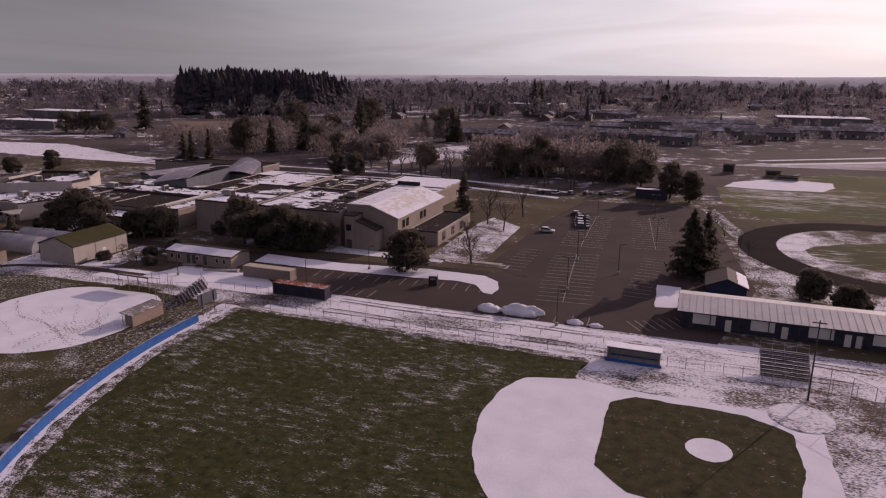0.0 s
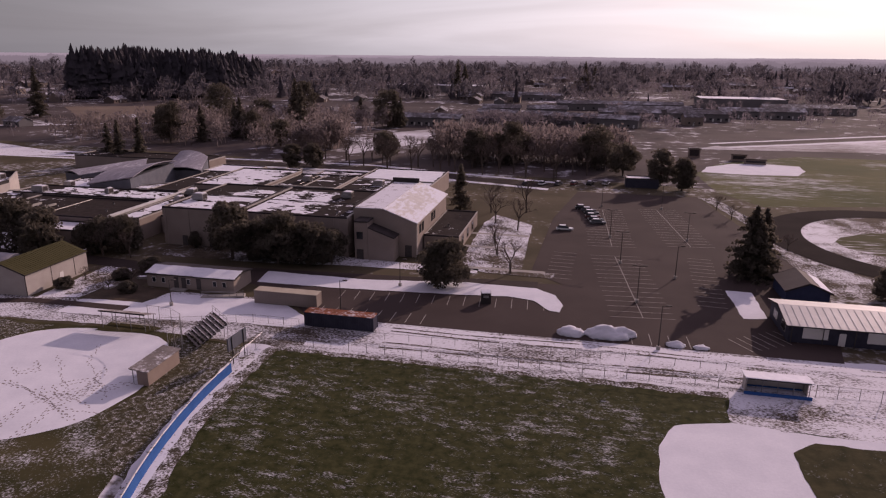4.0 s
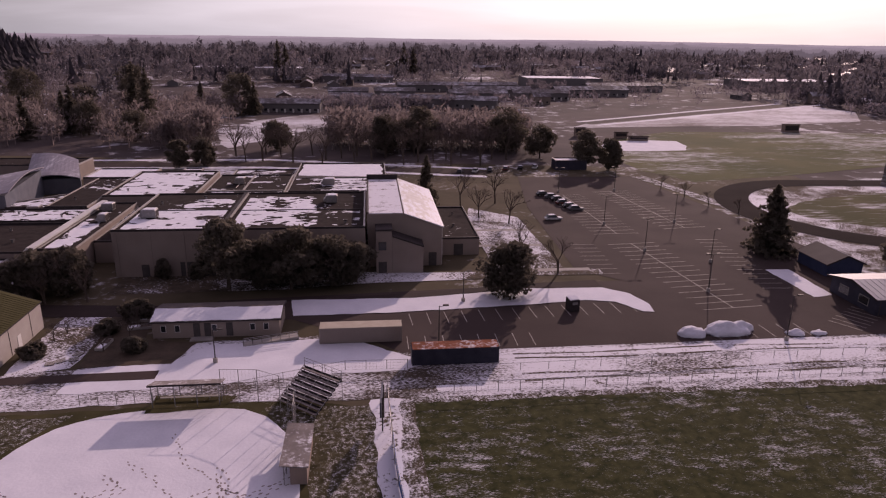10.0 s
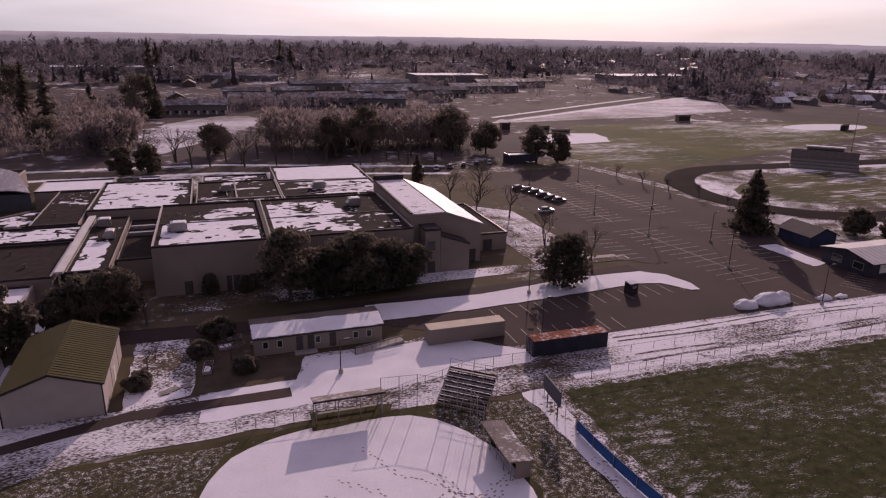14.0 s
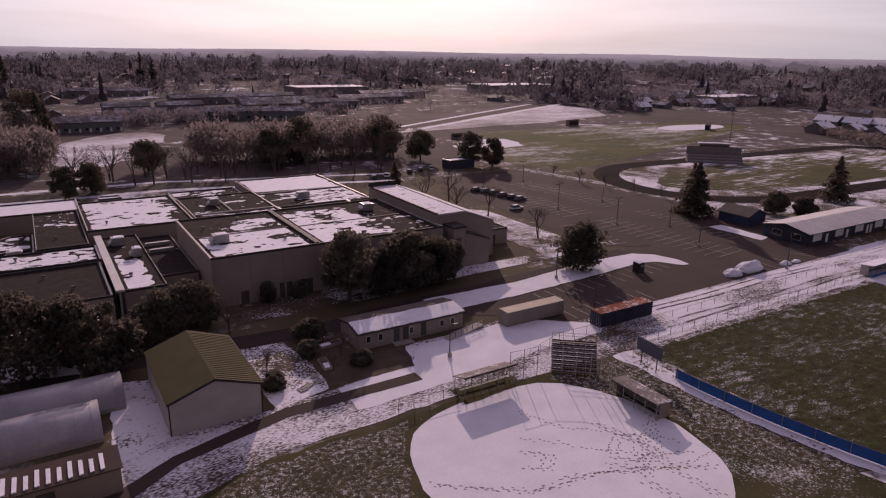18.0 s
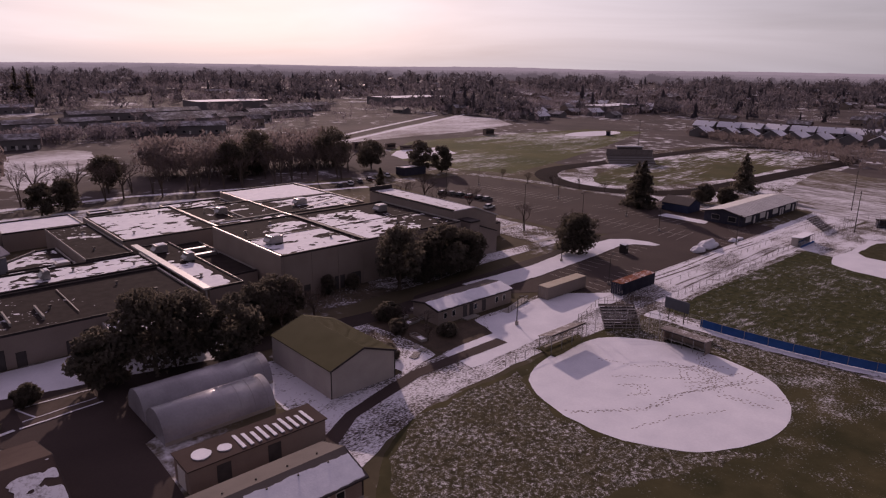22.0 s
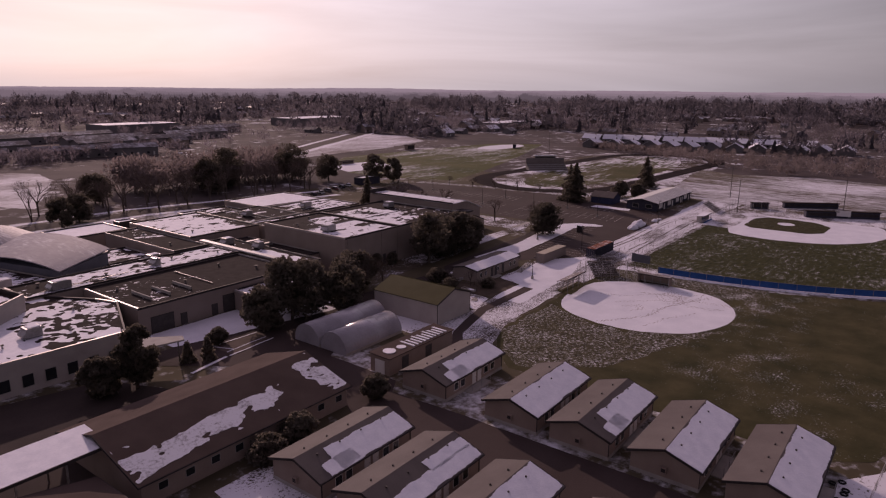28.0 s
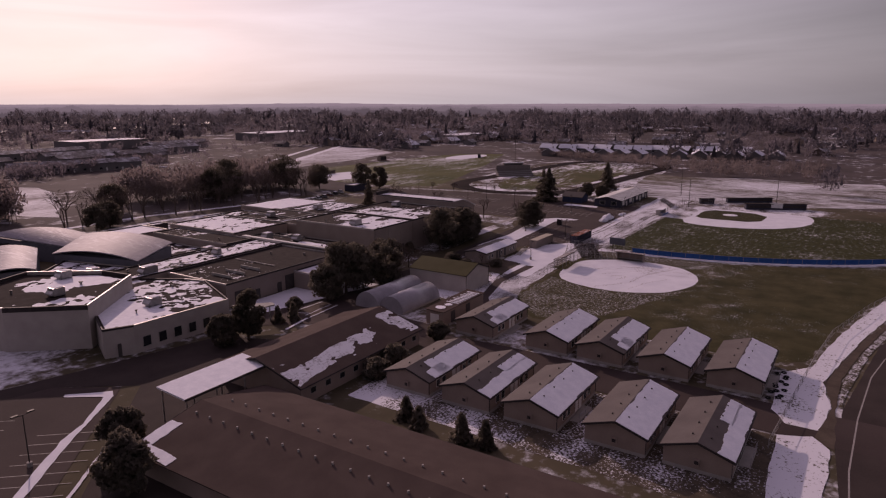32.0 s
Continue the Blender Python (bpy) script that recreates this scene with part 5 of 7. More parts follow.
def dugout(x, y, rz, w, d, roof, wall, label, bench):
    b = thing("dugout", x, y, 0, rz, label, "dugout", "team dugouts")
    part("roof", slab([(-0.3, -0.4), (w + 0.3, -0.4), (w + 0.3, d + 0.2), (-0.3, d + 0.2)], [2.45, 2.45, 2.15, 2.15], [2.57, 2.57, 2.27, 2.27]), roof, b)
    part("back_wall", bx(0, d - 0.12, 0, w, d, 2.15), wall, b)
    for xx in (0, w - 0.12):
        part("side_wall", slab([(xx, 0.6), (xx + 0.12, 0.6), (xx + 0.12, d - 0.124), (xx, d - 0.124)], 0, [2.36, 2.36, 2.14, 2.14]), wall, b)
    n = 4
    for k in range(n + 1):
        part("post", rod((w * k / n, 0, 0), (w * k / n, 0, 2.42), 0.06), STEEL, b)
    part("bench", bx(0.4, d - 0.8, 0.42, w - 0.4, d - 0.4, 0.48), bench, b)
    for k in (0.2, 0.8):
        part("bench_leg", bx(w * k, d - 0.7, 0, w * k + 0.08, d - 0.5, 0.418), STEEL, b)
    part("front_rail", rod((0, 0, 1.0), (w, 0, 1.0), 0.035, 5), STEEL, b)
    part("roof_rib", bx(0, -0.38, 2.3, w, -0.3, 2.44), DARK, b)
    return b


home_dugout = dugout(-10.6, 103.6, 0, 8, 2.3, SNOW_ROOF, BARN_WALL, "open dugout with a pale roof and blue front board", BLUE)
part("front_board", bx(-0.3, -0.5, 0.05, 8.3, -0.42, 0.55), BLUE, home_dugout, "low bright blue board before the bench")
part("front_apron", bx(-0.3, -0.415, 0.05, 8.3, -0.1, 0.16), BLUE, home_dugout)
ob = thing("dugout", -111, 103.4, 0, 0, "open dugout with a thin snowy roof tilted up towards the field", "dugout", "team dugouts")
part("roof", slab([(-0.3, -0.5), (8.3, -0.5), (8.3, 2.4), (-0.3, 2.4)], [3.2, 3.2, 2.25, 2.25], [3.3, 3.3, 2.35, 2.35]), DULL_ROOF, ob)
part("front_fascia", bx(-0.32, -0.56, 3.08, 8.32, -0.504, 3.32), DARK, ob)
for xx in (0.0, 2.65, 5.3, 7.95):
    part("front_post", rod((xx, -0.2, 0), (xx, -0.2, 3.09), 0.06), STEEL, ob)
    part("back_post", rod((xx, 2.2, 0), (xx, 2.2, 2.28), 0.06), STEEL, ob)
for zz in (0.6, 1.2):
    part("back_rail", rod((0, 2.2, zz), (7.95, 2.2, zz), 0.03, 5), STEEL, ob)
part("bench", bx(0.4, 1.4, 0.42, 7.6, 1.8, 0.48), CONCRETE, ob)
for xx in (1.6, 6.3):
    part("bench_leg", bx(xx, 1.5, 0, xx + 0.08, 1.7, 0.418), STEEL, ob)
dugout(-93.4, 94.3, -90, 7.4, 2.3, DULL_ROOF, TAN, "open dugout with a pale ribbed metal roof", CONCRETE)


SEAT = mat("dull_aluminium_seat", (0.14, 0.12, 0.11), (0.24, 0.21, 0.2), 1.2, 0.6, 0.05)


def bleacher(x, y, rz, w, rows, label):
    b = thing("bleacher", x, y, 0, rz, label, "bleachers", "bleachers by the ball fields")
    for r in range(rows):
        part("seat", bx(0, r * 0.62, 0.42 + r * 0.36, w, r * 0.62 + 0.32, 0.47 + r * 0.36), SEAT, b)
        part("footboard", bx(0, r * 0.62 + 0.2, 0.2 + r * 0.36, w, r * 0.62 + 0.62, 0.24 + r * 0.36), DARK, b)
        part("riser", bx(0, r * 0.62 + 0.63, 0.24 + r * 0.36, w, r * 0.62 + 0.66, 0.54 + r * 0.36), DARK, b)
    for k in range(5):
        xx = w * k / 4
        part("frame", rod((xx, 0.1, 0.3), (xx, rows * 0.62, 0.3 + rows * 0.36), 0.045, 5), STEEL, b)
        part("leg", rod((xx, rows * 0.62, 0), (xx, rows * 0.62, 0.3 + rows * 0.36), 0.04, 5), STEEL, b)
        part("guard_post", rod((xx, rows * 0.62, 0.3 + rows * 0.36), (xx, rows * 0.62, 1.3 + rows * 0.36), 0.03, 5), STEEL, b)
        part("front_leg", rod((xx, 0.14, 0), (xx, 0.14, 0.42), 0.04, 5), STEEL, b)
    for z in (0.85, 1.3):
        part("guard_rail", rod((0, rows * 0.62, z + rows * 0.36), (w, rows * 0.62, z + rows * 0.36), 0.03, 5), STEEL, b)
    return b


bleacher(-96.2, 103.4, -40, 6.4, 8, "metal bleacher of eight rows behind the softball plate")
bleacher(11.8, 105.6, 0, 6.8, 8, "metal bleacher of eight rows behind the ball field fence")


def fence(name, pts, h, gap, label, netting=True, cloth=None, spacing=0.45):
    """Chain-link fencing: posts, rails and a coarse wire net; cloth: a windscreen along it."""
    f = thing(name, pts[0][0], pts[0][1], 0, 0, label, "fence")
    net = bmesh.new()
    for i in range(len(pts) - 1):
        a, b = Vector((*pts[i], 0)), Vector((*pts[i + 1], 0))
        n = max(1, round((b - a).length / gap))
        for k in range(n + (i == len(pts) - 2)):
            p = a.lerp(b, k / n)
            part("post", rod(p, p + Vector((0, 0, h)), 0.05, 5), STEEL, f, loose=True)
        part("top_rail", rod(a + Vector((0, 0, h - 0.05)), b + Vector((0, 0, h - 0.05)), 0.03, 4), STEEL, f, loose=True)
        if cloth:
            d = (b - a).normalized()
            nrm = Vector((-d.y, d.x, 0)) * 0.07
            part("windscreen", slab([(p.x, p.y) for p in (a + nrm, b + nrm, b + nrm * 1.4, a + nrm * 1.4)], 0.12, h - 0.1), cloth, f, loose=True)
        if netting:
            k = max(1, int((b - a).length / spacing))
            for j in range(k):
                p, q = a.lerp(b, j / k), a.lerp(b, (j + 1) / k)
                rod(p + Vector((0, 0, 0.05)), p + Vector((0, 0, h - 0.05)), 0.006, 3, net)
            for z in (0.1, h * 0.33, h * 0.66):
                rod(a + Vector((0, 0, z)), b + Vector((0, 0, z)), 0.008, 3, net)
    if netting:
        tagged(part("wire_net", net, STEEL, f, loose=True), kind="stuff")
    else:
        net.free()
    return f


fence("field_fence", [(-82.6, 103.7), (-45, 103.9), (-11, 104.0)], 1.7, 3.0, "chain-link fence along the snowy strip")
fence("field_fence", [(-1.5, 104.4), (12, 104.6), (24, 103)], 1.9, 3.0, "chain-link fence before the bleacher")
fence("strip_fence", [(-80, 109.0), (-60, 109.4), (-30, 110), (-12, 110.2)], 1.2, 4.0, "low wire fence along the wheel ruts", False)
fence("corner_fence", [(-82.4, 103.8), (-82.2, 93.0)], 2.0, 2.6, "chain-link fence at the outfield corner")
fence("windscreen_fence", arc(*HOME, FENCE_R, 180, 268, 40), 1.65, 3.9, "curved outfield fence hung with a bright blue windscreen", False, BLUE)
fence("backstop", [(-103, 104.2), (-98.5, 103.8), (-95.6, 102.0), (-93.4, 98.6), (-93.2, 95)], 4.5, 2.4, "tall chain-link backstop behind the softball plate")
fence("backstop", [(13, 101.5), (20, 100.5), (24.5, 96), (25.5, 88)], 5.0, 2.6, "tall chain-link backstop behind the home plate")
ob = thing("sign_board", 28.2, 67.5, 0, -80, "white board on posts beyond the dugout", "sign")
part("panel", bx(-2.4, 0, 0.9, 2.4, 0.12, 2.9), WHITE, ob)
for x in (-1.8, 1.8):
    part("post", bx(x - 0.06, 0.13, 0, x + 0.06, 0.25, 2.8), STEEL, ob)
fence("softball_fence", [(-120, 104.6), (-111.3, 104.4)], 1.5, 2.4, "chain-link fence beside the softball dugout")
fence("upper_strip_fence", [(-102.8, 106), (-96, 108.5), (-88, 111.2), (-79.5, 111)], 1.5, 3.0, "chain-link fence behind the bleacher")

sb = thing("scoreboard", -83.3, 97.4, 0, -4, "dark scoreboard seen on two steel posts by the fence", "scoreboard")
part("board", bx(-0.1, -2.4, 2.3, 0.1, 2.4, 4.3), SLATE, sb)
for y in (-1.5, 1.5):
    part("post", rod((0.15, y, 0), (0.15, y, 4.4), 0.08), POLE, sb)


def lamp_post(x, y, h, label, arms=1):
    b = thing("lot_lamp", x, y, 0, 0, label, "street lamp", "car park lamps")
    part("footing", rod((0, 0, 0), (0, 0, 0.7), 0.32, 10), CONCRETE, b)
    part("pole", rod((0, 0, 0.702), (0, 0, h), 0.09, 8, None, 0.06), POLE, b)
    for s in ((-1, 1) if arms == 2 else (1,)):
        a = part("arm", rod((0, 0, h - 0.1), (s * 0.8, 0, h), 0.04, 5), POLE, b)
        part("lamp_head", bx(s * 0.55 if s > 0 else -1.35, -0.18, h + 0.04, 1.35 if s > 0 else -0.55, 0.18, h + 0.2), POLE, a)
    return b


for x, y, h, n in ((-23.1, 136.3, 7.2, 2), (-25.2, 160.7, 7.2, 2), (-26.9, 182.2, 7.2, 2), (-8.2, 183.4, 7.2, 2), (-21.1, 115.4, 7.4, 1), (-14.5, 152.3, 7, 1), (-74.5, 117.5, 6.5, 1), (-68.5, 134.6, 5.6, 1), (-106, 114.9, 5, 1), (-240, 119.5, 7, 2), (-28.5, 218, 7.2, 2), (-11, 219, 7.2, 2)):
    lamp_post(x, y, h, "slim dark lamp post on a round concrete footing", n)
for x, y, h in ((17.5, 99.8, 12), (51, 111, 13), (118, 232, 18), (42, 69, 13)):
    b = thing("field_light_pole", x, y, 0, 0, "tall bare pole beside the playing field", "pole", "field poles")
    part("shaft", rod((0, 0, 0), (0, 0, h), 0.14, 8, None, 0.08), POLE, b)
    part("crossarm", bx(-0.9, -0.06, h - 0.5, 0.9, 0.06, h - 0.35), POLE, b)

# ---- painted bays ----
LINE_Z = 0.085


def bays(x0, y0, x1, y1, n, half, label, spine=True, offset=0.0):
    b = thing("parking_bays", x0, y0, 0, 0, label, "road marking", kind="structure")
    a, c = Vector((x0, y0)), Vector((x1, y1))
    d = (c - a).normalized()
    s = Vector((-d.y, d.x))
    if spine:
        part("spine_line", slab([tuple(a + s * 0.07), tuple(a - s * 0.07), tuple(c - s * 0.07), tuple(c + s * 0.07)], LINE_Z - 0.01, LINE_Z), PAINT, b, loose=True)
    for i in range(n + 1):
        p = a.lerp(c, i / n) + s * offset
        part("bay_line", slab([tuple(p + s * half + d * 0.06), tuple(p - s * half + d * 0.06), tuple(p - s * half - d * 0.06), tuple(p + s * half - d * 0.06)], LINE_Z - 0.006, LINE_Z + 0.004), PAINT, b, loose=True)
    return b


bays(-22.5, 128.5, -26.2, 166, 14, 5.6, "double row of painted bays with a worn spine line")
bays(-26.6, 174, -28.3, 214, 15, 5.6, "double row of painted bays with a worn spine line")
bays(-8.0, 178, -12.6, 218, 15, 5.6, "double row of painted bays with a worn spine line")
bays(-9.5, 137, -7.5, 168, 12, 2.6, "single row of painted bays", False)
bays(-38.2, 147, -37.5, 166, 7, 2.6, "single row of painted bays", False)
bays(-31, 118.6, -16, 119.2, 5, 2.3, "single row of painted bays by the strip", False)
bays(-78, 127.6, -40, 130.4, 13, 2.3, "single row of painted bays beside the island", False)
bays(-79, 119, -60, 119, 7, 2.2, "single row of painted bays beside the strip", False)
bays(-8, 120, 4, 128, 9, 2.6, "hatched painted bays by the concession building", False)
bays(-232.5, 123.5, -250, 108, 9, 4.5, "painted bays in the west car park", False)
bays(-238, 138, -258, 122, 9, 5, "double painted bays in the west car park")


# ---- vehicles, bins, heaps ----
def car(x, y, rz, paint, label):
    b = thing("parked_car", x, y, 0, rz, label, "car", "cars in the car park")
    bm = slab([(-2.2, -0.85), (2.2, -0.85), (2.2, 0.85), (-2.2, 0.85)], 0.3, [0.85, 0.75, 0.75, 0.85])
    bmesh.ops.bevel(bm, geom=bm.edges[:], offset=0.12, segments=2, affect="EDGES")
    body = part("body", bm, paint, b)
    bm = bmesh.new()
    lo = [bm.verts.new(p) for p in ((-1.9, -0.75, 0.84), (1.1, -0.75, 0.8), (1.1, 0.75, 0.8), (-1.9, 0.75, 0.84))]
    hi = [bm.verts.new(p) for p in ((-1.4, -0.6, 1.45), (0.3, -0.6, 1.45), (0.3, 0.6, 1.45), (-1.4, 0.6, 1.45))]
    bm.faces.new(hi)
    for i in range(4):
        bm.faces.new((lo[i], lo[(i + 1) % 4], hi[(i + 1) % 4], hi[i]))
    part("glasshouse", bm, GLASSY, b)
    part("roof", bx(-1.36, -0.58, 1.452, 0.27, 0.58, 1.5), SNOW_ROOF, b, "roof dusted with snow")
    for xx in (-1.4, 1.4):
        for yy in (-0.86, 0.66):
            w = part("wheel", rod((xx, yy, 0.32), (xx, yy + 0.2, 0.32), 0.32, 12), RUBBER, b)
            part("rim", rod((xx, yy - 0.01, 0.32), (xx, yy + 0.21, 0.32), 0.18, 8), STEEL, w)
    for yy in (-0.6, 0.4):
        part("headlight", bx(2.12, yy, 0.6, 2.215, yy + 0.2, 0.7), WHITE, body)


for k, (x, y) in enumerate(((-34.2, 213.5), (-32.4, 210.5), (-31.6, 207.2), (-31.2, 203.0), (-30.4, 199.2), (-29.8, 196.2))):
    car(x, y, 8, CARS[(0, 2, 0, 3, 0, 2)[k]], ("black parked saloon", "grey parked saloon", "black parked saloon", "maroon parked hatchback", "black parked saloon", "grey parked estate car")[k] + " with snow on the roof")
car(-38.4, 187, 5, CARS[1], "white parked car alone near the kerb")
for k in range(6):
    car(-14 + 5.5 * k - 40, 248 + 1.5 * k, 70, CARS[k % 4], "parked car by the far end of the car park")
bin_ = thing("clothing_bin", -50.6, 129.6, 0, 12, "dark donation bin standing in a parking bay", "bin")
part("body", slab([(-0.9, -0.8), (0.9, -0.8), (0.9, 0.8), (-0.9, 0.8)], 0, [2.0, 2.0, 2.3, 2.3]), DARK, bin_)
part("hatch", bx(-0.5, -0.86, 1.3, 0.5, -0.804, 1.75), STEEL, bin_)
part("snow_cap", slab([(-0.85, -0.6), (0.85, -0.6), (0.85, 0.75), (-0.85, 0.75)], [2.06, 2.06, 2.3, 2.3], [2.16, 2.16, 2.42, 2.42]), SNOW_ROOF, bin_)


def heap(x, y, rx, ry, h, seed, label):
    bm = bmesh.new()
    bmesh.ops.create_icosphere(bm, subdivisions=4, radius=1)
    for v in bm.verts:
        q = noise.noise(Vector((v.co.x * 1.6, v.co.y * 1.6, seed))) * 0.35 + noise.noise(Vector((v.co.x * 5, v.co.y * 5, seed + v.co.z * 4))) * 0.12
        v.co = Vector((v.co.x * rx * (1 + q), v.co.y * ry * (1 + q), max(0, v.co.z) * h * (1 + q)))
    for f in bm.faces:
        f.smooth = True
    ob = part("snow_mound", bm, SNOW)
    ob.matrix_basis = pose(x, y, 0.06)
    return tagged(ob, label, "snow heap", "ploughed snow heaps")


heap(-34.6, 118.6, 2.3, 1.5, 1.3, 1, "ploughed heap of lumpy snow at the lot edge")
heap(-28.6, 119.0, 4.0, 1.8, 1.8, 2, "large ploughed heap of lumpy snow at the lot edge")
heap(-18.2, 117.6, 1.6, 0.9, 0.7, 3, "small ploughed heap of snow by a lamp post")
heap(-14.5, 117.4, 1.2, 0.8, 0.5, 4, "small ploughed heap of snow at the lot edge")


# ---- clutter of the yards, and the far stands ----
for k in range(15):
    b = thing("old_tyre", -157.8 - 0.85 * k, 44.4 + 0.9 * math.sin(k * 1.9), 0.08, 0, "old black tyre lying half buried in snow", "tyre", "tyres lined up beside the portables")
    bm = bmesh.new()
    rings = []
    for i in range(14):
        a = 2 * math.pi * i / 14
        rings.append([bm.verts.new(((0.34 + 0.13 * math.cos(e)) * math.cos(a), (0.34 + 0.13 * math.cos(e)) * math.sin(a), 0.1 + 0.1 * math.sin(e))) for e in (0, 1.05, 2.09, 3.14, 4.19, 5.24)])
    for i in range(14):
        for j in range(6):
            bm.faces.new((rings[i][j], rings[(i + 1) % 14][j], rings[(i + 1) % 14][(j + 1) % 6], rings[i][(j + 1) % 6]))
    part("tread", bm, RUBBER, b)
fence("track_fence", [(-186, 43.2), (-168, 42), (-150, 40.6), (-133, 38.8), (-110, 33.2), (-95, 28)], 1.3, 3.5, "low chain-link fence curving beside the track")
for k, (x, y, w, d, rz) in enumerate(((-121.5, 126.5, 3.6, 1.2, 8), (-121.8, 129.5, 3.6, 1.2, 4), (-117.2, 127.2, 2.6, 1.2, -12), (-122.6, 119.6, 3.4, 1.2, 85), (-115.5, 131.4, 2.4, 1.0, 20))):
    b = thing("raised_bed", x, y, 0.09, rz, "raised wooden garden bed capped with snow", "planter", "raised garden beds")
    part("soil", bx(0.06, 0.06, 0, w - 0.06, d - 0.06, 0.32), BARK, b)
    for q in ((0, 0, w, 0.056), (0, d - 0.056, w, d), (0, 0.06, 0.056, d - 0.06), (w - 0.056, 0.06, w, d - 0.06)):
        part("board", bx(q[0], q[1], 0, q[2], q[3], 0.42), CONCRETE, b)
    part("snow", slab(outline([(0.2, 0.2), (w * (0.5 + 0.1 * (k % 3)), 0.2), (w * (0.5 + 0.1 * (k % 3)), d - 0.2), (0.2, d - 0.2)], 0.12, 0.3, k), 0.322, 0.4), SNOW_ROOF, b)
for k, (x, y, rz) in enumerate(((-126, 116.4, 20), (-127.4, 116.0, 35), (-128.8, 115.4, 12), (-125.3, 118.0, 70))):
    b = thing("wooden_pallet", x, y, 0.1, rz, "weathered wooden pallet lying in the snowy yard", "pallet", "pallets in the yard")
    for j in range(3):
        part("bearer", bx(0, 0.5 * j, 0, 1.2, 0.5 * j + 0.1, 0.1), BARK, b)
    for j in range(6):
        part("plank", bx(0.21 * j, 0, 0.102, 0.21 * j + 0.14, 1.1, 0.125), CONCRETE, b)
b = thing("grandstand", 78, 222, 0, -42, "dark covered grandstand with a press box", "grandstand")
for r in range(7):
    part("tier", bx(0, r * 0.9, 0, 22, r * 0.9 + 0.88, 0.6 + r * 0.45), STEEL if r % 2 else SEAT, b)
part("back_wall", bx(0, 6.3, 0, 22, 6.5, 6.2), SEAT, b)
part("press_box", bx(5, 6.51, 4.0, 17, 9.0, 7.4), SEAT, b)
part("press_window", bx(5.4, 6.46, 5.2, 16.6, 6.505, 6.6), GLASSY, b)
part("roof", slab([(4.6, 5.6), (17.4, 5.6), (17.4, 9.3), (4.6, 9.3)], 7.404, [7.8, 7.8, 7.6, 7.6]), SNOW_ROOF, b)
for x in (5.2, 11, 16.8):
    part("stilt", rod((x, 8.8, 0), (x, 8.8, 3.998), 0.15), STEEL, b)
for x, y, w, d, h, rz, label in ((11, 332, 5, 2, 4.0, 0, "brown scoreboard hut beyond the far field"), (28.5, 327, 6, 2, 2.6, 0, "brown low shed beyond the far field"), (32, 318.5, 8.5, 2.4, 2.0, -8, "long brown dugout beside the far infield"), (124, 347, 8, 3, 3.6, 0, "brown shed at the edge of the far field"), (23, 78, 24, 2.6, 2.3, -62, "long dark dugout beside the baseball infield"), (29.5, 97.5, 6, 2.2, 2.2, -60, "small dark shed beyond the backstop"), (39, 88, 20, 2.2, 1.9, -56, "long low dark shed beyond the infield"), (190, 298, 9, 2.5, 2.6, 30, "dark dugout beside the far softball field")):
    b = thing("field_shed", x, y, 0, rz, label, "shed", "sheds round the far fields")
    part("wall", bx(0, 0.3, 0, w, d, h), TAN if y > 300 else NAVY, b)
    part("roof", slab([(-0.3, 0), (w + 0.3, 0), (w + 0.3, d + 0.2), (-0.3, d + 0.2)], h + 0.004, [h + 0.25, h + 0.25, h + 0.15, h + 0.15]), BARE, b)
    part("opening", bx(0.5, 0.24, 0.8, w - 0.5, 0.296, h - 0.4), DARK, b)


# ---- trees ----
def tufts(points, size, rng, droop=0.3):
    """Small leaf-clump triangles round the given centres, two for each."""
    n = len(points)
    c = np.repeat(np.array(points), 2, 0)
    a = rng.normal(size=(2 * n, 3))
    a /= np.linalg.norm(a, axis=1)[:, None]
    b = rng.normal(size=(2 * n, 3))
    b -= a * (a * b).sum(1)[:, None]
    b /= np.linalg.norm(b, axis=1)[:, None]
    s = size * rng.uniform(0.6, 1.4, (2 * n, 1))
    v = np.stack([c + a * s, c - a * s * 0.6 + b * s * 0.8, c - a * s * 0.6 - b * s * 0.8], 1)
    v[:, :, 2] -= droop * s * 0.2
    return v.reshape(-1, 3), np.arange(6 * n).reshape(-1, 3)


def limb(a, b, r0, r1, verts, faces, sides=4):
    a, b = Vector(a), Vector(b)
    q = (b - a).to_track_quat("Z", "Y")
    k = len(verts)
    for p, r in ((a, r0), (b, r1)):
        for i in range(sides):
            verts.append(tuple(p + q @ Vector((r * math.cos(2 * math.pi * i / sides), r * math.sin(2 * math.pi * i / sides), 0))))
    for i in range(sides):
        j = (i + 1) % sides
        faces.append((k + i, k + j, k + sides + j, k + sides + i))


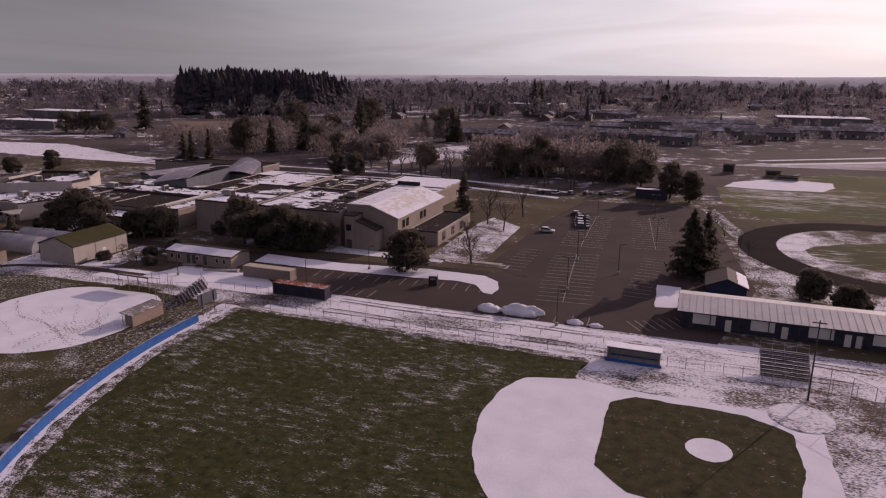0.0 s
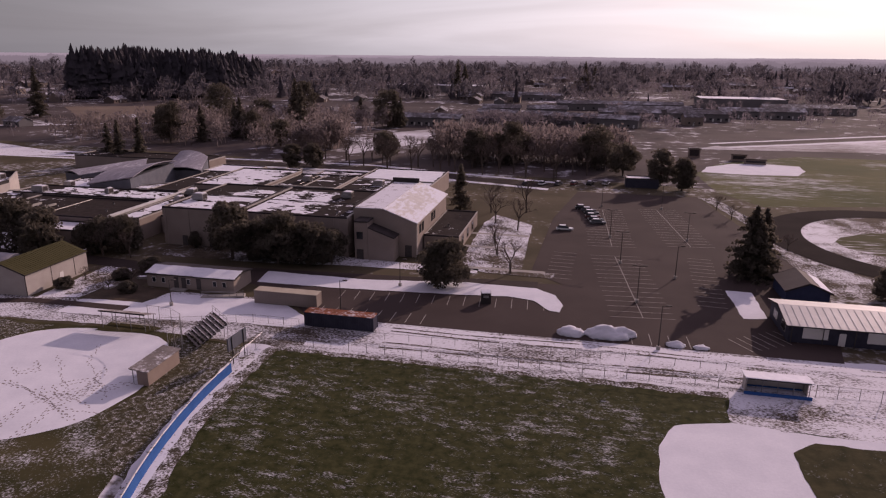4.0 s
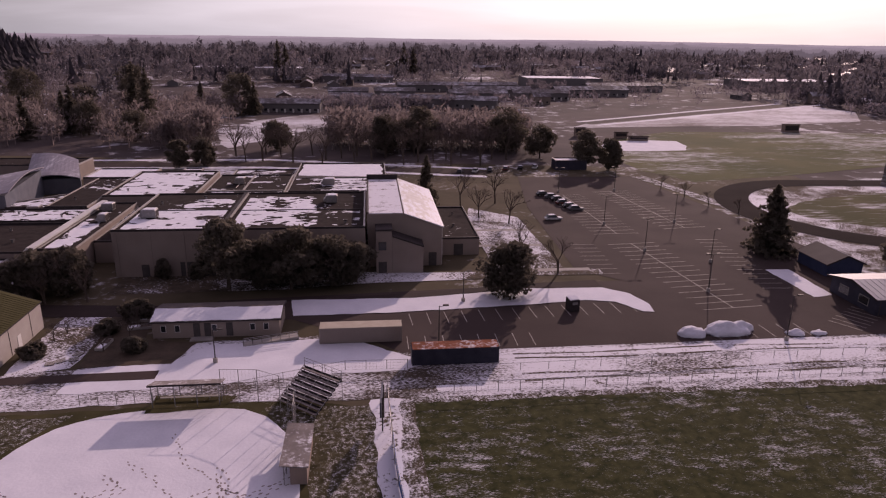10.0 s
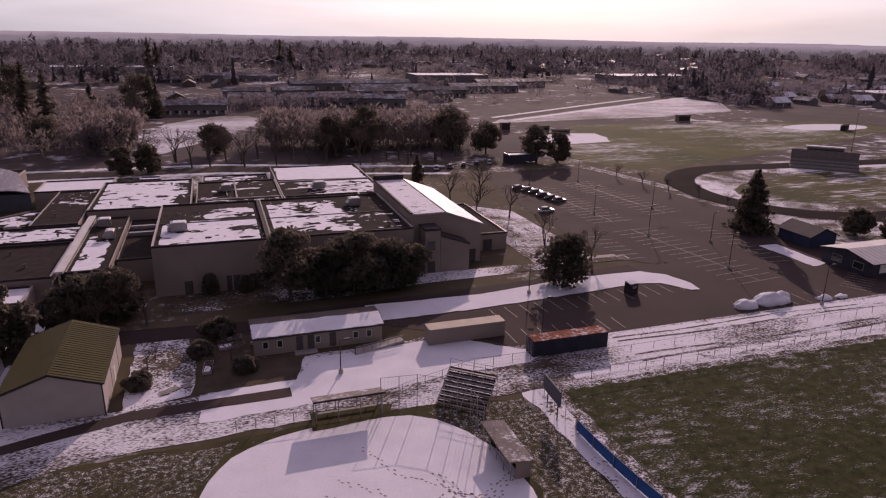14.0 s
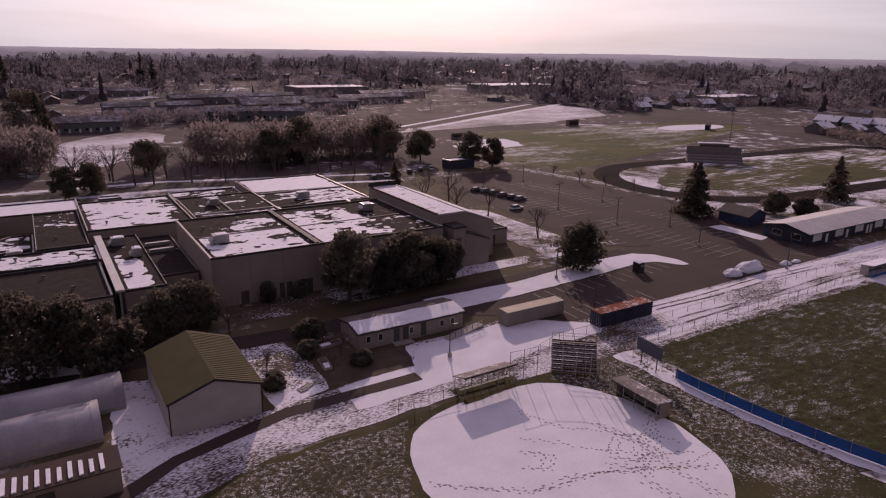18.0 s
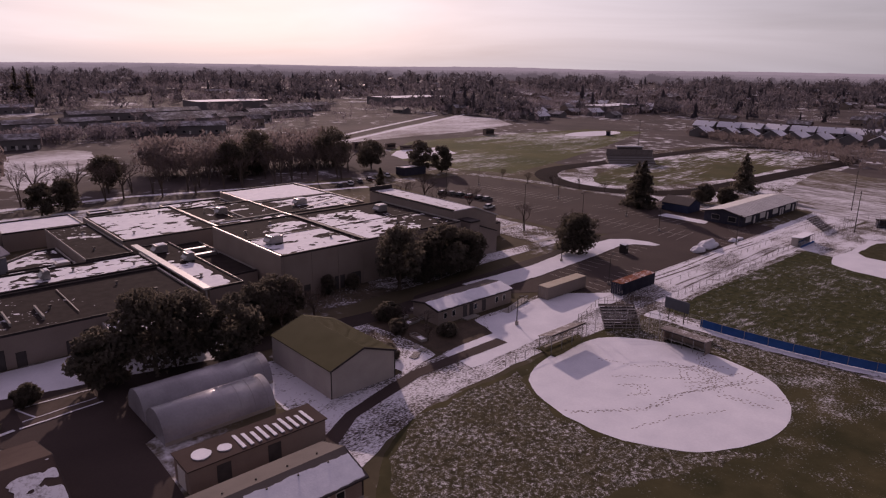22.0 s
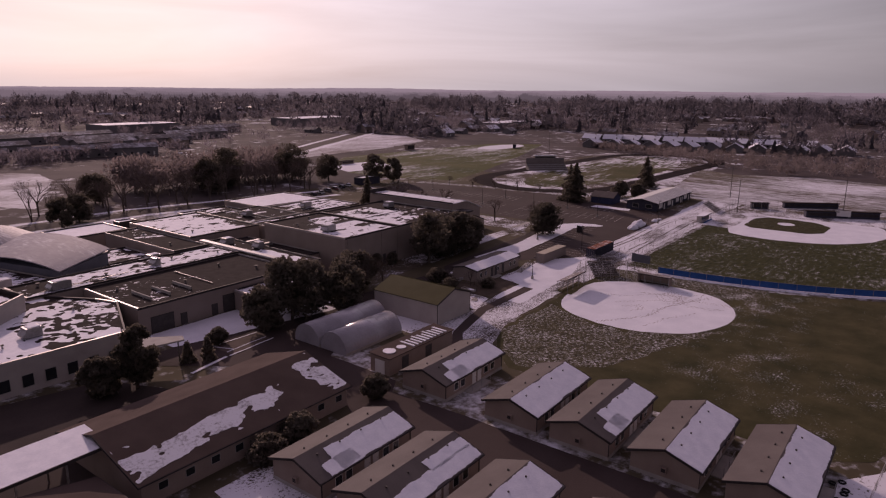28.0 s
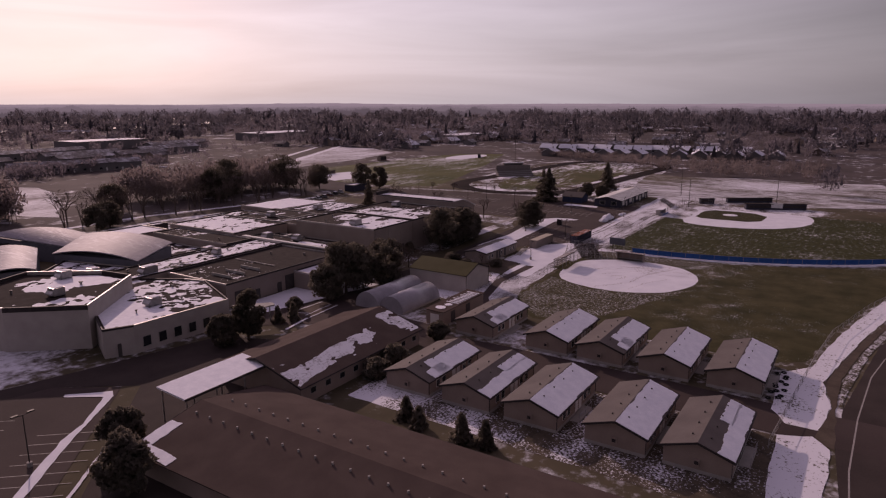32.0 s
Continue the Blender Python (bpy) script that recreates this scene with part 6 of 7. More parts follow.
def conifer_mesh(h, width, seed, layers=26, material=None):
    rng = np.random.default_rng(seed)
    tv, tf, pts = [], [], []
    limb((0, 0, 0), (0, 0, h * 0.97), h * 0.018 + 0.06, 0.03, tv, tf, 7)
    for i in range(layers):
        t = (i + 0.4) / layers
        z = h * (0.08 + 0.92 * t)
        reach = width * 0.5 * (1 - t) ** 0.85 * rng.uniform(0.75, 1.15) + 0.15
        for k in range(rng.integers(5, 9)):
            a, l = rng.uniform(0, 2 * math.pi), reach * rng.uniform(0.6, 1.15)
            end = (l * math.cos(a), l * math.sin(a), z - l * 0.25 + rng.uniform(-0.2, 0.2))
            limb((0, 0, z), end, 0.04, 0.012, tv, tf, 3)
            m = max(3, int(l * 4.5))
            for j in range(m):
                f = (j + 0.6) / m
                pts.append((end[0] * f + rng.normal() * 0.16 * l * 0.5, end[1] * f + rng.normal() * 0.16 * l * 0.5, z + (end[2] - z) * f + rng.normal() * 0.12))
    return (tv, tf), tufts(pts, 0.34 + h * 0.008, rng)


def round_mesh(h, width, seed, clear=0.15):
    """A broad evergreen with a lumpy crown made of many small clumps on limbs."""
    rng = np.random.default_rng(seed)
    tv, tf, pts = [], [], []
    limb((0, 0, 0), (0.1, 0, h * 0.5), h * 0.028, h * 0.018, tv, tf, 7)
    for i in range(46):
        a, e = rng.uniform(0, 2 * math.pi), rng.uniform(0, 1)
        z = h * (clear + (0.9 - clear) * e)
        r = width * 0.5 * math.sin(math.pi * min(0.97, 0.2 + 0.72 * e)) ** 0.8 * rng.uniform(0.5, 0.95)
        c = np.array((r * math.cos(a), r * math.sin(a), z))
        limb((0, 0, min(z * 0.8, h * 0.55)), tuple(c), 0.09, 0.03, tv, tf, 4)
        size = width * rng.uniform(0.14, 0.25)
        p = rng.normal(size=(80, 3))
        p /= np.linalg.norm(p, axis=1)[:, None]
        p *= (rng.uniform(0.15, 1, (80, 1)) ** 0.5) * size
        p[:, 2] *= 0.7
        pts += [tuple(q) for q in c + p]
    return (tv, tf), tufts(pts, 0.24 + h * 0.008, rng)


def bare_mesh(h, width, seed, depth=5):
    rng = np.random.default_rng(seed)
    tv, tf, wv, wf = [], [], [], []

    def grow(p, d, l, r, k):
        q = p + d * l
        limb(tuple(p), tuple(q), r, r * 0.68, tv if k > 2 else wv, tf if k > 2 else wf, 5 if k > 3 else 3)
        if k == 0:
            return
        for _ in range(rng.integers(2, 4) if k > 1 else 3):
            e = rng.normal(size=3)
            nd = d * 0.9 + e / np.linalg.norm(e) * 0.62
            nd[2] += 0.12
            grow(q, nd / np.linalg.norm(nd), l * rng.uniform(0.62, 0.8), r * 0.62, k - 1)

    for _ in range(2):
        grow(np.zeros(3), np.array((rng.normal() * 0.08, rng.normal() * 0.08, 1.0)), h * 0.26, h * 0.016 + 0.03, depth)
    return (tv, tf), (np.array(wv), np.array([f if len(f) == 4 else f for f in wf]))


TREES = {}


def tree(kind, h, width, x, y, seed, label, crown_mat=None):
    key = (kind, round(h), round(width), seed % 3)
    if key in TREES:
        ob = copy_thing(TREES[key], pose(x, y, 0, 0, 0, seed * 57 % 360))
        return tagged(ob, label)
    b = thing(kind + "_tree", x, y, 0, seed * 57 % 360, label, "tree", "trees of the school ground")
    make = {"conifer": conifer_mesh, "evergreen": round_mesh, "bare": bare_mesh}[kind]
    (tv, tf), (cv, cf) = make(h, width, seed)
    soup("trunk", tv, tf, BARK, b)
    soup("crown", [tuple(v) for v in cv], [tuple(int(i) for i in f) for f in cf], crown_mat or (TWIG if kind == "bare" else NEEDLE), b)
    TREES[key] = b
    return b


for k, (kind, x, y, h, w, label) in enumerate((
    ("evergreen", -109.5, 143.3, 13.8, 9.2, "tall dark evergreen against the gymnasium wall"),
    ("evergreen", -103.5, 144.5, 9, 7, "dark rounded evergreen against the gymnasium wall"),
    ("evergreen", -98.5, 143, 11.8, 10.5, "dark rounded evergreen against the gymnasium wall"),
    ("evergreen", -91.5, 144, 10, 9, "dark rounded evergreen against the gymnasium wall"),
    ("evergreen", -87, 145.5, 8, 7, "small dark evergreen beside the theatre tower"),
    ("evergreen", -136.5, 143, 8.6, 8, "dull evergreen at the gymnasium corner"),
    ("bare", -136, 141.5, 10, 9, "bare spreading tree at the gymnasium corner"),
    ("bare", -132, 139, 8, 8, "bare spreading tree at the gymnasium corner"),
    ("evergreen", -140.5, 142.5, 8.4, 8, "dull evergreen at the gymnasium corner"),
    ("evergreen", -60, 137.4, 9.8, 10, "broad dark pine standing on the snowy island"),
    ("conifer", 0.5, 156.5, 15.4, 12.5, "large dark conifer beside the car park"),
    ("conifer", 3.5, 160.5, 14.2, 11, "dark conifer beside the car park"),
    ("conifer", 59, 150, 13.8, 12, "dark conifer beside the running track"),
    ("evergreen", 23.6, 147.6, 7.4, 6, "dark evergreen shrub behind the concession building"),
    ("evergreen", 30, 142.5, 5.5, 6, "dark evergreen shrub behind the concession building"),
    ("evergreen", -8.2, 256.5, 14.3, 9, "tall rounded dark evergreen at the end of the car park"),
    ("evergreen", -1.5, 250.6, 11.3, 8.5, "rounded dark evergreen at the end of the car park"),
    ("conifer", -69.2, 203, 13.8, 7.5, "dark conifer behind the theatre"),
    ("evergreen", -160, 137, 12.5, 12, "huge dark evergreen beside the greenhouses"),
    ("evergreen", -154.5, 138.5, 10.5, 9, "dark evergreen beside the workshops"),
    ("evergreen", -150, 133, 11, 8, "dark evergreen beside the barn"),
    ("evergreen", -167.5, 136, 9, 7, "dark evergreen beside the workshop yard"),
    ("bare", -138.5, 138.5, 8, 7, "bare spreading tree at the gymnasium corner"),
    ("evergreen", -143.5, 140.0, 7, 6, "dark evergreen at the gymnasium corner"),
    ("evergreen", -194.3, 131.7, 10.4, 5.5, "dense dark columnar evergreen beside the library"),
    ("evergreen", -199, 133.5, 6, 5, "dark shrub beside the library"),
    ("conifer", -181.5, 132.8, 3.8, 2.6, "small young conifer by the drive"),
    ("conifer", -184, 134.6, 3.2, 2.4, "small young conifer by the drive"),
    ("evergreen", -176.5, 137.5, 3.0, 3, "clipped shrub by the drive"),
    ("conifer", -204.7, 87.6, 3.4, 2.8, "small bushy conifer beside the portable classrooms"),
    ("conifer", -206.0, 84.6, 3.2, 2.6, "small bushy conifer beside the portable classrooms"),
    ("conifer", -206.4, 77.5, 4.2, 3.4, "bushy conifer beside the portable classrooms"),
    ("conifer", -205.8, 74.2, 3.8, 3.0, "bushy conifer beside the portable classrooms"),
    ("evergreen", -237.2, 103.5, 8.4, 5.5, "dark evergreen at the corner of the broad hall"),
    ("evergreen", -231.5, 113.5, 6.0, 5, "dark evergreen at the corner of the broad hall"),
    ("evergreen", -174.5, 101.8, 3.2, 3.6, "dark shrub at the hall's gable end"),
    ("evergreen", -195, 100.6, 3.0, 4.5, "dark shrubs under the hall's windows"),
    ("evergreen", -189.5, 101, 3.6, 4.5, "dark shrubs under the hall's windows"),
    ("bare", -48.1, 147.6, 9.5, 8, "bare tree on the entrance lawn"),
    ("bare", -50.4, 184, 12.2, 9, "tall bare tree beside the entrance walks"),
    ("bare", -52.5, 160, 10, 8, "bare tree on the entrance lawn"),
    ("bare", -57, 190, 11, 8, "tall bare tree beside the entrance walks"),
    ("bare", -60, 202, 12, 9, "tall bare tree behind the foyer"),
    ("bare", -50, 205, 13, 10, "tall bare tree at the lot edge"),
    ("bare", 7.1, 210.3, 5.6, 5, "small bare street tree in a snowy verge"),
    ("bare", 9.0, 199.5, 5.6, 5, "small bare street tree in a snowy verge"),
    ("bare", 12.5, 190.0, 5.2, 5, "small bare street tree in a snowy verge"),
    ("bare", 5.0, 222.0, 5.6, 5, "small bare street tree in a snowy verge"),
    ("bare", 14.0, 180.0, 5.2, 5, "small bare street tree in a snowy verge"),
    ("evergreen", -122.5, 149.5, 4.0, 2.6, "clipped dark shrub by a gymnasium door"),
    ("evergreen", -116.5, 149.6, 3.2, 2.4, "clipped dark shrub by a gymnasium door"),
    ("bare", -120.5, 128.5, 4, 5, "bare bush in the garden bed"),
    ("bare", -122.5, 119.5, 4, 5, "bare bush in the garden bed"),
    ("bare", -120, 123, 5, 5, "bare bush in the garden bed"),
    ("evergreen", -121.5, 131.5, 3.2, 4, "dark rounded bush in the garden bed"),
    ("evergreen", -118.2, 119.5, 2.2, 3, "dark rounded bush before the office portable"),
    ("evergreen", -124, 125.5, 2.4, 3, "dark rounded bush in the garden bed"),
    ("evergreen", -131.5, 118.5, 2.2, 3, "dark rounded bush against the barn"),
    ("bare", -130.8, 123.5, 4, 4, "bare bush against the barn"),
    ("bare", -130, 126, 3, 4, "bare bush in the snowy yard"),
    ("evergreen", -148, 260.2, 9.8, 8, "dark evergreen by the road behind the school"),
    ("evergreen", -140.8, 264, 10.2, 8, "dark evergreen by the road behind the school"),
    ("conifer", -397, 407, 34, 16, "very tall dark conifer beside the stubble field"),
    ("evergreen", -431, 366, 16, 15, "dark evergreen clump by the country road"),
    ("evergreen", -418, 371, 16, 15, "dark evergreen clump by the country road"),
    ("evergreen", -405, 376, 15, 14, "dark evergreen clump by the country road"),
    ("evergreen", -272, 222, 9.5, 8, "dark evergreen at the edge of the school ground"),
    ("evergreen", -278, 207, 8, 7, "dark evergreen at the edge of the school ground"),
    ("conifer", -173, 737, 38, 17, "very tall dark conifer far beyond the town"),
    ("conifer", -166, 742, 33, 15, "very tall dark conifer far beyond the town"),
    ("conifer", -41, 854, 36, 16, "very tall dark conifer far beyond the town"),
    ("conifer", -30, 850, 31, 15, "very tall dark conifer far beyond the town"),
    ("conifer", -182, 445, 16, 10, "dark conifer beyond the woodland"),
    ("conifer", -147, 417, 18, 10, "dark conifer beyond the woodland"),
    ("conifer", -198, 378, 30, 15, "very tall dark conifer beyond the road"),
    ("conifer", -186, 358, 27.5, 13, "very tall dark conifer beyond the road"),
    ("conifer", -150, 415, 22, 12, "tall dark conifer beyond the road"),
    ("conifer", -213.5, 341.6, 21, 13, "tall dark conifer beyond the road"),
    ("conifer", -225, 323, 18, 11, "tall dark conifer beyond the road"),
    ("conifer", -216.7, 249, 18, 8, "dark conifer behind the rear wing"),
    ("conifer", -210.8, 254, 18.5, 8, "dark conifer behind the rear wing"),
    ("conifer", -224, 252, 16, 8, "dark conifer behind the rear wing"),
    ("conifer", -218.4, 344.8, 18.7, 11, "tall dark conifer beyond the road"),
    ("evergreen", -206, 338, 15, 13, "dark evergreen clump beyond the road"),
    ("evergreen", -213, 424, 28, 17, "huge dark evergreen beyond the road"),
    ("evergreen", -155, 417, 24, 17, "huge dark evergreen beyond the road"),
    ("evergreen", -262, 406, 26, 19, "huge dark evergreen beyond the road"),
    ("evergreen", -237, 314, 21, 16, "large dark evergreen beyond the road"),
    ("evergreen", -228, 395, 18, 15, "large dark evergreen beyond the road"),
    ("evergreen", -250, 332, 18, 15, "large dark evergreen beyond the road"),
    ("evergreen", -180, 318, 13, 12, "dark evergreen in the woodland belt"),
    ("evergreen", -120, 296, 12, 12, "dark evergreen in the woodland belt"),
    ("evergreen", -64.6, 291.8, 18, 15, "large dark evergreen behind the road"),
    ("evergreen", -30.3, 288.8, 18.5, 15, "large dark evergreen behind the road"),
    ("evergreen", -20, 275, 13, 11, "dark evergreen behind the car park"),
    ("evergreen", -78, 284, 15, 13, "large dark evergreen behind the road"))):
    tree(kind, h, w, x, y, k * 7 + 1, label)
for k in range(32):
    u = -150 + 3.7 * k
    tree("bare", (14, 17, 12)[k % 3], (11, 13, 9)[k % 3], u + 2.5 * math.sin(k * 2.1), 277 + 9 * math.sin(k * 1.7) - max(0, u + 120) * 0.12, (k % 3) + 3, "bare brown tree in the belt along the road")


# ---- woods, town and hills beyond ----
rng = np.random.default_rng(11)


def far_conifers(name, spots, label, material=NEEDLE_HAZED, fine=False):
    """Many far conifers in one mesh: ragged stacked skirts round a spire."""
    V, F = [], []
    for x, y, h in spots:
        w, tiers, sides = h * (rng.uniform(0.2, 0.28) if fine else rng.uniform(0.16, 0.26)), 7 if fine else 3, 7 if fine else 5
        for i in range(tiers):
            t = i / tiers
            z0, z1, r = h * (0.06 + 0.9 * t), h * min(1, 0.06 + 0.9 * (t + 1.7 / tiers)), w * (1 - t) ** 0.8 + 0.15
            k, a0 = len(V), rng.uniform(0, 6)
            V.append((x, y, z1))
            for j in range(sides):
                q = r * rng.uniform(0.65, 1.2)
                V.append((x + q * math.cos(a0 + 2 * math.pi * j / sides), y + q * math.sin(a0 + 2 * math.pi * j / sides), z0 + rng.uniform(-0.05, 0.05) * h))
            F += [(k, k + 1 + j, k + 1 + (j + 1) % sides) for j in range(sides)]
    return tagged(soup(name, V, F, material), label, "woods", kind="stuff")


def far_brush(name, spots, label, material=TWIG_HAZED, per=34, twig=0.06):
    """Many far bare trees in one mesh: a thin stem and a cloud of slender twig slivers."""
    s = np.array(spots)
    n = len(s)
    h = s[:, 2:3]
    foot = np.stack([s * (1, 1, 0) + (-0.2, 0, 0), s * (1, 1, 0) + (0.2, 0, 0), s * (1, 1, 0.7)], 1).reshape(-1, 3)
    p = rng.normal(size=(n, per, 3))
    p /= np.linalg.norm(p, axis=2)[:, :, None]
    p *= rng.uniform(0.3, 1, (n, per, 1)) ** 0.5
    c = p * (h * (0.36, 0.36, 0.4))[:, None, :] + (s * (1, 1, 0.58))[:, None, :]
    size = h[:, None, :] * twig * rng.uniform(0.6, 1.5, (n, per, 1))
    d = rng.normal(size=(n, per, 3, 3)) * size[..., None] * np.array((1, 0.7, 0.7))[:, None]
    d[:, :, 0, 2] += size[:, :, 0] * 1.5
    V = np.concatenate([foot, (c[:, :, None, :] + d).reshape(-1, 3)])
    return tagged(soup(name, V.tolist(), np.arange(len(V)).reshape(-1, 3).tolist(), material), label, "woods", kind="stuff")


def clear(x, y, gap=0):
    """Whether a place lies outside the school ground, the playing fields and the road."""
    if -340 < x < 62 and y < 256:
        return False
    if -330 < x < -40 and 256 < y < 276:
        return False
    if 0 < x < 245 and 75 < y < 400:
        return False
    if 20 < x < 240 and 380 < y < 520 and (y - 380) < 0.62 * x + 30 and (y - 362) > 0.1 * x:
        return False
    if -150 < x < -92 and 295 < y < 422:
        return False
    if -450 < x < -290 and 390 < y < 520 and abs((x + 370) * 0.8 + (y - 455) * 0.6) < 60:
        return False
    if -440 < x < -235 and 255 < y < 312:
        return False
    if x < 60 and y < 0:
        return False
    return True


spots_c, spots_b = [], []
while len(spots_c) < 4200 or len(spots_b) < 9000:
    a, r = radians(rng.uniform(-66, 100)), 200 + 1600 * rng.uniform(0, 1) ** 1.1
    x, y = -110 + r * math.sin(a), 80 + r * math.cos(a)
    if not clear(x, y):
        continue
    d = noise.noise(Vector((x * 0.006, y * 0.006, 3.0))) + 0.5 * noise.noise(Vector((x * 0.02, y * 0.02, 7.0)))
    if d + rng.uniform(-0.25, 0.25) < (-0.1 if r > 900 else 0.1 if r > 560 else 0.5):
        continue
    if noise.noise(Vector((x * 0.011, y * 0.011, 21.0))) + rng.normal() * 0.2 > 0.12:
        spots_c.append((x, y, rng.uniform(8, 15) + (9 if rng.uniform() < 0.15 else 0)))
    else:
        spots_b.append((x, y, rng.uniform(7, 14)))
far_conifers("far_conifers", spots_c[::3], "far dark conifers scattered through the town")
far_brush("far_evergreens", [(x, y, h * 1.2) for x, y, h in spots_c[1::3] + spots_c[2::3]], "far dark evergreens scattered through the town", NEEDLE_HAZED, 70, 0.07)
far_brush("far_bare_trees", spots_b, "far bare winter trees scattered through the town", TWIG_HAZED, 60, 0.045)
stand = [(x, y, rng.uniform(30, 50) + 6 * noise.noise(Vector((x * 0.04, y * 0.04, 1))) - 0.06 * (x + 505)) for x, y in ((rng.uniform(-505, -392), rng.uniform(560, 760)) for _ in range(2200)) if 563 + 0.69 * (x + 503) < y < 660 + 0.69 * (x + 503)]
far_conifers("conifer_stand", stand, "dense stand of very tall dark conifers", NEEDLE_HAZED, True)
belt = [(rng.uniform(-165, -20), 0, rng.uniform(9, 16)) for _ in range(300)]
belt = [(x, 292 + rng.uniform(0, 34) - 0.1 * (x + 90), h) for x, _, h in belt if not (-150 < x < -100)] + [(rng.uniform(-300, -150), rng.uniform(300, 420), rng.uniform(8, 15)) for _ in range(220)]
far_brush("bare_woodland", belt, "belt of bare brown woodland behind the school", TWIG_MID_HAZED, 150, 0.04)
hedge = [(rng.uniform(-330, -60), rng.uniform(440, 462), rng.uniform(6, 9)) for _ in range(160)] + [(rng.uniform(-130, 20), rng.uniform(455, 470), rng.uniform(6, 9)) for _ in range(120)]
far_brush("hedgerow", hedge, "dark hedgerow before the far rooftops", TWIG_HAZED, 40)


HOUSE_WALLS = [mat("house_wall_" + n, a, tuple(q * 1.15 for q in a), 0.3, 0.85, 0.0) for n, a in (("grey", (0.16, 0.15, 0.15)), ("tan", (0.22, 0.18, 0.15)), ("brown", (0.11, 0.085, 0.075)))]
HOUSE_ROOF = snowy("house_roof", (0.09, 0.08, 0.08), (0.16, 0.14, 0.135), 0.3, 0.05, 0.3, 0.3, rough=0.5, snow_rough=0.4)
PROTO = []
for n, (w, d, e, r) in enumerate(((14, 9, 3.0, 5.4), (12, 9, 5.4, 7.8), (17, 10, 3.0, 5.6), (15, 11, 3.2, 6.4))):
    b = thing("house", 0, 0, 0, 0, "", "house")
    m = d / 2
    part("wall", slab([(0, 0), (w, 0), (w, m), (w, d), (0, d), (0, m)], 0, [e, e, r, e, e, r]), HOUSE_WALLS[n % 3], b)
    for ya, yb, za, zb in ((-0.4, m, e - 0.2, r), (m, d + 0.4, r, e - 0.2)):
        part("roof", slab([(-0.4, ya), (w + 0.4, ya), (w + 0.4, yb), (-0.4, yb)], [za + 0.02, za + 0.02, zb + 0.02, zb + 0.02], [za + 0.2, za + 0.2, zb + 0.2, zb + 0.2]), SNOW_ROOF if n == 3 else HOUSE_ROOF, b)
    for x in (2.5, 5.5, w - 3):
        part("window", bx(x, -0.06, 1.0, x + 1.3, -0.004, 2.2), GLASSY, b)
        part("window", bx(x, d + 0.004, 1.0, x + 1.3, d + 0.06, 2.2), GLASSY, b)
    part("door", bx(w / 2 - 0.5, -0.06, 0.05, w / 2 + 0.5, -0.004, 2.1), WHITE, b)
    part("chimney", bx(w * 0.3, m + 0.6, e, w * 0.3 + 0.7, m + 1.3, r + 0.9), CONCRETE, b)
    PROTO.append(b)
LABELS = ("low grey house with snow on its roof", "two-storey tan house with snow on its roof", "long brown house with snow on its roof", "grey gabled house under a white snowy roof")
placed, used = [], [0, 0, 0, 0]


def put_house(n, x, y, rz):
    m = pose(x, y, 0, 0, 0, rz)
    if used[n]:
        ob = copy_thing(PROTO[n], m)
    else:
        ob = PROTO[n]
        ob.matrix_basis = m
    used[n] += 1
    tagged(ob, LABELS[n], group="houses of the town beyond")


for k in range(13):
    put_house(3, 250 + 4.6 * k + 3 * math.sin(k * 2.3), 268 - 13.6 * k, 186 + 8 * math.sin(k))
for k in range(11):
    put_house(3, 296 + 4.2 * k, 276 - 15.5 * k, 92 + 9 * math.sin(k * 1.7))
garden = []
while len(garden) < 420:
    v = rng.uniform(40, 275)
    edge = 142 + max(0, v - 130) * 0.68
    u = edge + 4 + rng.uniform(0, 1) ** 1.4 * (250 - edge)
    if v > 60 and u < 300:
        garden.append((u, v, rng.uniform(4, 7) * (0.75 if u > 225 else 1)))
far_brush("garden_trees", garden, "dark garden trees and hedges before the houses", TWIG_MID_HAZED, 90, 0.05)
street = []
while len(street) < 620:
    u, v = rng.uniform(-20, 520), rng.uniform(470, 620)
    if rng.uniform() < 0.6:
        u, v = rng.uniform(215, 520), rng.uniform(395, 540)
    if v < 0.62 * u + 340 + 40 and u < 215 or noise.noise(Vector((u * 0.02, v * 0.02, 5.0))) < -0.12:
        continue
    street.append((u, v, rng.uniform(5, 10)))
far_brush("street_trees", street, "soft brown bare trees between the houses", TWIG_HAZED, 60, 0.05)
for k in range(30):
    put_house((3, 0, 3, 1, 2)[k % 5], 250 + 44 * (k % 6) + 9 * math.sin(k * 2.7), 408 + 30 * (k // 6) + 5 * math.sin(k * 1.9) + 0.1 * 44 * (k % 6), (4, 94, -8, 8)[k % 4])
while len(placed) < 110:
    a, r = radians(rng.uniform(-60, 96)), rng.uniform(330, 1000)
    x, y = -110 + r * math.sin(a), 80 + r * math.cos(a)
    x, y = round(x / 27) * 27 + rng.normal() * 2, round(y / 24) * 24 + rng.normal() * 2
    if clear(x, y) and clear(x + 15, y + 10) and not (-560 < x < -350 and 540 < y < 720) and all(abs(x - p) + abs(y - q) > 22 for p, q in placed):
        placed.append((x, y))
        put_house(int(rng.integers(0, 3)), x, y, float(rng.choice((0, 90, 8, 98, -12))))


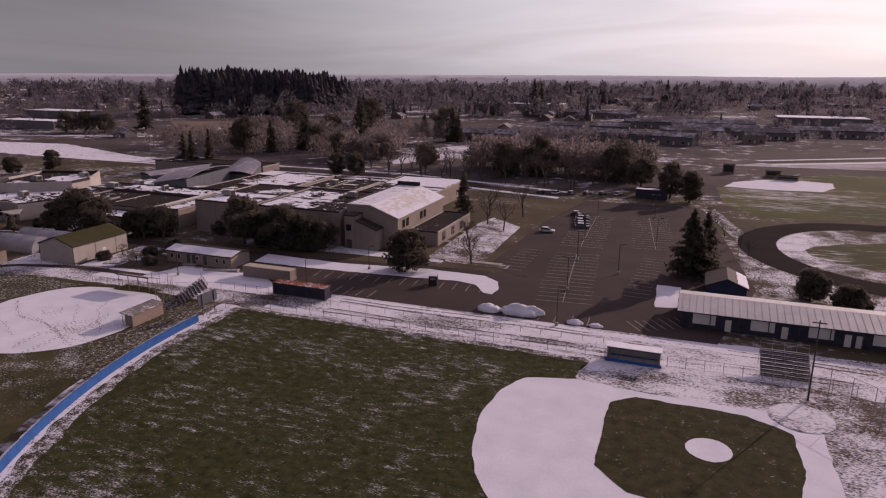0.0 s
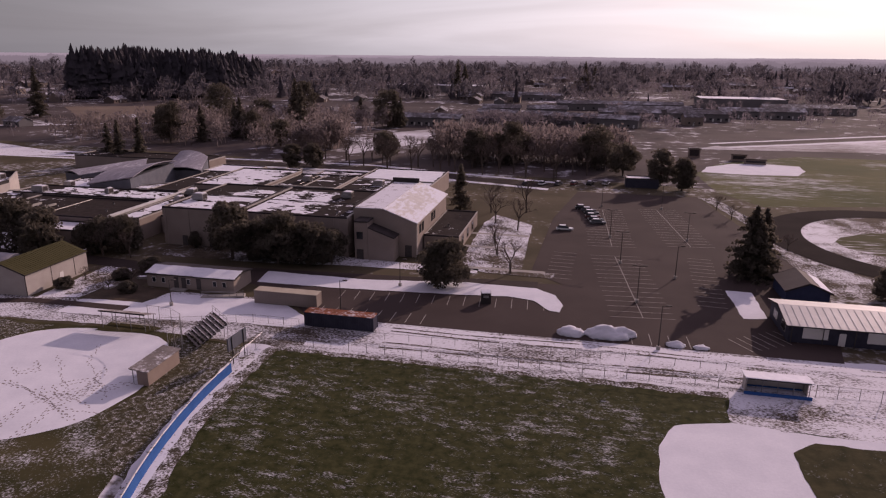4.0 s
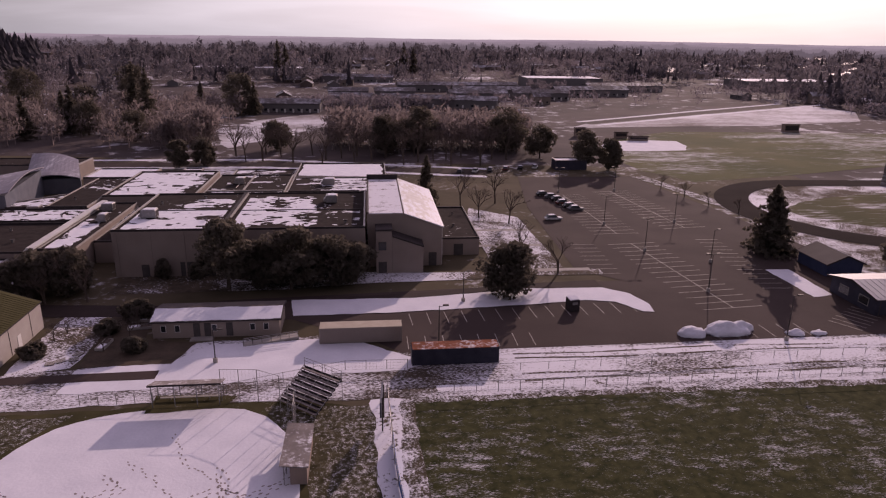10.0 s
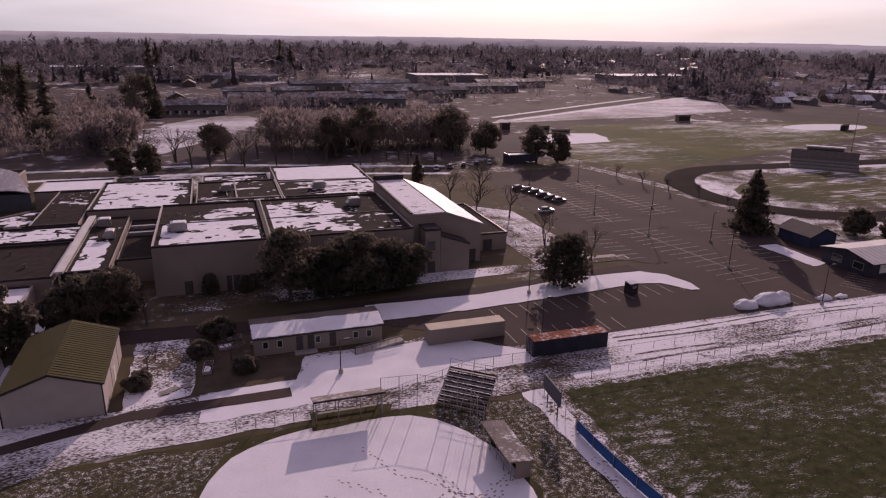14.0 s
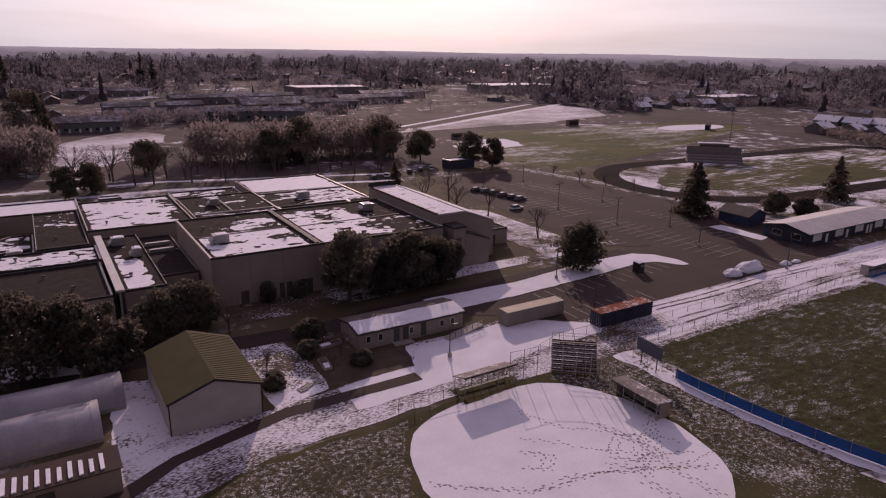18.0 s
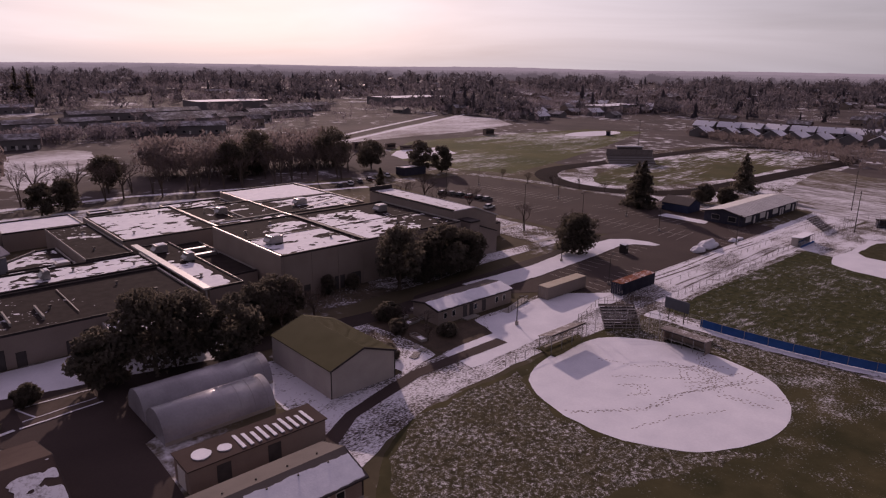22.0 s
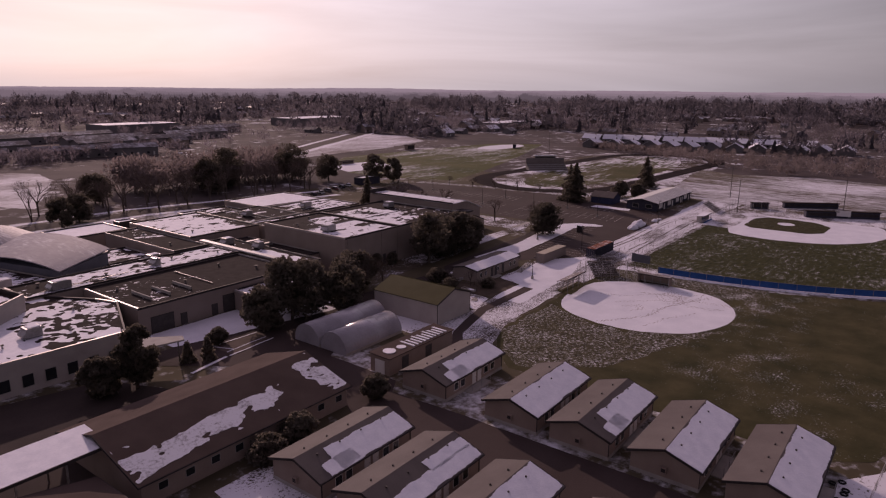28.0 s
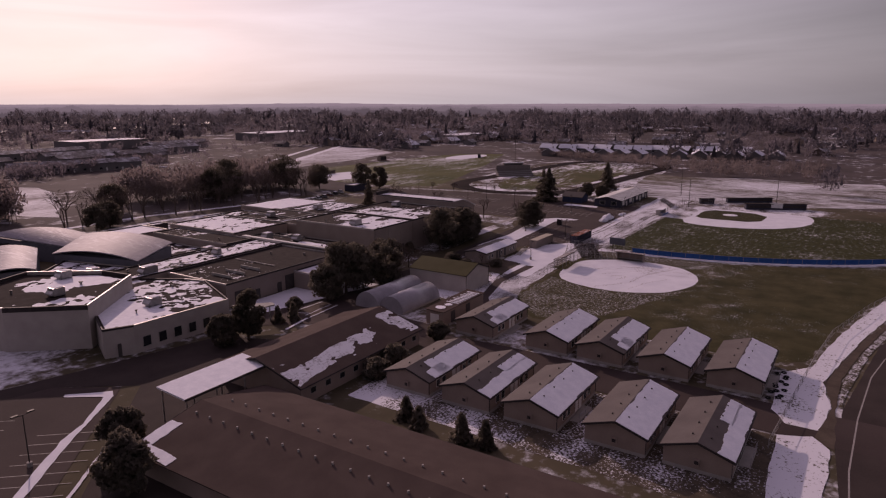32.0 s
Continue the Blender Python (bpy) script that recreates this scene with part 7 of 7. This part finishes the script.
def terrace(x0, y0, x1, y1, d, e, r, bays_, label):
    """A long terrace of dwellings under one low roof."""
    a, c = Vector((x0, y0)), Vector((x1, y1))
    w, ang = (c - a).length, math.degrees(math.atan2(y1 - y0, x1 - x0))
    b = gabled("apartment_row", w, d, e, r, HOUSE_ROOF, HOUSE_WALLS[0], label, "building", 0.5)
    b.matrix_basis = pose(x0, y0, 0, 0, 0, ang)
    for k in range(bays_):
        part("window", bx(w * (k + 0.3) / bays_, -0.06, 1.0, w * (k + 0.3) / bays_ + 1.6, -0.004, 2.3), GLASSY, b)
        part("door", bx(w * (k + 0.7) / bays_, -0.06, 0.05, w * (k + 0.7) / bays_ + 1.0, -0.004, 2.1), WHITE, b)


for q in ((-110, 478, -82, 474), (-77, 473, -4, 450), (-27, 508, 15, 510), (20, 512, 62, 514), (-150, 430, -112, 428), (-112, 520, -84, 521), (-79, 522, -50, 523), (-20, 540, 40, 543), (60, 545, 120, 550), (-60, 585, 40, 592), (100, 590, 170, 600), (-160, 700, -60, 690)):
    terrace(*q, 11, 5.2, 7.4, 8, "long grey apartment row under a snowy roof")
for x, y, w, d, h, label in ((-273, 800, 118, 45, 7, "large flat store with a snow-white roof"), (60, 640, 70, 40, 8, "large flat warehouse under snow"), (260, 620, 90, 45, 8, "large flat warehouse under snow"), (-520, 380, 60, 20, 6, "long farm shed under snow"), (360, 420, 70, 30, 7, "flat-roofed store under snow"), (-620, 480, 70, 30, 6, "long shed under snow")):
    block("far_store", rect(x, y, x + w, y + d), h, label, SNOW_ROOF, HOUSE_WALLS[0])

# far roofs past the houses that can be told apart
V, F, mats = [], [], []
for _ in range(1300):
    a, r = radians(rng.uniform(-62, 98)), 850 + 1250 * rng.uniform(0, 1) ** 1.1
    x, y = -110 + r * math.sin(a), 80 + r * math.cos(a)
    w, d, e, q = rng.uniform(10, 26), rng.uniform(8, 14), rng.uniform(3, 6), rng.uniform(1.5, 3)
    if rng.uniform() < 0.5:
        P = [(0, 0), (w, 0), (w, d), (0, d), (0, d / 2), (w, d / 2)]
    else:
        P = [(0, 0), (0, w), (-d, w), (-d, 0), (-d / 2, 0), (-d / 2, w)]
    k = len(V)
    V += [(x + p, y + s, 0) for p, s in P[:4]] + [(x + p, y + s, e) for p, s in P[:4]] + [(x + P[4][0], y + P[4][1], e + q), (x + P[5][0], y + P[5][1], e + q)]
    F += [(k, k + 1, k + 5, k + 4), (k + 2, k + 3, k + 7, k + 6), (k + 1, k + 2, k + 6, k + 9, k + 5), (k + 3, k, k + 4, k + 8, k + 7), (k + 4, k + 5, k + 9, k + 8), (k + 6, k + 7, k + 8, k + 9)]
    mats += [0, 0, 0, 0, 1, 1]
ob = soup("far_houses", V, F, HOUSE_WALLS[2])
ob.data.materials.append(HOUSE_ROOF)
ob.data.polygons.foreach_set("material_index", mats)
tagged(ob, "far houses of the town with pale roofs", "houses", kind="stuff")

# tree lines and low hills round the horizon; emission stands in for haze
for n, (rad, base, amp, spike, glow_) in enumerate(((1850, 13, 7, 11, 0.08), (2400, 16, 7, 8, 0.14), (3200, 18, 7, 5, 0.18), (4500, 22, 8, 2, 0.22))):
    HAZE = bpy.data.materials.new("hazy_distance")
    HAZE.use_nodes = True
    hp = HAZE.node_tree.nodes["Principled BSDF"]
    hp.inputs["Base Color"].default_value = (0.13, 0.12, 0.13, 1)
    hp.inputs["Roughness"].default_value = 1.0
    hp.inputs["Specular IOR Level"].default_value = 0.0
    # added glow, stronger on the farther rings, instead of scattered light
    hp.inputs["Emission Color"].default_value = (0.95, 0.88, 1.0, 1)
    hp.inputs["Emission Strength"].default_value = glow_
    bm, prev, steps, g = bmesh.new(), None, 3600, np.random.default_rng(n + 70)
    for i in range(steps + 1):
        a = 2 * math.pi * i / steps
        u, v = math.cos(a), math.sin(a)
        clump = max(0.0, noise.noise(Vector((u * 45, v * 45, n * 3.0))) + 0.4 * noise.noise(Vector((u * 160, v * 160, n * 3.0))))
        h = base + amp * noise.noise(Vector((u * 5, v * 5, n * 5.0))) + spike * (1.5 * clump + (0.55 if i % 2 else 0.1) * g.uniform(0.3, 1.2))
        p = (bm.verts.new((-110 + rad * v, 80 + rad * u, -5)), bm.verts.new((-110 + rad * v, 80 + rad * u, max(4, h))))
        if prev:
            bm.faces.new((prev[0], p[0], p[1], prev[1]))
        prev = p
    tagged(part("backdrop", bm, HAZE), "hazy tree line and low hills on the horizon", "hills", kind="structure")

# ---- marks in the snow ----
V, F = [], []


def trail(pts, seed, stray=0.25, pace=0.55):
    g = np.random.default_rng(seed)
    side = 1
    for i in range(len(pts) - 1):
        a, b = Vector(pts[i]), Vector(pts[i + 1])
        d = (b - a).normalized()
        s = Vector((-d.y, d.x))
        for k in range(int((b - a).length / pace)):
            p = a + d * (k * pace) + s * (0.16 * side + stray * 0.5 * math.sin(k * 0.4 + seed) + g.normal() * 0.14)
            side = -side
            n = len(V)
            l, w = d * g.uniform(0.12, 0.22), s * g.uniform(0.07, 0.12)
            for q in (p - l - w * 0.7, p - w * 1.1, p + l - w * 0.6, p + l + w * 0.6, p + w * 1.1, p - l + w * 0.7):
                V.append((q.x, q.y, 0.098))
            F.append(tuple(range(n, n + 6)))


for n, pts in enumerate((((-124, 90), (-116, 84), (-108, 83), (-101, 80), (-95, 77)), ((-95, 80), (-101, 83), (-106, 88), (-111, 93)), ((-93, 88), (-100, 84), (-104, 79), (-103, 72)), ((-107, 97), (-104, 91), (-98, 86), (-94, 82)), ((-99, 72), (-100, 78), (-99, 84), (-101, 91)), ((-121, 82), (-114, 80), (-107, 76)), ((-104, 84), (-102, 82), (-99, 83), (-98, 86), (-101, 87), (-104, 84)), ((-95, 85), (-99, 81), (-103, 81), (-106, 84)), ((-112, 90), (-110, 88), (-112, 86), (-114, 88)), ((-93, 79), (-98, 79), (-105, 82), (-112, 84)))):
    trail(pts, n + 3)
    if n % 2 == 0:
        trail([(x + 0.8, y - 0.5) for x, y in pts], n + 40)
tagged(soup("footprints", V, F, mat("trodden_ground", (0.2, 0.17, 0.16), (0.34, 0.3, 0.3), 1.0, 0.9, 0.2)), "trails of footprints crossing the softball snow", "footprints", kind="stuff")
for k, (y, w) in enumerate(((106.3, 0.5), (107.9, 0.45), (112.6, 0.4), (114.2, 0.4))):
    pts = [(-64 + 4.4 * i, y + 0.35 * math.sin(i * 0.7 + k)) for i in range(22)]
    ground("wheel_rut", [(x, q - w / 2) for x, q in pts] + [(x, q + w / 2) for x, q in pts[::-1]], 0.075 + 0.004 * k, WORN, 0.15, "muddy wheel rut along the snowy strip", 1.0, k)
